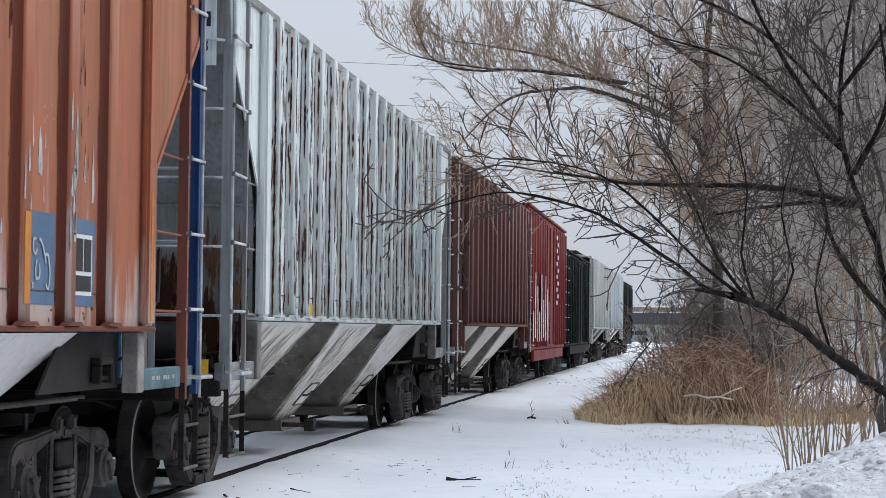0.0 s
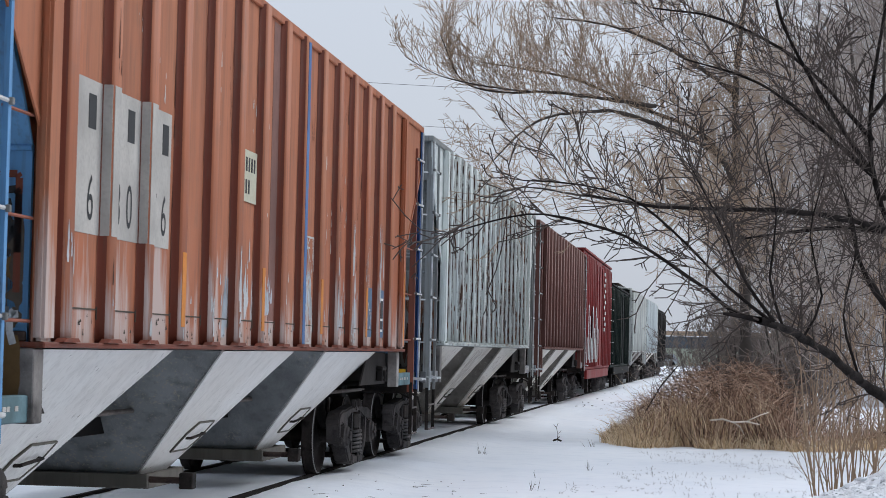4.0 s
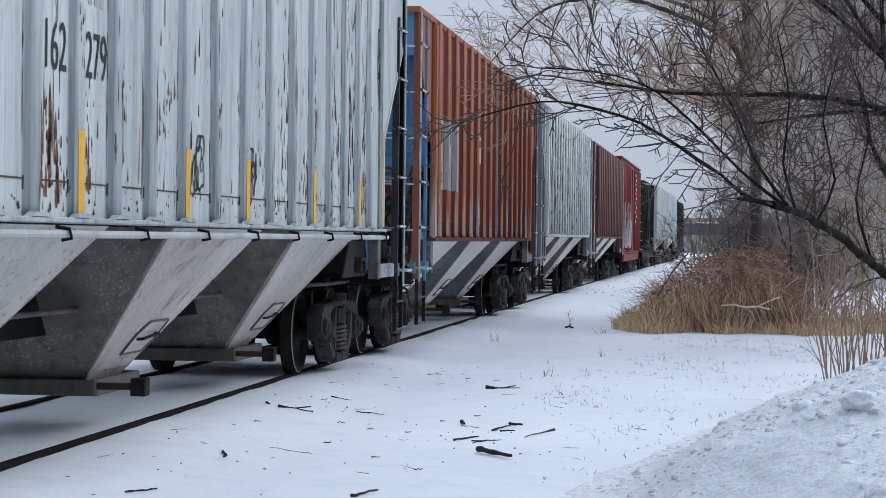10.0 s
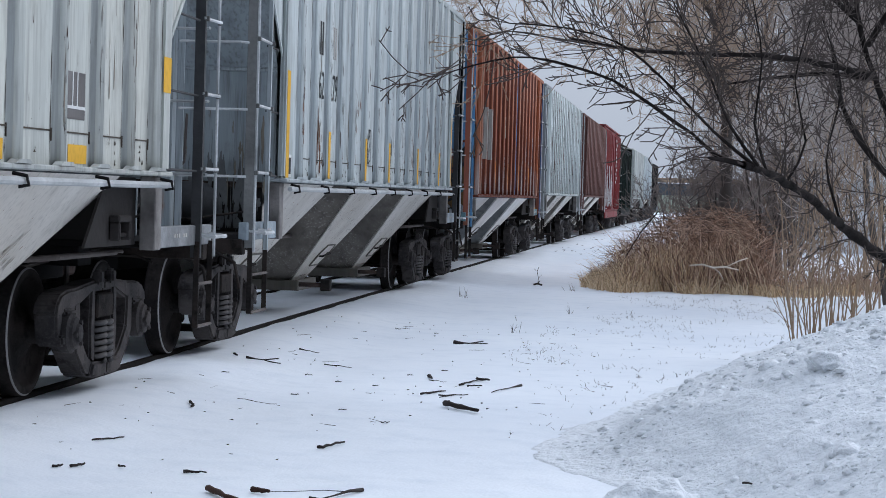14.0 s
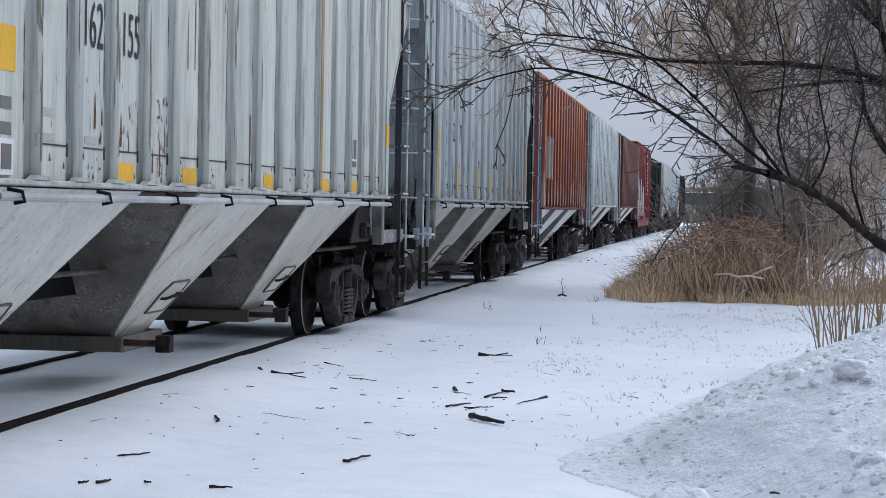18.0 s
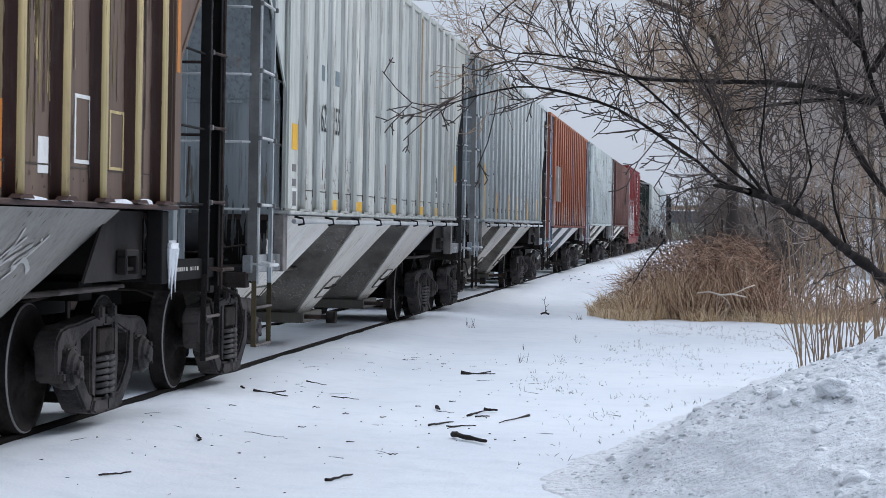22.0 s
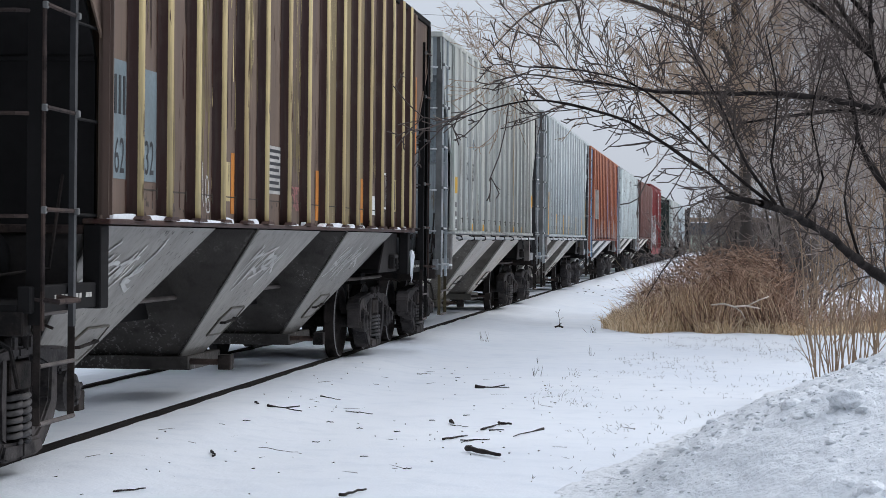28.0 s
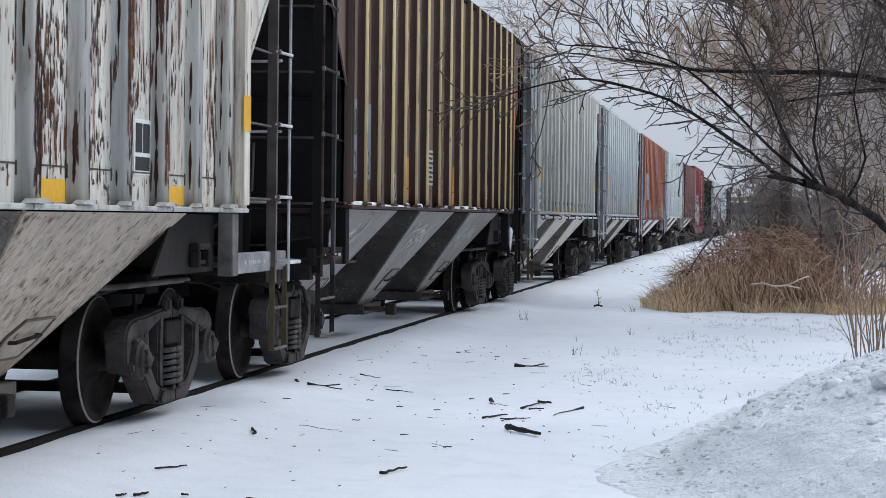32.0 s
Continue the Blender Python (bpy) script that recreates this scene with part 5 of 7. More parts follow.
bars_sign(car, -1.36, -0.78, 1.90, 2.33, plain("dirty_white_decal", (0.50, 0.48, 0.45), 0.6, 0.0, 0.3, 14), DARK_MARK, 7)
mark(car, "white_plate", 4.42, 4.62, 1.78, 2.0, WHITE_MARK)
for a, b, c, d in ((5.14, 5.48, 1.86, 1.885), (5.14, 5.48, 2.275, 2.30), (5.14, 5.17, 1.885, 2.275), (5.45, 5.48, 1.885, 2.275)):
    mark(car, "frame_line", a, b, c, d, WHITE_MARK)
scribble(car, -0.40, 0.06, 1.76, 1.98, PINK, 3, 22, 0.009)
for a, b, c, d in ((5.72, 6.06, 1.84, 1.86), (5.72, 6.06, 2.22, 2.24), (5.72, 5.745, 1.86, 2.22), (6.035, 6.06, 1.86, 2.22)):
    mark(car, "frame_line", a, b, c, d, P_OCHRE, back=False)
scribble(car, -3.75, -3.5, 1.7, 2.1, CHALK, 4, 3, 0.007)
for c, y0, y1, sd in ((-4.85, -6.0, -4.4, 7), (-0.2, -1.0, 0.4, 8), (4.45, 3.6, 5.2, 9)):
    lettering(car, y0, y1, 0.98, 1.5, CHALK, sd, 0.017, on_bay(c, 0, 1.62))
flakes(car, 220, 41, P_OCHRE, 1.8, 4.4, 0.012, 0.5, 16, 0.6, on_rib=0.0)
flakes(car, 60, 42, PALE_STAIN, 2.4, 4.2, 0.02, 0.35, 6, 0.4, on_rib=0.0)
flakes(car, 150, 43, RUST_DARK, 1.7, 4.3, 0.012, 0.3, 18, 0.5)
rib_dirt(car, 401, RUST_DARK, 0.04, 0.7)
for k in range(7):
    bm = bmesh.new()
    ln, y = (0.30, 0.22, 0.38, 0.27, 0.18, 0.33, 0.15)[k], 7.22 + 0.036 * k
    tube_in(bm, [(1.585 + 0.01 * (k % 2), y, 1.30), (1.585, y, 1.30 - ln * 0.5), (1.585, y + 0.005, 1.30 - ln)], 0.01, 6, [0.022, 0.012, 0.002])
    part("icicle", bm, SNOW_CAP, car, "white icicle")
part("snow_patch", bevelled(boxes((1.56, 1.60, 7.20, 7.45, 1.27, 1.36)), 0.02, 2), SNOW_CAP, car, "lump of ice on the bolster post")
for k in (8, 9, 10):
    mark(car, "faded_panel", RIBS_D[k] + 0.12, RIBS_D[k + 1] - 0.12, 1.64, 4.44, P_OLIVE, lift=0.0015, back=False)
flakes(car, 420, 44, plain("olive_stain", (0.20, 0.155, 0.07), 0.8), 1.9, 4.3, 0.016, 1.3, 26, 0.5, on_rib=0.0)
flakes(car, 420, 45, plain("dark_brown_stain", (0.055, 0.034, 0.028), 0.8), 1.9, 4.3, 0.014, 1.2, 26, 0.5, on_rib=0.0)
flakes(car, 40, 46, CHALK, 2.5, 3.9, 0.03, 0.7, 4, 0.12, 1.5, 2.2, 0.0)
bay_stains(car, 140, 141, BAY_DIRT_SHADE_DARK, 0.007, 0.03)

car = hopper("pale grey covered hopper car with yellow patches", Y_C, P_GREY, P_GREY_SHADED, BAY_WHITE, BAY_DIRT_SHADE, P_ENDGREY, P_GREY, PALE, RIBS_C, rib_d=0.05, pipe=True, ahead=-0.18, face=P_GREY, stile=POST_DARK, post=POST_WHITE, corner=(POST_GREY, None), strap=(OCHRE_STEP, STEEL), post_w=0.46)
mark(car, "post_mark", -6.50, -6.22, 2.21, 2.46, YELLOW, x=PANEL_X + car["rib_d"])
stencil(car, "162", -4.66, 2.47, 0.42, DARK_MARK)
stencil(car, "155", -3.81, 2.47, 0.42, DARK_MARK)
for y in (-3.51, -1.81, 0.97, 3.70, 5.34):
    mark(car, "yellow_square", y - 0.56, y - 0.16, 1.64, 1.76, YELLOW, back=False)
holder = mark(car, "card_holder", -6.48, -6.24, 1.64, 1.84, WHITE_MARK, x=PANEL_X + car["rib_d"])
part("card", boxes((PANEL_X + 0.054, PANEL_X + 0.058, -6.44, -6.28, 1.67, 1.81)), GREY_PLATE, holder)
for z in (2.0, 1.86):
    mark(car, "stencil_line", -6.46, -6.28, z, z + 0.07, GREY_PLATE, x=PANEL_X + car["rib_d"])
for k, (y, z) in enumerate(((-5.3, 2.0), (-5.3, 1.85), (-4.45, 1.86), (-4.45, 3.0), (-3.55, 3.0))):
    mark(car, "stencil_line", y - 0.12, y + 0.13, z, z + (0.05 if k < 3 else 0.16), GREY_MARK if k < 3 else PALE_BLUE)
plate_ = mark(car, "dark_plate", 4.74, 5.12, 1.92, 2.22, GREY_PLATE, back=False)
for a, b, c, d in ((4.84, 4.855, 2.0, 2.22), (4.94, 4.955, 2.0, 2.22), (4.74, 5.12, 1.985, 2.005)):
    part("frame_line", boxes((PANEL_X + 0.004, PANEL_X + 0.007, a, b, c, d)), WHITE_MARK, plate_)
post_mark(car, 2.2, 2.46, YELLOW, 0.21)
mark(car, "rust_run", -0.16, -0.12, 1.64, 2.25, RUST_WARM, back=False)
rib_stripe(car, 3.1, 1.64, 4.4, plain("tan_runoff", (0.34, 0.24, 0.13), 0.8), 0.12)
scribble(car, -2.9, -2.3, 2.1, 2.3, DARK_MARK, 12, 2, 0.007)
flakes(car, 150, 31, RUST_DARK, 1.75, 3.0, 0.007, 0.12, 22, 0.35)
flakes(car, 110, 36, RUST_WARM, 1.8, 2.2, 0.016, 0.2, 7, 0.13, -6.2, -3.2)
flakes(car, 160, 32, GRIME, 1.8, 4.3, 0.012, 0.7, 24, 0.5)
rib_dirt(car, 301, SEAM, 0.022, 0.6, 0.1)
corner_plate(car, "55", P_GREY)
end_stains(car, 60, 811, GRIME, 1.2, 2.2, 0.03, 0.5)
end_stains(car, 160, 812, DARK_WASH, 1.15, 1.6, 0.05, 0.5)
bay_stains(car, 50, 131, SEAM, 0.006, 0.02)
bay_stains(car, 30, 132, BAY_GRIME, 0.014, 0.16)
bay_stains(car, 130, 133, RUST_WARM, 0.005, 0.022, 10)

car = hopper("pale blue-white covered hopper car with rust spots", Y_B, P_PALE, P_PALE_SHADED, BAY_CREAM, BAY_DIRT_SHADE, P_ENDGREY, P_PALE, PALE, RIBS_B, rib_d=0.05, pipe=True, face=P_PALE, stile=POST_DARK, post=POST_WHITE, corner=(POST_GREY, BLACK), edge=EDGE_BLUE)
stencil(car, "162", -4.60, 2.49, 0.42, DARK_MARK)
stencil(car, "279", -3.78, 2.49, 0.42, DARK_MARK)
for k in range(3):
    mark(car, "letter_bar", -4.54 + 0.12 * k, -4.47 + 0.12 * k, 2.95, 3.3, DARK_MARK)
    mark(car, "letter_bar", -3.72 + 0.12 * k, -3.65 + 0.12 * k, 2.95, 3.3, GREY_MARK)
post_mark(car, 1.63, 2.66, YELLOW, 0.14, -1)
for y in (-3.79, -1.25, 0.70, 3.52, 6.04):
    rib_stripe(car, y, 1.63, 2.15, YELLOW, 0.12)
post_mark(car, 1.66, 2.75, YELLOW, 0.06)
holder = mark(car, "card_holder", -6.30, -6.06, 1.64, 1.86, WHITE_MARK, back=False)
part("card", boxes((PANEL_X + 0.004, PANEL_X + 0.008, -6.26, -6.10, 1.67, 1.83)), DARK_MARK, holder)
mark(car, "grey_patch", 4.04, 4.32, 1.81, 2.18, GREY_PLATE, back=False)
mark(car, "grey_patch", 4.88, 5.16, 1.80, 2.18, GREY_PLATE, back=False)
for y0, y1, z0, z1, sd, n, w in ((-1.42, -1.0, 1.82, 2.27, 22, 13, 0.010), (0.42, 0.80, 1.77, 2.25, 23, 6, 0.011), (0.55, 0.78, 1.85, 2.15, 24, 2, 0.02), (2.98, 3.45, 1.70, 2.19, 25, 9, 0.010), (1.2, 1.7, 1.72, 2.0, 26, 5, 0.009)):
    scribble(car, y0, y1, z0, z1, DARK_MARK, sd, n, w, lambda y, z: (PANEL_X + 0.006, y, z))
scribble(car, 7.2, 7.7, 3.0, 3.9, DARK_MARK, 25, 8, 0.013)
flakes(car, 560, 21, RUST_DARK, 1.72, 4.3, 0.009, 0.13, 30, 0.33)
flakes(car, 130, 24, RUST_WARM, 1.75, 2.3, 0.022, 0.24, 5, 0.14, -5.5, -3.4, 0.0)
flakes(car, 420, 26, RUST_WARM, 1.7, 2.6, 0.012, 0.15, 12, 0.25)
flakes(car, 60, 27, RUST_DARK, 1.75, 3.6, 0.016, 0.28, 6, 0.4, -2.5, 1.5, 0.0)
flakes(car, 110, 29, RUST_DARK, 2.2, 4.2, 0.028, 0.42, 9, 0.4, 3.8, 7.5, 0.3)
flakes(car, 120, 28, GRIME, 1.8, 4.3, 0.010, 0.7, 20, 0.5)
rib_dirt(car, 201, SEAM, 0.024, 0.6, 0.12)
end_stains(car, 60, 821, GRIME, 1.2, 2.2, 0.03, 0.5)
end_stains(car, 160, 822, DARK_WASH, 1.15, 1.6, 0.05, 0.5)
bay_stains(car, 170, 121, SEAM, 0.008, 0.028)
bay_stains(car, 30, 122, BAY_GRIME, 0.012, 0.14)
bay_stains(car, 130, 123, RUST_WARM, 0.005, 0.022, 10)

car = hopper("faded orange covered hopper car with blue ends", Y_A, P_ORANGE, P_ORANGE_SHADED, BAY_CLEAN, BAY_SLATE, P_ENDBLUE, P_ORANGE, PALE, spaced(-6.2, 6.6, 0.913), sill=1.52, rib_w=0.2, rib_d=0.07, face=P_ORANGE, stile=P_POSTRED, post=POST_WHITE, sill_mat=P_ORANGE_SHADED, corner=(P_POSTRED, POST_BLUE), ahead=0.42, edge=plain("teal_grimy_platform_paint", (0.10, 0.17, 0.19), 0.7, 0.0, 0.6, 8))
for y in (-3.2, -0.42, 2.46, 4.85):
    rib_stripe(car, y, 1.65, 2.2, ORANGE_MARK, 0.11)
mark(car, "blue_patch", 4.93, 5.50, 1.65, 2.22, BLUE_MARK, back=False)
mark(car, "blue_patch", 5.84, 6.38, 1.65, 2.22, BLUE_MARK, back=False)
frame_sign(car, 6.10, 6.50, 1.72, 2.12).location.x = 0.006
scribble(car, 5.25, 5.6, 1.75, 2.05, CHALK, 31, 5, 0.009).location.x = 0.006
sign = mark(car, "cream_plate", -1.47, -0.80, 2.74, 3.18, CREAM, x=PANEL_X, lift=0.012, back=False)
sign.location.y = -0.05
for k in range(6):
    for z, n in ((3.0, 6), (2.81, 4)):
        if k < n:
            part("letter_bar", boxes((PANEL_X + 0.012, PANEL_X + 0.015, -1.42 + 0.10 * k, -1.37 + 0.10 * k, z, z + 0.12)), DARK_MARK, sign)
wide_patch(car, "grey_patch", -6.0, -3.68, 2.21, 3.19, GREY_MARK)
for y, d in ((-5.5, "6"), (-4.61, "0"), (-3.72, "6")):
    stencil(car, d, y, 2.3, 0.42, DARK_MARK)
    mark(car, "letter_bar", y, y + 0.16, 2.88, 3.1, DARK_MARK, lift=0.007)
r = rib_stripe(car, 1.3, 1.54, 4.45, plain("blue_rib_paint", (0.07, 0.15, 0.33), 0.6, 0.0, 0.3, 5), 0.12)
scribble(car, 1.6, 2.05, 1.56, 2.6, CHALK, 33, 16, 0.009)
for y, z0, z1, w in ((1.52, 1.95, 2.5, 0.10), (2.45, 1.8, 2.35, 0.09), (3.4, 1.75, 2.3, 0.11), (4.3, 1.75, 2.2, 0.08), (-0.25, 1.6, 2.1, 0.15), (-2.1, 1.6, 2.15, 0.12)):
    flakes(car, 20, int(100 * y) + 700, plain("pale_primer_patch", (0.42, 0.47, 0.52), 0.7, 0.0, 0.3, 10), z0 + 0.1, z1, 0.06, 0.5, 2, 0.08, y - 0.9, y + 0.05, 0.2)
stencil(car, "3", -4.88, 2.3, 0.42, DARK_MARK)
stencil(car, "7", -3.99, 2.3, 0.42, DARK_MARK)
WHITEWASH = plain("pale_primer_patch", (0.46, 0.47, 0.48), 0.7, 0.0, 0.3, 10)
mark(car, "faded_panel", -0.02, 0.62, 1.75, 4.44, plain("grey_brown_faded_paint", (0.17, 0.085, 0.07), 0.7, 0.0, 0.35, 5), lift=0.002)
flakes(car, 50, 34, WHITEWASH, 1.62, 2.05, 0.045, 0.6, 18, 0.15, on_rib=0.6)
flakes(car, 90, 38, CHALK, 1.9, 4.3, 0.012, 0.13, 12, 0.2, on_rib=0.0)
flakes(car, 120, 35, RUST_DARK, 2.0, 4.4, 0.010, 0.35, 14, 0.5)
rib_dirt(car, 111, P_ORANGE_SHADED, 0.03, 0.6)
bay_stains(car, 30, 111, SEAM, 0.005, 0.02)
flakes(car, 60, 40, WHITEWASH, 1.9, 2.75, 0.045, 0.75, 14, 0.2, 3.6, 7.0, 0.7)
post_mark(car, 1.56, 2.5, ORANGE_MARK, 0.05)
flakes(car, 60, 37, WHITEWASH, 1.85, 2.35, 0.05, 0.55, 16, 0.12)
flakes(car, 90, 39, WHITEWASH, 1.56, 1.75, 0.03, 0.2, 26, 0.1)
end_stains(car, 130, 831, plain("ochre_brown_stain", (0.14, 0.085, 0.035), 0.85), 1.15, 1.9, 0.16, 0.7)
end_stains(car, 90, 832, plain("teal_overspray", (0.05, 0.14, 0.15), 0.8), 1.12, 1.5, 0.2, 0.4)
end_stains(car, 70, 833, SEAM, 1.5, 2.3, 0.12, 0.5)
for mat, sd, z0, z1, n in ((DARK_MARK, 71, 1.2, 2.2, 14), (P_ORANGE_SHADED, 72, 1.5, 2.5, 10), (WHITEWASH, 73, 1.15, 1.7, 9), (DARK_MARK, 74, 2.0, 2.6, 6)):
    scribble(car, 0.2, 1.45, z0, z1, mat, sd, n, 0.022, lambda y, z: (y, -6.672, z))

car = hopper("chipped green-white covered hopper car with rust", Y_Z, P_CHIPPED, P_CHIPPED_RIB, BAY_WHITE, BAY_DIRT_SHADE, P_ENDRUST, P_ENDRUST, PALE, spaced(-6.75, 6.8, 0.78), face=P_CHIPPED, stile=P_ENDRUST, post=POST_WHITE, corner=(P_ENDRUST, P_ENDRUST), ahead=0.1)
end_stains(car, 420, 801, RUST_DARK, 1.15, 1.95, 0.07, 0.55)
end_stains(car, 200, 803, BAY_GATE, 1.15, 1.8, 0.08, 0.5)
end_stains(car, 160, 802, RUST_WARM, 1.15, 2.5, 0.04, 0.4)
for x0, x1, m_ in ((0.55, 0.66, YELLOW), (0.66, 0.86, GREY_MARK), (1.16, 1.26, YELLOW), (1.30, 1.42, YELLOW)):
    part("placard", boxes((x0, x1, -8.02, -8.005, 1.10, 1.24)), m_, car)
flakes(car, 300, 65, RUST_DARK, 1.7, 4.3, 0.015, 0.26, 24, 0.4)
flakes(car, 600, 61, RUST_DARK, 1.7, 4.4, 0.014, 0.34, 40, 0.4, on_rib=0.5)
flakes(car, 250, 62, RUST_WARM, 1.7, 2.8, 0.014, 0.25, 18, 0.3)
rib_dirt(car, 601, RUST_DARK, 0.045, 0.8, 0.6)
rib_dirt(car, 604, RUST_DARK, 0.17, 0.38, 0.0)
flank_rust(car, 602, RUST_DARK, 0.55)
flank_rust(car, 603, RUST_WARM, 0.35)
bay_stains(car, 90, 161, RUST_WARM, 0.012, 0.08)
bay_stains(car, 60, 162, BAY_GRIME, 0.03, 0.3)
flakes(car, 260, 63, RUST_DARK, 1.7, 4.4, 0.020, 0.5, 26, 0.4, on_rib=0.5)
flakes(car, 160, 64, RUST_WARM, 1.7, 4.4, 0.024, 0.4, 24, 0.4)
for y in (-3.6, -1.0, 1.6, 4.2):
    mark(car, "yellow_square", y - 0.18, y + 0.18, 1.64, 1.78, YELLOW)
for k in range(2):
    mark(car, "letter_bar", -5.15 + 0.35 * k, -5.0 + 0.35 * k, 2.5, 2.75, GREY_MARK)
corner_plate(car, "08", P_CHIPPED)
car = hopper("oxide-brown covered hopper car", Y_Y, P_REDBROWN, P_REDBROWN, BAY_WHITE, BAY_DIRT_SHADE, P_REDBROWN, P_REDBROWN, PALE, spaced(-6.8, 6.8, 0.97), face=P_REDBROWN_RIB)
tagged(car, "oxide-brown covered hopper car with pale ribs")


def boxcar(label, y0, paint, trim, z0=0.95, z1=4.75, half=7.75):
    car = new_car("boxcar", label, "freight car", y0)
    car["ribs"], car["rib_d"], car["rib_w"], car["sill"] = spaced(-half + 0.25, half - 0.25, 0.95), 0.06, 0.12, z0
    part("body", bevelled(boxes((-1.45, 1.45, -half, half, z0, z1)), 0.03), paint, car)
    for s in (-1, 1):
        for y in car["ribs"]:
            if abs(y) < 1.75:
                continue
            r = part("rib", rib_mesh(z0 + 0.1, z1 - 0.1, 0.12, 0.06, paint, paint), None, car)
            r.location, r.rotation_euler = (s * 1.45, y, 0), (0, 0, 0 if s > 0 else math.pi)
        d = part("sliding_door", bevelled(boxes((min(s * 1.45, s * 1.53), max(s * 1.45, s * 1.53), -1.55, 1.55, z0 + 0.1, z1 - 0.2))), paint, car)
        for y in (-0.8, 0.8):
            part("door_bar", bar([(s * 1.55, y, z0 + 0.15), (s * 1.55, y, z1 - 0.25)], 0.02), trim, d)
        part("side_sill", bevelled(boxes((min(s * 1.42, s * 1.5), max(s * 1.42, s * 1.5), -half + 1.6, half - 1.6, z0 - 0.28, z0))), trim, car)
        for e in (-1, 1):
            for k in range(8):
                part("rung", bar([(s * 1.52, e * (half - 0.1), 1.1 + 0.42 * k), (s * 1.52, e * (half - 0.5), 1.1 + 0.42 * k)], 0.014), PALE, car)
    part("roof", boxes((-1.5, 1.5, -half - 0.05, half + 0.05, z1, z1 + 0.06)), trim, car)
    part("centre_sill", boxes((-0.33, 0.33, -8.7, 8.7, 0.72, z0)), BLACK, car)
    running_gear(car, (-6.2, 6.2), (8.62, 9.12))
    return car


car = boxcar("bright red steel boxcar with pale spray paint", Y_X, P_RED, P_RED)
for k in range(12):
    y = -6.9 + 0.5 * k + 0.2 * (k % 3)
    mark(car, "spray_paint", y, y + 0.28, 1.2 + 0.1 * (k % 2), 2.0 + 0.35 * ((k * 7) % 4), PALE if k % 3 else CHALK, x=1.53)
for k in range(11):
    mark(car, "white_letter_bar", 2.3 + 0.5 * (k % 2), 2.9 + 0.5 * (k % 2), 2.3 + 0.2 * k, 2.42 + 0.2 * k, CHALK, x=1.53)
part("running_board", boxes((-0.35, 0.35, -7.9, 7.9, 4.86, 4.9)), P_RED, car)
boxcar("black-green steel boxcar with dark sills", Y_W, P_GREEN, BLACK, z1=4.2)
hopper("weathered grey covered hopper car", Y_V, P_GREY, P_GREY_SHADED, BAY_GREY, BAY_DIRT_SHADE, BLACK, P_GREY, PALE, R9)
hopper("white-grey covered hopper car in front", Y_U, P_PALE, P_PALE_SHADED, BAY_WHITE, BAY_DIRT_SHADE, BLACK, P_GREY, PALE, R9)
loco = boxcar("black diesel locomotive at the train's head", Y_L, BLACK, BLACK, z1=4.3)
loco.name = "locomotive"
tagged(loco, category="locomotive")

# ---- trees ----
BARK = plain("dark_grey_bark", (0.026, 0.022, 0.021), 0.95, 0.0, 0.7, 22, 1.0, 0.03)
BARK_GREY = plain("grey_bark", (0.085, 0.073, 0.066), 0.9, 0.0, 0.35, 6, 0.8)
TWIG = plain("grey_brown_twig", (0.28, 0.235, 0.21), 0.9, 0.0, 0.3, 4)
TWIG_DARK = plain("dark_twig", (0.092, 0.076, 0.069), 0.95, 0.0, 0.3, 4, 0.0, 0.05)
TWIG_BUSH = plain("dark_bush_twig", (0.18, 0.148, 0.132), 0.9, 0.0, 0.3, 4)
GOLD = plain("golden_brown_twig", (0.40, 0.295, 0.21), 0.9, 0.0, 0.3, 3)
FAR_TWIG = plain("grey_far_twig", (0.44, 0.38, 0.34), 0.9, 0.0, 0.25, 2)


class Twigs:
    """Bars of few sides, gathered as plain vertex lists."""

    def __init__(self):
        self.v, self.f = [], []

    def bar(self, pts, radii, sides):
        base = None
        side = None
        last = len(pts) - 1
        for i, p in enumerate(pts):
            d = (pts[min(i + 1, last)] - pts[max(i - 1, 0)]).normalized()
            side = d.orthogonal() if side is None else side - d * side.dot(d)
            side = side.normalized() if side.length > 1e-4 else d.orthogonal().normalized()
            up = d.cross(side)
            k0 = len(self.v)
            r = radii[i]
            for k in range(sides):
                a = 2 * math.pi * k / sides
                self.v.append(p + side * (math.cos(a) * r) + up * (math.sin(a) * r))
            if base is not None:
                for k in range(sides):
                    self.f.append((base + k, base + (k + 1) % sides, k0 + (k + 1) % sides, k0 + k))
            base = k0

    def mesh(self, name, material):
        me = bpy.data.meshes.new(name)
        me.from_pydata(self.v, [], self.f)
        me.materials.append(material)
        me.polygons.foreach_set("use_smooth", [True] * len(me.polygons))
        return me


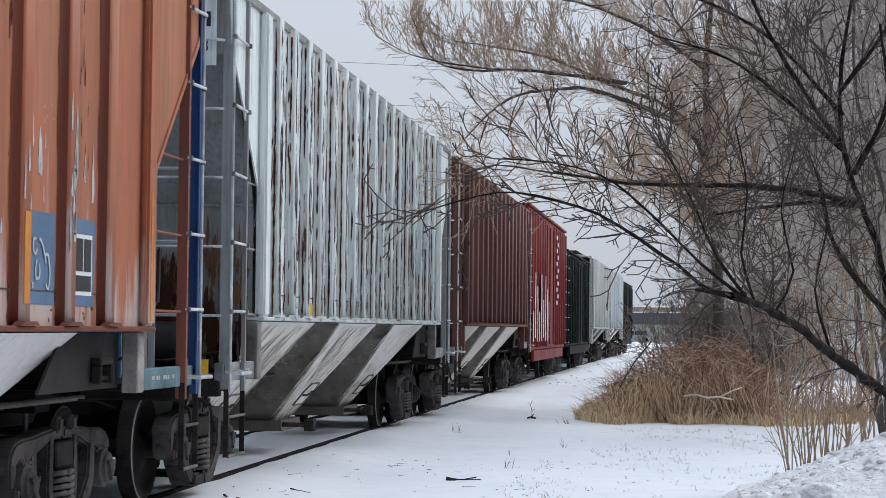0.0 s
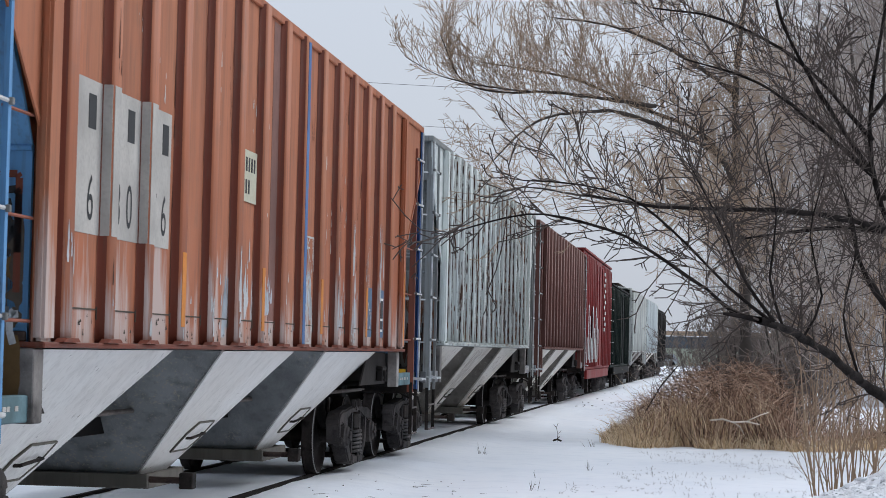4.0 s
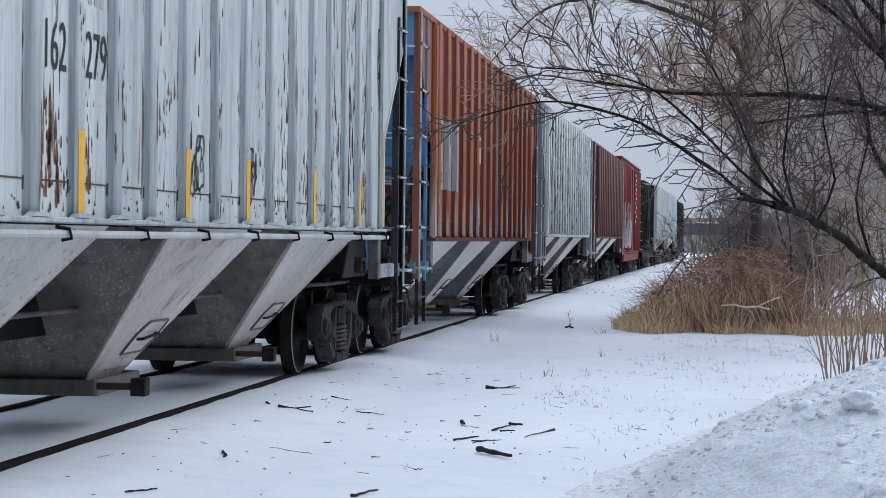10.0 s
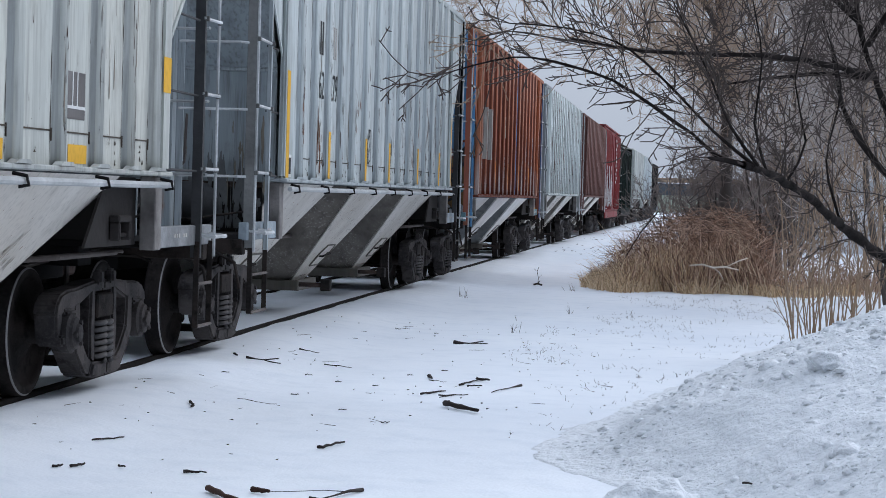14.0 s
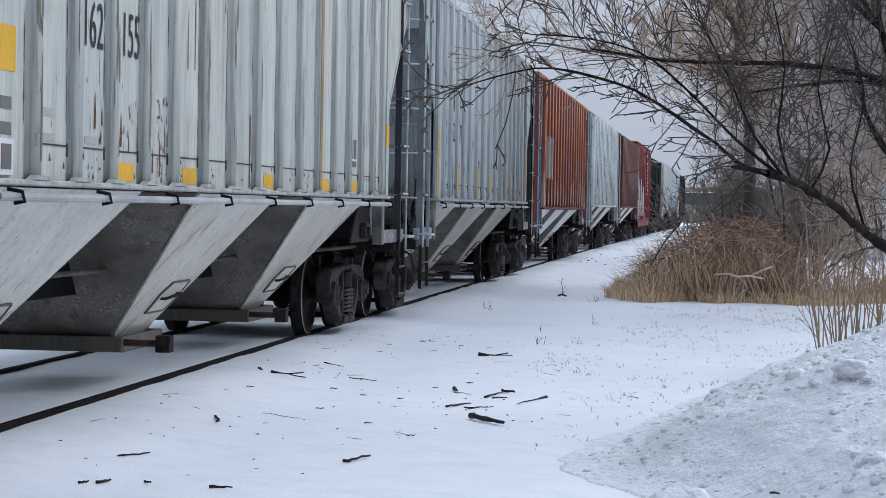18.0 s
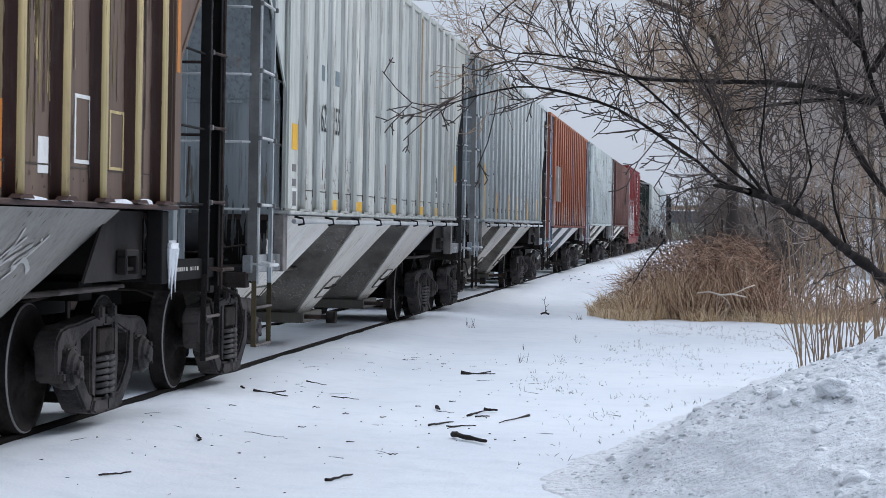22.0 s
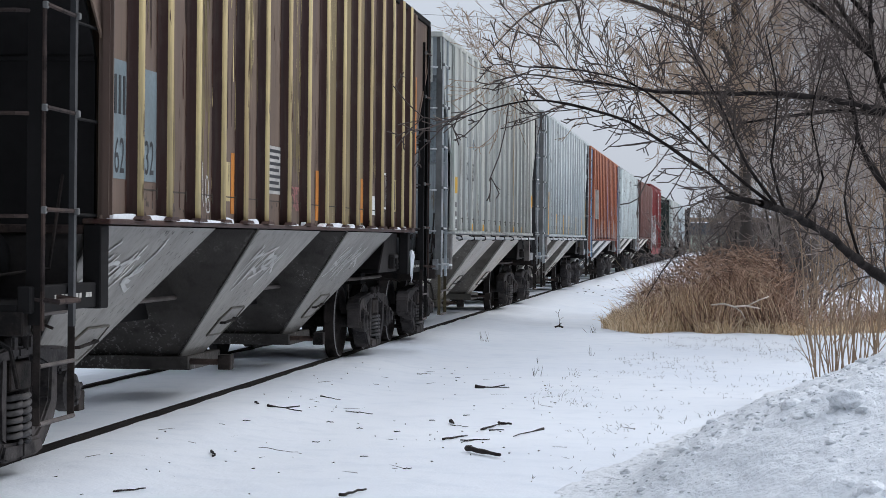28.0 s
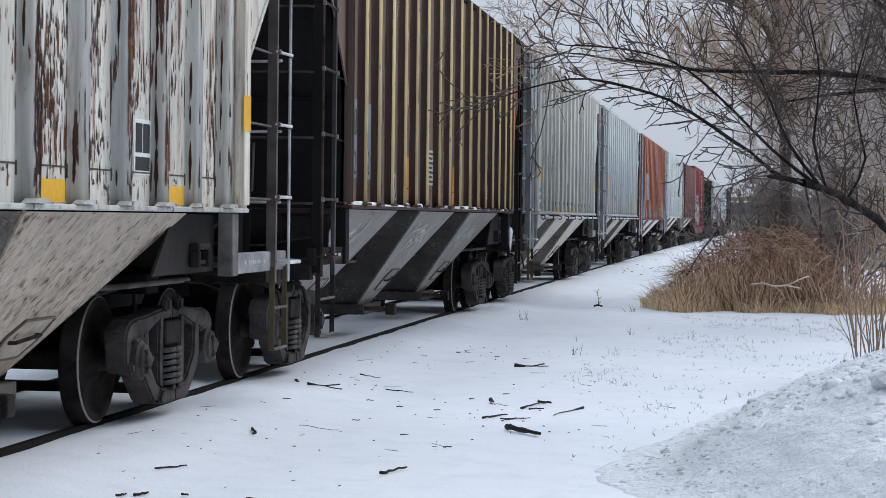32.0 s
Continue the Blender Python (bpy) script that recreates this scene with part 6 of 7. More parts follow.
def grow(rnd, wood, twigs, p, d, length, radius, depth, lift=0.1, rate=5.0, least=0.0024, cut=0.011, wander=0.42):
    """One shoot with its side shoots, down to twigs. rate: side shoots for each metre."""
    steps = max(2, min(9, int(length / 0.14)))
    pts, rad = [p.copy()], [radius]
    q, dd = p.copy(), d.normalized()
    for i in range(steps):
        dd = (dd + Vector((rnd.gauss(0, wander), rnd.gauss(0, wander), rnd.gauss(0, wander) + lift)) * 0.5).normalized()
        q = q + dd * (length / steps)
        pts.append(q.copy())
        rad.append(max(radius * (1 - 0.7 * (i + 1) / steps), least))
    (wood if radius > cut else twigs).bar(pts, rad, 6 if radius > 0.03 else (4 if radius > cut else 3))
    if depth <= 0:
        return
    n = length * rate
    n = int(n) + (1 if rnd.random() < n - int(n) else 0)
    for _ in range(max(n, 2)):
        f = rnd.uniform(0.12, 1.0) * steps
        i = min(int(f), steps - 1)
        q = pts[i].lerp(pts[i + 1], f - i)
        dd = (pts[i + 1] - pts[i]).normalized()
        axis = dd.orthogonal().normalized()
        axis.rotate(Matrix.Rotation(rnd.uniform(0, 6.283), 3, dd))
        a = rnd.uniform(0.4, 1.0)
        nd = dd * math.cos(a) + axis * math.sin(a)
        grow(rnd, wood, twigs, q, nd, length * rnd.uniform(0.3, 0.65) * (1.15 - 0.5 * f / steps), max(rad[i] * 0.55, least), depth - 1, lift, rate * 1.35, least, cut, wander)


def smooth_line(pts, step=0.14):
    """A rounded line through a few points."""
    p = [Vector(q) for q in pts]
    p = [p[0] * 2 - p[1]] + p + [p[-1] * 2 - p[-2]]
    out = []
    for i in range(1, len(p) - 2):
        n = max(2, int((p[i + 1] - p[i]).length / step))
        for k in range(n):
            t = k / n
            out.append(0.5 * ((2 * p[i]) + (p[i + 1] - p[i - 1]) * t + (2 * p[i - 1] - 5 * p[i] + 4 * p[i + 1] - p[i + 2]) * t * t + (3 * p[i] - p[i - 1] - 3 * p[i + 1] + p[i + 2]) * t ** 3))
    out.append(p[-2])
    return out


def guided(rnd, wood, twigs, pts, r0, r1, shoots, length, depth=2, lift=0.12, sides=10, least=0.0024, bare=0.0, shoot_r=0.4, rate=5.0, cap=0.008, wander=0.34):
    """A limb through given points with side shoots. shoots: for each metre; bare: the part at its foot with none."""
    line = smooth_line(pts)
    n = len(line)
    rad = []
    for i, q in enumerate(line):
        rad.append((r0 + (r1 - r0) * i / (n - 1)) * (1 + 0.12 * math.sin(i * 1.3) + rnd.uniform(-0.10, 0.10)))
        if 0 < i < n - 1:
            q += Vector((rnd.gauss(0, 1), rnd.gauss(0, 1), rnd.gauss(0, 1))) * min(0.005, rad[i] * 0.15)
    wood.bar(line, rad, sides)
    for i in range(1, n):
        if i / n < bare:
            continue
        seg = line[i] - line[i - 1]
        m = seg.length * shoots
        m = int(m) + (1 if rnd.random() < m - int(m) else 0)
        dd = seg.normalized()
        for _ in range(m):
            axis = dd.orthogonal().normalized()
            axis.rotate(Matrix.Rotation(rnd.uniform(0, 6.283), 3, dd))
            a = rnd.uniform(0.5, 1.2)
            nd = dd * math.cos(a) + axis * math.sin(a) + Vector((0, 0, lift * 2))
            grow(rnd, wood, twigs, line[i], nd, length * rnd.uniform(0.4, 1.0), max(min(rad[i] * shoot_r, cap), least), depth, lift, rate, least, wander=wander)


def new_tree(name, label, base):
    ob = tagged(new(name), label, "tree", "bare trees beside the track")
    ob.location = base
    return ob


def close_tree(ob, wood, twigs, bark, twig):
    base = Vector(ob.location)
    for w in (wood, twigs):
        w.v = [q - base for q in w.v]
    part("trunk", wood.mesh("trunk", bark), None, ob)
    part("crown", twigs.mesh("crown", twig), None, ob)


def leaning_tree():
    """The near tree: its stem stands behind the bank, one limb leans out low over the snow."""
    rnd = random.Random(21)
    ob = new_tree("leaning_tree", "dark bare tree with a long limb leaning over snow", (2.45, 18.5, 0.1))
    w, t = Twigs(), Twigs()
    guided(rnd, w, t, [(2.45, 18.5, 0.1), (2.3, 18.5, 0.8), (2.05, 18.4, 1.4), (1.82, 18.3, 1.9), (1.72, 18.2, 2.3), (1.56, 18.0, 2.66), (1.42, 18.0, 3.1), (1.38, 17.9, 3.7), (1.5, 17.8, 4.6)], 0.042, 0.012, 6, 1.2, 2, bare=0.35, least=0.0040, cap=0.0085, wander=0.38)
    guided(rnd, w, t, [(2.02, 18.4, 1.45), (1.65, 18.2, 1.88), (1.45, 18.0, 2.1), (1.3, 18.0, 2.4), (1.2, 18.0, 2.9)], 0.036, 0.014, 7, 0.9, 2, least=0.0040, cap=0.0085, wander=0.38)
    # the leaning limb and the arch that springs from its elbow
    guided(rnd, w, t, [(2.45, 18.5, 0.15), (2.35, 18.4, 0.5), (2.0, 17.8, 0.85), (1.47, 16.5, 1.18), (1.13, 15.5, 1.39), (0.83, 14.5, 1.58), (0.53, 13.5, 1.72), (0.34, 13.0, 1.765)], 0.052, 0.023, 4.5, 0.6, 2, bare=0.3, least=0.0040, cap=0.0085, wander=0.38)
    guided(rnd, w, t, [(0.40, 13.1, 1.755), (0.24, 12.95, 1.785), (0.12, 12.9, 1.80)], 0.022, 0.009, 3, 0.3, 1, least=0.004)
    guided(rnd, w, t, [(0.40, 13.1, 1.75), (0.18, 13.0, 1.81), (0.02, 13.0, 1.95), (-0.22, 12.8, 2.1), (-0.47, 12.6, 2.25), (-0.83, 12.4, 2.35), (-1.06, 12.3, 2.36), (-1.29, 12.2, 2.3), (-1.52, 12.1, 2.22)], 0.015, 0.003, 12, 0.5, 2, 0.02, least=0.0040, cap=0.009, wander=0.38)
    guided(rnd, w, t, [(0.42, 13.1, 1.76), (0.15, 13.0, 1.97), (-0.1, 13.0, 2.22), (-0.3, 13.0, 2.4), (-0.48, 13.0, 2.52), (-0.8, 13.0, 2.6), (-1.15, 13.0, 2.62)], 0.011, 0.004, 13, 0.65, 2, 0.1, least=0.0040, cap=0.009, wander=0.38)
    guided(rnd, w, t, [(0.44, 13.1, 1.76), (0.26, 13.1, 2.0), (0.13, 13.2, 2.3), (0.02, 13.3, 2.53), (-0.15, 13.4, 2.85)], 0.010, 0.004, 13, 0.85, 2, 0.15, least=0.0040, cap=0.009, wander=0.38)
    guided(rnd, w, t, [(1.56, 18.0, 2.64), (1.09, 17.2, 2.68), (0.6, 16.5, 2.69), (0.11, 16.0, 2.66), (-0.36, 15.5, 2.64), (-0.9, 15.2, 2.7)], 0.030, 0.008, 10, 1.0, 2, 0.1, least=0.0040, cap=0.0085, wander=0.38)
    guided(rnd, w, t, [(1.56, 18.0, 2.62), (1.11, 17.5, 2.62), (0.63, 17.0, 2.54), (0.26, 16.6, 2.46)], 0.022, 0.007, 8, 0.9, 2, 0.05, least=0.0040, cap=0.0085, wander=0.38)
    guided(rnd, w, t, [(1.42, 18.0, 3.1), (0.9, 17.6, 3.5), (0.4, 17.2, 3.8), (-0.2, 16.9, 3.95)], 0.022, 0.007, 10, 1.15, 2, 0.15, least=0.0040, cap=0.0085, wander=0.38)
    guided(rnd, w, t, [(1.5, 17.9, 2.9), (1.7, 17.2, 3.4), (1.6, 16.7, 4.0)], 0.028, 0.01, 9, 1.0, 2, 0.2)
    # the crown above
    guided(rnd, w, t, [(1.42, 18.0, 3.1), (0.95, 17.9, 3.8), (0.62, 17.8, 4.4), (0.5, 17.8, 5.1)], 0.022, 0.010, 9, 1.1, 2, 0.15, least=0.0040, cap=0.0085, wander=0.38)
    guided(rnd, w, t, [(1.38, 17.9, 3.6), (1.8, 17.5, 4.2), (2.1, 17.2, 5.0)], 0.022, 0.010, 9, 1.1, 2, 0.15, least=0.0040, cap=0.0085, wander=0.38)
    guided(rnd, w, t, [(1.4, 17.9, 3.4), (0.8, 18.2, 4.1), (0.1, 18.3, 4.5), (-0.5, 18.3, 4.6)], 0.020, 0.008, 9, 1.1, 2, 0.15, least=0.0040, cap=0.0085, wander=0.38)
    # upright shoots from the limb and the elbow
    guided(rnd, w, t, [(0.50, 13.4, 1.74), (0.42, 13.5, 2.05), (0.46, 13.6, 2.45), (0.38, 13.7, 2.9)], 0.009, 0.004, 9, 0.7, 2, 0.15, least=0.0040, cap=0.0085, wander=0.38)
    guided(rnd, w, t, [(0.66, 13.9, 1.68), (0.78, 14.0, 1.95), (0.70, 14.1, 2.35), (0.80, 14.2, 2.8)], 0.009, 0.004, 9, 0.7, 2, 0.15, least=0.0040, cap=0.0085, wander=0.38)
    guided(rnd, w, t, [(1.13, 15.5, 1.42), (1.02, 15.5, 1.85), (1.10, 15.4, 2.4), (0.95, 15.4, 2.9)], 0.010, 0.005, 9, 0.8, 2, 0.15, least=0.0040, cap=0.0085, wander=0.38)
    close_tree(ob, w, t, BARK, TWIG_DARK)


def golden_tree():
    """Behind it, with long boughs to the left whose young twigs are golden."""
    rnd = random.Random(33)
    ob = new_tree("bare_tree", "bare tree with long boughs and golden young twigs", (1.07, 43.34, -1.46))
    w, t = Twigs(), Twigs()
    guided(rnd, w, t, [(1.07, 43.34, -1.46), (0.86, 43.17, 0.95), (0.77, 43.00, 3.36), (0.60, 42.31, 5.08), (0.52, 41.97, 6.80), (0.69, 41.80, 8.86)], 0.175, 0.041, 12, 2.58, 2, 0.2, bare=0.3, least=0.0048, rate=3.4)
    guided(rnd, w, t, [(0.69, 42.66, 4.39), (0.17, 41.28, 5.47), (-1.50, 39.56, 6.06), (-2.30, 38.87, 6.04), (-3.01, 38.36, 5.87), (-3.49, 37.84, 5.49), (-4.13, 37.50, 4.73)], 0.070, 0.010, 18, 1.5, 2, 0.12, least=0.0048, rate=3.4, shoot_r=0.35)
    guided(rnd, w, t, [(0.60, 42.31, 5.08), (-0.19, 41.28, 5.92), (-1.53, 40.42, 6.38), (-2.46, 39.56, 6.71), (-3.37, 38.70, 6.81), (-4.21, 37.84, 6.83)], 0.056, 0.009, 18, 1.63, 2, 0.3, least=0.0048, rate=3.4, shoot_r=0.35)
    guided(rnd, w, t, [(-1.03, 39.90, 6.28), (-2.84, 38.70, 6.38), (-3.82, 37.84, 6.28), (-4.52, 37.50, 6.45), (-4.90, 37.15, 7.23)], 0.044, 0.007, 22.4, 1.20, 2, 0.35, least=0.0048, rate=3.4, shoot_r=0.35)
    guided(rnd, w, t, [(-3.27, 38.18, 6.33), (-4.13, 37.50, 6.35), (-4.90, 37.15, 6.49), (-5.50, 36.98, 6.80)], 0.020, 0.006, 22.4, 1.03, 2, 0.3, least=0.0048, rate=3.4)
    guided(rnd, w, t, [(0.52, 41.97, 6.80), (-0.69, 40.94, 7.48), (-1.89, 39.90, 7.83), (-3.10, 39.22, 7.91)], 0.051, 0.010, 16.8, 1.89, 2, 0.3, least=0.0048, rate=3.4)
    guided(rnd, w, t, [(0.77, 43.00, 3.36), (0.24, 37.84, 4.04), (-1.15, 32.34, 3.87), (-1.93, 30.96, 3.87), (-2.68, 30.10, 3.91), (-3.22, 29.58, 3.70)], 0.066, 0.008, 14, 1.3, 2, 0.12, least=0.005, rate=3.4, shoot_r=0.4)
    guided(rnd, w, t, [(0.77, 43.00, 3.36), (1.55, 43.86, 5.08), (1.89, 44.72, 7.14)], 0.088, 0.021, 15, 2.24, 2, 0.2, least=0.0048, rate=3.4)
    guided(rnd, w, t, [(0.69, 43.00, 3.87), (-0.34, 43.86, 4.56), (-1.38, 44.72, 5.08)], 0.051, 0.014, 15, 1.89, 2, 0.2, least=0.0048, rate=3.4)
    close_tree(ob, w, t, BARK_GREY, GOLD)


def bushy_tree(seed, height, radius, twig, label, spread=0.6, least=0.0056, rate=3.6):
    """An upright many-stemmed tree at the origin, for the thicket."""
    rnd = random.Random(seed)
    ob = new_tree("bare_tree", label, (0, 0, 0))
    w, t = Twigs(), Twigs()
    stems = rnd.randint(2, 3)
    for s in range(stems):
        a = 6.283 * s / stems + rnd.uniform(0, 1)
        lean = spread * rnd.uniform(0.5, 1.0)
        pts = [(0.1 * math.cos(a), 0.1 * math.sin(a), -0.2)]
        for k in range(1, 6):
            h = height * k / 5
            pts.append((math.cos(a) * lean * h * 0.35 + rnd.gauss(0, 0.12), math.sin(a) * lean * h * 0.35 + rnd.gauss(0, 0.12), h))
        guided(rnd, w, t, pts, radius, radius * 0.15, 6.5, height * 0.30, 2, 0.04, bare=0.22, least=least, shoot_r=0.4, rate=rate, wander=0.36)
    close_tree(ob, w, t, BARK_GREY, twig)
    return ob


def thicket():
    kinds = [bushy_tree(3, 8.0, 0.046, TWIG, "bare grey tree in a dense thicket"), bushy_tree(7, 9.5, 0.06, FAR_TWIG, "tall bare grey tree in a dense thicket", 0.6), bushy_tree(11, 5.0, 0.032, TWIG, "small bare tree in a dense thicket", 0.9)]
    rnd = random.Random(99)
    spots = [(2.95, 27.5, 0), (3.1, 31, 2), (3.4, 33.5, 1), (1.6, 41, 2), (4.2, 38, 1), (2.0, 46, 0), (5.4, 46, 1), (3.0, 58, 0), (7.4, 58, 0), (5.0, 72, 1), (8.2, 70, 1), (11, 66, 0), (1.2, 95, 0), (8.0, 88, 1), (13, 84, 0)]
    first = [True] * 3
    for x, y, k in spots:
        m = Matrix.Translation((x, y, ground_height(x, y))) @ Matrix.Rotation(rnd.uniform(0, 6.28), 4, "Z")
        if first[k]:
            kinds[k].matrix_basis, first[k] = m, False
        else:
            copy_thing(kinds[k], m)


def far_bushes():
    """Low dense dark bushes that stand behind the brush and hide the far road."""
    rnd = random.Random(61)
    w, t = Twigs(), Twigs()
    for _ in range(15):
        a = rnd.uniform(0, 6.283)
        d = Vector((math.cos(a) * rnd.uniform(0.1, 0.7), math.sin(a) * rnd.uniform(0.1, 0.7), 1))
        grow(rnd, w, t, Vector((math.cos(a) * 0.25, math.sin(a) * 0.25, -0.05)), d, rnd.uniform(1.5, 3.0), rnd.uniform(0.015, 0.03), 3, 0.1, 3.0, 0.007, 0.011, 0.36)
    first = tagged(new("dead_bush"), "dense dark bare bush behind the brush", "bush", "bushes behind the brush")
    part("stems", w.mesh("stems", BARK_GREY), None, first)
    part("crown", t.mesh("crown", TWIG_BUSH), None, first)
    for k, (x, y) in enumerate(((0.55, 46), (1.5, 44.5), (2.3, 47), (1.0, 52), (2.6, 55), (0.1, 58))):
        m = Matrix.Translation((x, y, ground_height(x, y))) @ Matrix.Rotation(rnd.uniform(0, 6.28), 4, "Z")
        if k == 0:
            first.matrix_basis = m
        else:
            copy_thing(first, m)


leaning_tree()
golden_tree()
thicket()
far_bushes()

# ---- brush, reeds and weeds ----


def blades(name, label, category, material, rows, kind="stuff"):
    """Thin blades: rows of (foot, direction, length, width, bend)."""
    v, f = [], []
    for p, d, ln, wd, bend in rows:
        k = len(v)
        p, d = Vector(p), Vector(d).normalized()
        side = d.cross(Vector((0.3, 1, 0.1))).normalized() * wd
        mid = p + d * ln * 0.55
        tip = p + d * ln + Vector(bend) * ln
        v += [p - side, p + side, mid + side * 0.8, mid - side * 0.8, tip]
        f += [(k, k + 1, k + 2, k + 3), (k + 3, k + 2, k + 4)]
    me = bpy.data.meshes.new(name)
    me.from_pydata(v, [], f)
    me.materials.append(material)
    return tagged(new(name, me), label, category, kind=kind)


def island(name, a, b, c, rough=0.9):
    """A dry-plant surface whose tone changes from blade to blade."""
    m, n, l, p = nodes_of(name)
    g = n.new("ShaderNodeNewGeometry")
    r = n.new("ShaderNodeValToRGB")
    r.color_ramp.elements[0].color, r.color_ramp.elements[1].color = (*a, 1), (*c, 1)
    e = r.color_ramp.elements.new(0.5)
    e.color = (*b, 1)
    l.new(g.outputs["Random Per Island"], r.inputs[0])
    l.new(r.outputs[0], p.inputs["Base Color"])
    p.inputs["Roughness"].default_value = rough
    return m


TAN_GRASS = island("dry_tan_grass", (0.305, 0.192, 0.102), (0.746, 0.554, 0.339), (0.904, 0.757, 0.542))
BRAMBLE = island("red_brown_bramble", (0.0396, 0.0226, 0.0169), (0.339, 0.203, 0.138), (0.701, 0.508, 0.373))
REED = island("dry_brown_stalk", (0.16, 0.105, 0.07), (0.32, 0.225, 0.15), (0.46, 0.34, 0.23))
DARK_WEED = island("dark_dead_weed", (0.02, 0.015, 0.012), (0.06, 0.045, 0.03), (0.12, 0.09, 0.06))


def brush_top(x):
    """Height of the brush over the ground, along its front."""
    return float(np.interp(x, (-1.9, -1.7, -1.2, -0.65, 0.0, 1.0, 2.0, 2.9, 5), (0.16, 0.42, 0.72, 1.1, 1.45, 1.55, 0.95, 0.6, 0.6)))


def brush_front(x):
    return 37.0 + 0.4 * math.sin(x * 2.1) + 0.9 * noise.noise((x * 1.1, 0, 31)) + 0.5 * noise.noise((x * 3.5, 2, 31)) + max(0, x - 1.5) * 0.7 + 1.3 * max(0.0, -1.2 - x)


def brush():
    rnd = random.Random(5)
    tan, red = [], []
    for _ in range(12500):
        x = rnd.uniform(-1.85, 5.0)
        if x > 1.5 and rnd.random() < 0.85:
            continue
        y = brush_front(x) + rnd.random() ** 1.4 * 4.5
        clump = 0.75 + 0.55 * noise.noise((x * 1.7, y * 1.7, 2)) + 0.4 * noise.noise((x * 4.5, y * 4.5, 6))
        h = brush_top(x) * rnd.uniform(0.4, 1.2) * max(0.25, clump)
        if rnd.random() < 0.07:
            h *= rnd.uniform(1.2, 1.6)
        z = ground_height(x, y)
        left = max(0.0, min(1.0, (0.9 - x) / 2.4))
        lean = (rnd.gauss(-0.1, 0.3), rnd.gauss(-0.1, 0.2), 1)
        bend = (rnd.gauss(0, 0.25), rnd.gauss(0, 0.2), -0.12)
        if rnd.random() < 0.14 + 0.74 * left - 0.2 * (y > 39):
            tan.append(((x, y, z), lean, h * 0.9, 0.006, bend))
        else:
            red.append(((x, y, z), lean, h, 0.006, bend))
    for _ in range(8500):  # criss-cross stems in the body of the brush
        x = rnd.uniform(-1.3, 5.0)
        if x > 1.5 and rnd.random() < 0.9:
            continue
        y = brush_front(x) + 0.4 + rnd.random() * 4
        z = ground_height(x, y) + rnd.random() * brush_top(x) * 0.95
        red.append(((x, y, z), (rnd.gauss(0, 1), rnd.gauss(0, 0.5), rnd.gauss(0.35, 0.5)), rnd.uniform(0.15, 0.55), 0.005, (rnd.gauss(0, 0.3), 0, -0.2)))
    for _ in range(2300):  # pale fringe of grass at the foot, in tufts
        x = rnd.uniform(-1.9, 3.2)
        y = brush_front(x) - 0.35 + rnd.random() * 0.8
        if noise.noise((x * 3.0, y * 1.5, 44)) < rnd.uniform(-0.45, 0.25):
            continue
        tan.append(((x, y, ground_height(x, y)), (rnd.gauss(-0.1, 0.4), rnd.gauss(-0.3, 0.3), 1), rnd.uniform(0.08, 0.42), 0.006, (rnd.gauss(0, 0.3), rnd.gauss(0, 0.2), -0.2)))
    blades("dry_grass", "tall tan dead grass at the edge of the brush", "grass", TAN_GRASS, tan)
    blades("dead_brush", "dense red-brown dead brush and brambles", "brush", BRAMBLE, red)
    bm = bmesh.new()
    tube_in(bm, [(0.10, 36.4, 0.36), (0.32, 36.2, 0.39), (0.50, 36.2, 0.34), (0.72, 36.2, 0.36), (0.95, 36.3, 0.31)], 0.02, 6, [0.010, 0.016, 0.018, 0.015, 0.010])
    tube_in(bm, [(0.72, 36.2, 0.36), (0.95, 36.3, 0.47), (1.10, 36.4, 0.52)], 0.011, 5)
    tube_in(bm, [(0.50, 36.2, 0.34), (0.62, 36.2, 0.26), (0.68, 36.2, 0.15)], 0.008, 5)
    tagged(new("fallen_branch", mesh_of("fallen_branch", bm, plain("bleached_wood", (0.62, 0.55, 0.47), 0.9), True)), "bleached broken branch caught in dead brush", "branch")
    bm = bmesh.new()
    tube_in(bm, [(-1.25, 37.0, 0.1), (-0.8, 37.6, 0.9), (-0.5, 37.9, 1.28)], 0.012, 5)
    tagged(new("dead_stalk", mesh_of("dead_stalk", bm, BARK)), "dark leaning dead stalk in the brush", "branch")


brush()


def saplings():
    rnd = random.Random(14)
    for _ in range(44):
        w, t = Twigs(), Twigs()
        u = rnd.random() ** 0.8
        x, y = 1.05 + 0.95 * u + rnd.gauss(0, 0.05), 21.0 + rnd.uniform(-0.35, 1.4)
        z = max(ground_height(x, y), GROUND_Z + bank_height(x, y)) - 0.05
        h = rnd.uniform(0.8, 2.1) * (1 if rnd.random() < 0.85 else 1.35)
        d = Vector((rnd.gauss(-0.02 + 0.1 * (u - 0.5), 0.10), rnd.gauss(0, 0.1), 1))
        grow(rnd, w, t, Vector((0, 0, 0)), d, h, rnd.uniform(0.008, 0.016), 1 if rnd.random() < 0.6 else 2, 0.12, 2.6, 0.003, 0.006, 0.10)
        base = len(w.v)
        w.f += [tuple(i + base for i in f) for f in t.f]
        w.v += t.v
        ob = new("sapling", w.mesh("sapling", REED))
        ob.location = (x, y, z)
        tagged(ob, "thin bare brown sapling at the bank's end", "sapling", "clump of saplings")


saplings()


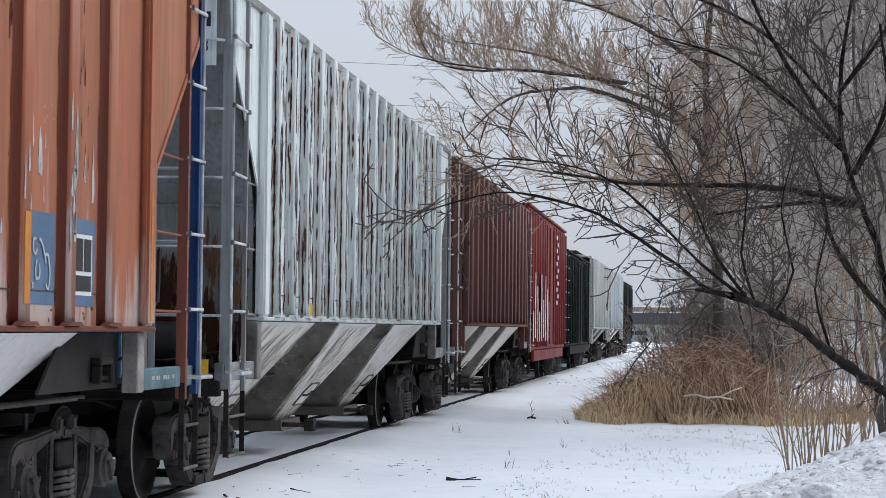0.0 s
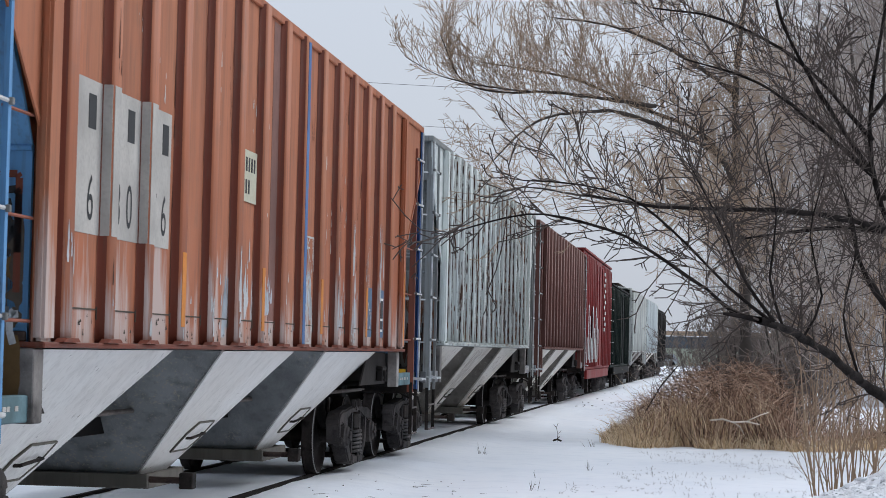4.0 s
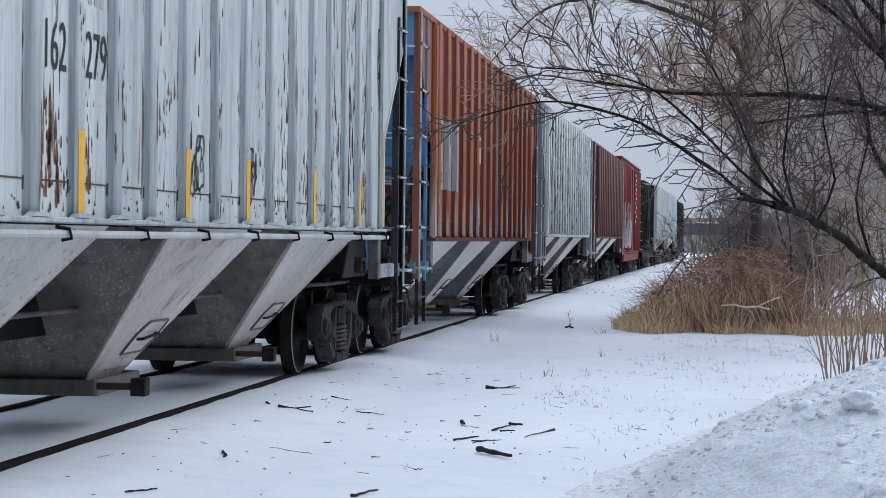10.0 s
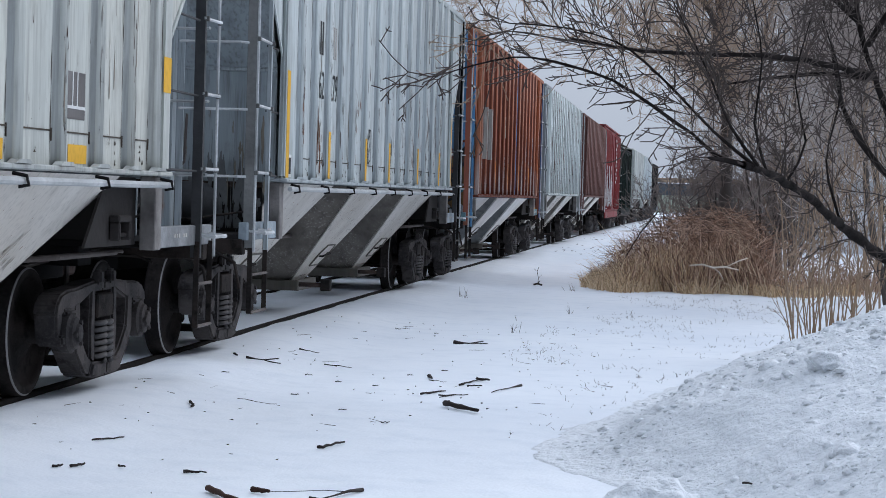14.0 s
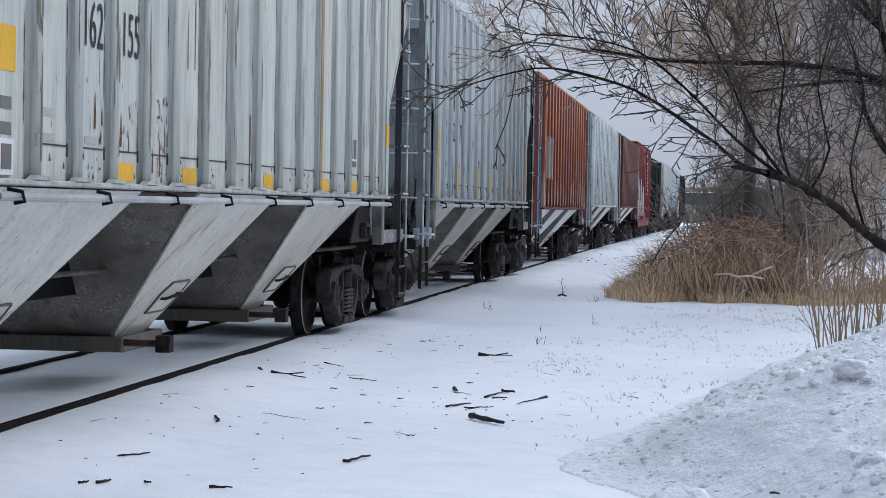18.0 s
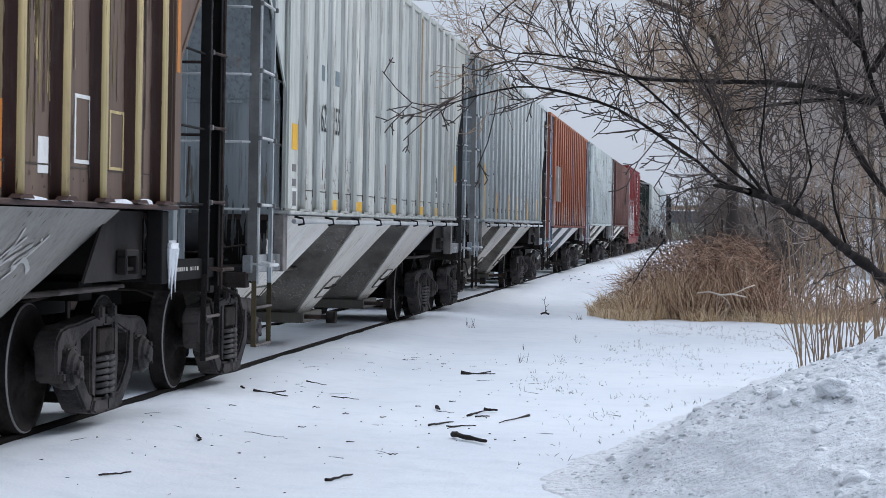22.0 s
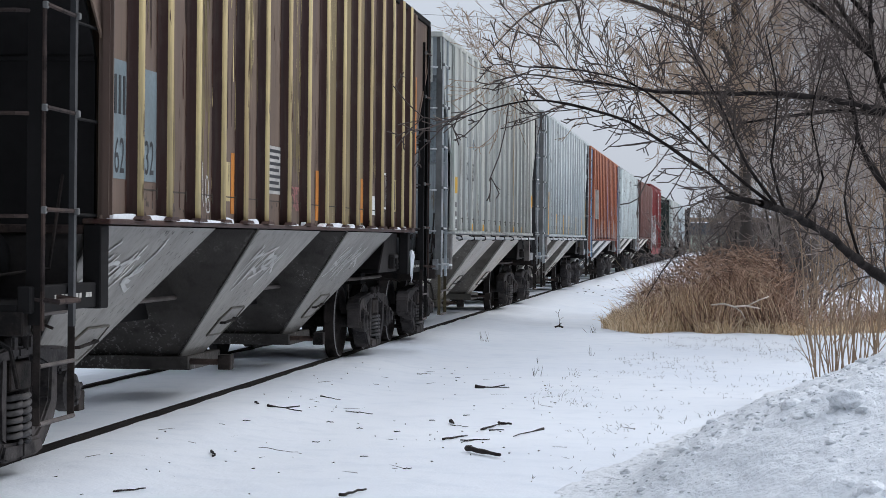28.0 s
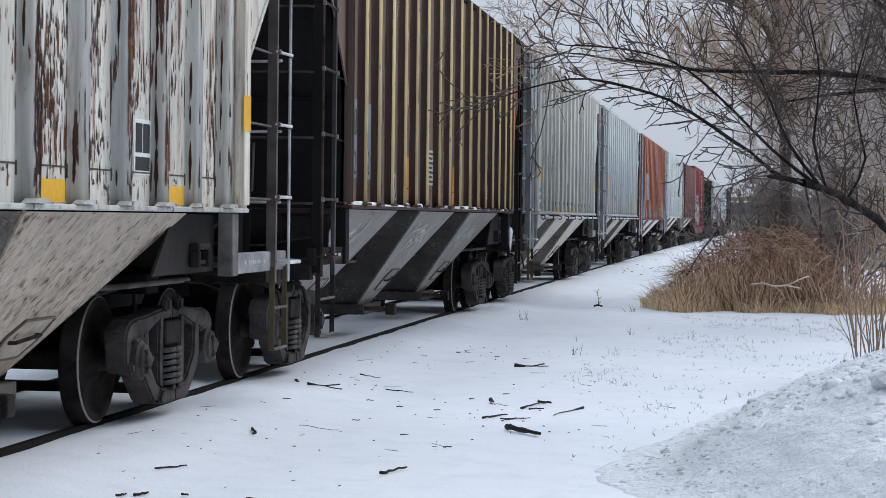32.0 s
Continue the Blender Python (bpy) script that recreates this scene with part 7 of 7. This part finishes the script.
def weeds():
    rnd = random.Random(77)
    rows = []
    for _ in range(1150):
        x, y = rnd.uniform(-1.9, 2.4), 14 + 21 * rnd.random() ** 0.8
        dens = noise.noise((x * 0.8, y * 0.35, 11)) + 0.25 * (x > -0.8)
        if dens < 0.05 or x < -2.0 + 0.03 * (y - 14):
            continue
        fy, fx = zip(*BANK_FOOT)
        if x > float(np.interp(y, fy, fx)) - 0.05:
            continue
        z = ground_height(x, y)
        for _ in range(rnd.randint(1, 3)):
            rows.append(((x + rnd.gauss(0, 0.03), y + rnd.gauss(0, 0.03), z - 0.01), (rnd.gauss(0, 0.7), rnd.gauss(0, 0.4), 1), rnd.uniform(0.02, 0.085), 0.0018, (rnd.gauss(0, 0.3), 0, -0.1)))
    blades("weed_stubble", "thin dead weed stubble poking through snow", "grass", DARK_WEED, rows)
    rows = []
    for x, y, n in ((-3.5, 32.3, 7), (-1.95, 36.2, 9), (-2.2, 27, 2), (-2.0, 24.5, 5), (-1.6, 29, 4)):
        for _ in range(n):
            rows.append(((x + rnd.gauss(0, 0.05), y, ground_height(x, y) - 0.01), (rnd.gauss(0, 0.5), 0, 1), rnd.uniform(0.06, 0.2), 0.003, (0, 0, 0)))
    blades("weed_tuft", "small dark dead weed tufts in snow", "grass", DARK_WEED, rows)
    bm = bmesh.new()
    g = ground_height(-2.68, 38)
    tube_in(bm, [(-2.68, 38, g), (-2.67, 38, g + 0.14), (-2.70, 38, g + 0.26), (-2.67, 38, g + 0.34)], 0.005, 5)
    tube_in(bm, [(-2.67, 38, g + 0.14), (-2.61, 38, g + 0.2)], 0.003, 5)
    tube_in(bm, [(-2.70, 38, g + 0.26), (-2.75, 38, g + 0.31)], 0.003, 5)
    tube_in(bm, [(-2.76, 38, g + 0.015), (-2.68, 38, g + 0.04), (-2.60, 38, g + 0.01)], 0.018, 6)
    tube_in(bm, [(-2.70, 37.9, g + 0.03), (-2.64, 38, g + 0.09)], 0.008, 5)
    tagged(new("dead_weed", mesh_of("dead_weed", bm, DARK_WEED)), "lone dead weed standing in the snow", "weed")


weeds()

# ---- sticks and clods on the snow ----
STICK = plain("wet_dark_wood", (0.028, 0.022, 0.020), 0.8, 0.0, 0.4, 12, 0.6)
STICK_RED = plain("reddish_wet_bark", (0.06, 0.03, 0.022), 0.8, 0.0, 0.4, 12, 0.6)


def stick(x0, y0, x1, y1, r, seed, material=STICK, label="dark wet stick lying on the snow", name="stick", fat=1.0):
    rnd = random.Random(seed)
    a = Vector((x0, y0, ground_height(x0, y0) + r * 0.6))
    b = Vector((x1, y1, ground_height(x1, y1) + r * 0.6))
    pts, rad = [], []
    n = 6
    for i in range(n + 1):
        t = i / n
        pts.append(a.lerp(b, t) + Vector((rnd.gauss(0, 0.004), rnd.gauss(0, 0.008), abs(rnd.gauss(0, 0.004)))))
        rad.append(0.52 * r * (1 + (fat - 1) * max(0, 1 - t * 3)) * rnd.uniform(0.8, 1.15) * (1 - 0.4 * t))
    bm = bmesh.new()
    tube_in(bm, pts, r, 7, rad)
    if seed in (1, 8, 14):
        m = pts[3]
        tube_in(bm, [m, m + (b - a) * 0.25 + Vector((0.04, 0.10, 0.02))], r * 0.45, 5)
    return tagged(new(name, mesh_of(name, bm, material, True)), label, "stick", "fallen sticks on the snow")


stick(-2.50, 22.47, -2.13, 22.53, 0.016, 1, fat=4.0, label="stick with a thick broken butt")
stick(-1.82, 15.79, -1.50, 15.27, 0.044, 2, name="log", label="short dark log lying on the snow")
stick(-2.53, 10.84, -2.25, 10.45, 0.034, 3, STICK_RED, label="reddish stripped stick on the snow")
stick(-3.65, 12.46, -3.53, 12.77, 0.014, 4)
stick(-3.46, 11.42, -3.42, 11.54, 0.018, 5)
stick(-3.54, 11.34, -3.51, 11.39, 0.016, 5, label="small dark wood chip", name="wood_chip")
stick(-3.24, 11.64, -3.21, 11.62, 0.016, 19, label="small dark wood chip", name="wood_chip")
stick(-2.83, 11.52, -2.70, 11.51, 0.016, 6, fat=1.6)
stick(-2.30, 10.93, -2.20, 10.88, 0.034, 7, STICK_RED, label="reddish piece of bark", name="bark_piece")
stick(-1.73, 11.13, -2.07, 10.42, 0.011, 8, fat=2.6, label="long thin stick with a forked butt")
stick(-1.75, 11.11, -2.28, 10.95, 0.005, 20, label="thin dark twig on the snow")
stick(-2.29, 12.90, -2.18, 13.23, 0.020, 9, fat=1.4)
stick(-2.10, 16.59, -1.95, 16.92, 0.018, 10)
stick(-1.95, 16.55, -1.73, 16.69, 0.012, 11)
stick(-1.93, 16.38, -1.78, 16.73, 0.008, 21)
stick(-1.88, 17.48, -1.78, 18.02, 0.018, 12, label="crooked snow-dusted piece of wood", fat=1.3)
stick(-1.80, 18.02, -1.68, 17.97, 0.028, 22, label="crooked snow-dusted piece of wood")
stick(-1.82, 17.44, -1.70, 17.52, 0.016, 23)
stick(-1.37, 17.68, -1.57, 17.00, 0.012, 13, fat=2.2)
stick(-3.97, 18.46, -3.65, 18.49, 0.014, 14, fat=2.0)
stick(-4.11, 18.60, -4.06, 18.53, 0.020, 24, name="wood_chip", label="small dark wood chip")
stick(-3.78, 20.09, -3.56, 20.02, 0.009, 15, fat=1.8)
stick(-3.33, 19.01, -3.05, 18.86, 0.010, 16)
stick(-2.23, 18.20, -2.18, 17.92, 0.024, 17, fat=1.5)
stick(-2.20, 17.92, -2.03, 17.77, 0.006, 25)
stick(-3.41, 15.59, -3.05, 15.35, 0.005, 26, label="thin dark twig on the snow")
stick(-2.36, 10.03, -1.86, 10.02, 0.006, 27, label="thin dark twig on the snow")
stick(-3.64, 14.97, -3.56, 14.77, 0.020, 18, label="curled black piece of bark on snow", name="bark_piece")
stick(-3.56, 14.77, -3.56, 14.66, 0.016, 28, label="curled black piece of bark on snow", name="bark_piece")
for k, (x, y) in enumerate(((-2.95, 17.4), (-2.6, 17.2), (-2.45, 18.3), (-3.3, 17.9), (-3.1, 16.2), (-2.2, 18.9), (-3.4, 24.3), (-2.9, 24.0), (-3.9, 17.2), (-2.55, 15.2), (-2.1, 14.4))):
    stick(x, y, x + 0.05, y + 0.03, 0.009, 30 + k, name="wood_chip", label="tiny dark wood chip on snow")


def litter():
    """Bark crumbs, seeds and broken grass strewn over the snow."""
    rnd = random.Random(313)
    rows = []
    for _ in range(420):
        x, y = rnd.uniform(-4.3, -0.3), 10 + 16 * rnd.random() ** 0.8
        fy, fx = zip(*BANK_FOOT)
        if x > float(np.interp(y, fy, fx)) - 0.1 or noise.noise((x * 0.9, y * 0.5, 70)) < rnd.uniform(-0.35, 0.35):
            continue
        a = rnd.uniform(0, 6.28)
        ln = rnd.uniform(0.008, 0.03) if rnd.random() < 0.8 else rnd.uniform(0.05, 0.22)
        rows.append(((x, y, ground_height(x, y) + 0.004), (math.cos(a), math.sin(a), 0.05), ln, rnd.uniform(0.002, 0.006) if ln < 0.04 else 0.002, (0, 0, 0)))
    blades("snow_litter", "dark bark crumbs and broken stems on the snow", "litter", DARK_WEED, rows)


litter()


def snow_lump(x, y, r, seed, material=None):
    bm = bmesh.new()
    bmesh.ops.create_icosphere(bm, subdivisions=4 if r > 0.08 else 3, radius=1.0)
    for v in bm.verts:
        n_ = 1 + 0.38 * noise.noise(v.co * 1.3 + Vector((seed, 0, 0))) + 0.24 * noise.noise(v.co * 3.0 + Vector((0, seed, 0))) + 0.10 * noise.noise(v.co * 7.5 + Vector((0, 0, seed)))
        v.co = Vector((v.co.x * r * n_ * 1.15, v.co.y * r * n_, v.co.z * r * n_ * 0.72))
    ob = new("snow_lump", mesh_of("snow_lump", bm, material or BANK_SNOW, True))
    ob.location = (x, y, GROUND_Z + max(0, bank_height(x, y)) - r * 0.15)
    return tagged(ob, "lump of ploughed snow on the bank", "snow lump", "lumps on the snow bank")


for k, (x, y, r) in enumerate(((0.88, 12.6, 0.10), (-0.14, 10.95, 0.26), (-0.2, 11.25, 0.07), (0.08, 15.6, 0.075), (0.55, 13.0, 0.06), (0.62, 13.1, 0.045), (0.78, 12.6, 0.04), (-0.11, 13.4, 0.04), (0.35, 17.2, 0.06), (-0.52, 14.3, 0.04), (1.05, 15.0, 0.06), (1.25, 13.2, 0.06), (0.9, 11.0, 0.08), (0.75, 10.7, 0.05), (1.3, 14.4, 0.05), (0.1, 13.2, 0.03), (0.5, 18.4, 0.06), (0.95, 19.6, 0.06))):
    snow_lump(x, y, r, k * 3.7)


def clods():
    """Small broken lumps strewn over the bank."""
    rnd = random.Random(8)
    src = bmesh.new()
    bmesh.ops.create_icosphere(src, subdivisions=1, radius=1.0)
    dirs = [v.co.copy() for v in src.verts]
    tris = [tuple(v.index for v in f.verts) for f in src.faces]
    src.free()
    v, f = [], []
    fy, fx = zip(*BANK_FOOT)
    for _ in range(21000):
        y = rnd.uniform(8.6, 23)
        x = float(np.interp(y, fy, fx)) + rnd.random() ** 0.9 * 3.2 + 0.06
        if noise.noise((x * 1.2, y * 1.2, 20)) < rnd.uniform(-0.5, 0.3):
            continue
        r = 0.007 + 0.034 * rnd.random() ** 6
        c = Vector((x, y, GROUND_Z + max(0, bank_height(x, y)) - r * 0.1))
        k = len(v)
        sx, sy, sz = rnd.uniform(0.8, 1.5), rnd.uniform(0.8, 1.4), rnd.uniform(0.4, 0.7)
        v += [c + Vector((d.x * sx, d.y * sy, d.z * sz)) * r * rnd.uniform(0.85, 1.1) for d in dirs]
        f += [(a + k, b + k, e + k) for a, b, e in tris]
    me = bpy.data.meshes.new("snow_clods")
    me.from_pydata(v, [], f)
    me.materials.append(BANK_SNOW)
    me.polygons.foreach_set("use_smooth", [True] * len(me.polygons))
    tagged(new("snow_clods", me), "small broken clods of snow on the bank", "snow", kind="stuff")


clods()


def trackside():
    """Stones, bark and frozen clods thrown out beside the rails, further along."""
    rnd = random.Random(515)
    rows = []
    for _ in range(160):
        y = 60 + 70 * rnd.random()
        x = track_at(y).x + 1.3 + abs(rnd.gauss(0, 0.9))
        if noise.noise((x * 0.7, y * 0.15, 90)) < rnd.uniform(-0.5, 0.3) or x > brush_front(-1.9) - 39.2:
            continue
        a = rnd.uniform(0, 6.28)
        rows.append(((x, y, ground_height(x, y) + 0.004), (math.cos(a), math.sin(a), rnd.uniform(0.02, 0.3)), rnd.uniform(0.03, 0.10), rnd.uniform(0.006, 0.016), (0, 0, 0)))
    blades("trackside_litter", "brown frozen litter strewn beside the rails", "litter", DARK_WEED, rows)


trackside()
GRIT = plain("dark_grit", (0.05, 0.045, 0.04), 0.9)
for k, (x, y) in enumerate(((-0.05, 11.45, ), (0.35, 11.2))):
    stick(x, y, x + 0.05, y, 0.014, 60 + k, GRIT, "dark grit stone on the bank", "stone").location.z = bank_height(x, y) + 0.01

# ---- the far end: road, low building, vehicles, sheds, wires ----
WALL_LOW = plain("pale_green_wall", (0.36, 0.38, 0.30), 0.8, 0.0, 0.08, 1)
WALL_HIGH = plain("grey_band_wall", (0.085, 0.095, 0.105), 0.8, 0.0, 0.08, 1)
ROOF_TAN = plain("tan_roof", (0.36, 0.26, 0.18), 0.8, 0.0, 0.1, 1)
GLASS = plain("dark_window_glass", (0.02, 0.022, 0.025), 0.15, 0.0, 0.1, 1)
TYRE = plain("tyre_rubber", (0.015, 0.015, 0.015), 0.9)


def building(name, label, x0, x1, y, z0, zm, z1, low, high, depth=12):
    ob = tagged(new(name), label, "building")
    ob.location = (0, 0, 0)
    part("lower_wall", boxes((x0, x1, y, y + depth, z0, zm)), low, ob)
    part("upper_band", boxes((x0 - 0.1, x1 + 0.1, y - 0.15, y + depth, zm, z1)), high, ob)
    part("snowy_roof", boxes((x0 - 0.3, x1 + 0.3, y - 0.4, y + depth, z1, z1 + 0.14)), SNOW_CAP, ob)
    for k in range(int((x1 - x0) / 2.4)):
        part("pilaster", boxes((x0 + 2.4 * k, x0 + 2.4 * k + 0.25, y - 0.08, y, z0, zm)), low, ob)
    return ob


building("low_building", "low pale-green building with a grey band and snowy roof", -34, 9, 300, -1.3, 1.85, 3.55, WALL_LOW, WALL_HIGH)
building("far_building", "long tan-roofed building behind the low one", -44, 14, 360, -1.3, 3.7, 4.9, WALL_LOW, ROOF_TAN)
building("pale_house", "pale house wall seen through the saplings", 4.2, 12, 72, -0.5, 1.8, 2.3, plain("pale_plaster", (0.74, 0.75, 0.77), 0.8), PALE, 6)
building("blue_grey_shed", "small blue-grey shed behind the brush", 1.9, 3.0, 66, -0.3, 0.9, 1.25, plain("blue_grey_boards", (0.22, 0.26, 0.32), 0.8), PALE, 3)


def vehicle(name, label, paint, x, y, tall=1.65, length=4.7):
    """A car seen from its side; it points to -x."""
    ob = tagged(new(name), label, "car")
    z = ground_height(x, y)
    ob.location = (x, y, z)
    h = length / 2
    bm = bmesh.new()
    out = [(-h, 0.35), (-h, 0.75), (-h + 0.1, 0.85), (-h + 1.1, 0.95), (h - 0.1, 0.98), (h, 0.85), (h, 0.35)]
    a = [bm.verts.new((px, -0.88, pz)) for px, pz in out]
    b = [bm.verts.new((px, 0.88, pz)) for px, pz in out]
    bm.faces.new(a)
    bm.faces.new(b[::-1])
    for i in range(len(out)):
        bm.faces.new((a[i], b[i], b[(i + 1) % len(out)], a[(i + 1) % len(out)]))
    bmesh.ops.recalc_face_normals(bm, faces=bm.faces)
    part("body", bevelled(bm, 0.05, 2), paint, ob)
    bm = bmesh.new()
    out = [(-h + 1.05, 0.94), (-h + 1.65, tall), (h - 0.65, tall), (h - 0.15, 0.96)]
    a = [bm.verts.new((px, -0.80, pz)) for px, pz in out]
    b = [bm.verts.new((px, 0.80, pz)) for px, pz in out]
    bm.faces.new(a)
    bm.faces.new(b[::-1])
    for i in range(4):
        bm.faces.new((a[i], b[i], b[(i + 1) % 4], a[(i + 1) % 4]))
    bmesh.ops.recalc_face_normals(bm, faces=bm.faces)
    part("cabin", bevelled(bm, 0.04), paint, ob)
    for s in (-0.805, 0.805):
        for x0, x1 in ((-h + 1.55, -0.15), (-0.05, h - 0.75)):
            part("side_window", boxes((x0, x1, min(s, s * 1.01), max(s, s * 1.01), 1.02, tall - 0.1)), GLASS, ob)
        for wx in (-h + 0.85, h - 0.85):
            bm = bmesh.new()
            tube_in(bm, [(wx, s * 0.88, 0.33), (wx, s * 1.12, 0.33)], 0.33, 16)
            part("tyre", bm, TYRE, ob)
    part("windscreen", boxes((-h + 1.0, -h + 1.02, -0.7, 0.7, 0.97, 1.0)), GLASS, ob)
    return ob


CAR_WHITE = plain("white_car_paint", (0.7, 0.7, 0.68), 0.3, 0.0, 0.04, 1)
CAR_RED = plain("dark_red_car_paint", (0.26, 0.012, 0.016), 0.3, 0.0, 0.04, 1)
CAR_GREY = plain("silver_grey_car_paint", (0.30, 0.32, 0.34), 0.3, 0.2, 0.04, 1)
vehicle("parked_car", "silver-grey car parked before the low building", CAR_GREY, -6.2, 290)
white_car = vehicle("passing_car", "white estate car passing on the far road", CAR_WHITE, 20, 280)
red_car = vehicle("passing_car", "dark red pickup passing on the far road", CAR_RED, 8, 276, 1.85, 5.6)

GREY_WIRE = plain("grey_wire", (0.22, 0.22, 0.23), 0.7)
for z, y in ((7.75, 40), (7.05, 41)):
    tagged(new("overhead_wire", mesh_of("overhead_wire", bar([(-40 + 2 * k, y, z + 0.85 - 0.095 * k + 0.0022 * (k - 18) ** 2 - 0.3) for k in range(25)], 0.0045, 5), GREY_WIRE)), "thin overhead wire across the sky", "wire", "overhead wires")

# unseen dark screen added behind the camera: closes the place, cuts light from there
bm = bmesh.new()
arc = [(44 * math.sin(radians(a)), -44 * math.cos(radians(a)) + 6) for a in range(-80, 81, 10)]
low_, high_ = [bm.verts.new((x, y, -0.5)) for x, y in arc], [bm.verts.new((x, y, 22)) for x, y in arc]
for i in range(len(arc) - 1):
    bm.faces.new((low_[i], low_[i + 1], high_[i + 1], high_[i]))
tagged(new("backdrop", mesh_of("backdrop", bm, plain("dark_light_screen", (0.05, 0.045, 0.042), 0.95, 0.0, 0.3, 0.5))), "unseen dark screen that blocks light behind the camera", "backdrop", kind="structure")


def motions():
    for car_, y0 in TRAIN:
        walk(car_, [(t, car_pose(y0 + s)) for t, s in ROLLED])
    turn_times = [0.2 * k for k in range(75)] + [15 + 0.25 * k for k in range(69)]
    for ws in WHEELSETS:
        at_ = ws.location.copy()
        walk(ws, [(t, Matrix.Translation(at_) @ Matrix.Rotation(-rolled(t) / WHEEL_R, 4, "X")) for t in turn_times])
    # the far road: the red pickup goes by first, the white car some seconds later
    z = ground_height(-5, 276)
    walk(red_car, [(0.0, pose(7.7, 276, z)), (0.8, pose(-4.2, 276, z)), (1.0, pose(-7.2, 276, z)), (1.6, pose(-16, 276, z)), (6.0, pose(-60, 276, z)), (32.0, pose(-140, 276, z))])
    z = ground_height(-5, 280)
    walk(white_car, [(0.0, pose(24, 280, z)), (4.8, pose(0.2, 280, z)), (5.5, pose(-2.8, 280, z)), (6.0, pose(-4.4, 280, z)), (6.5, pose(-6.6, 280, z)), (8.0, pose(-14, 280, z)), (32.0, pose(-120, 280, z))])


motions()
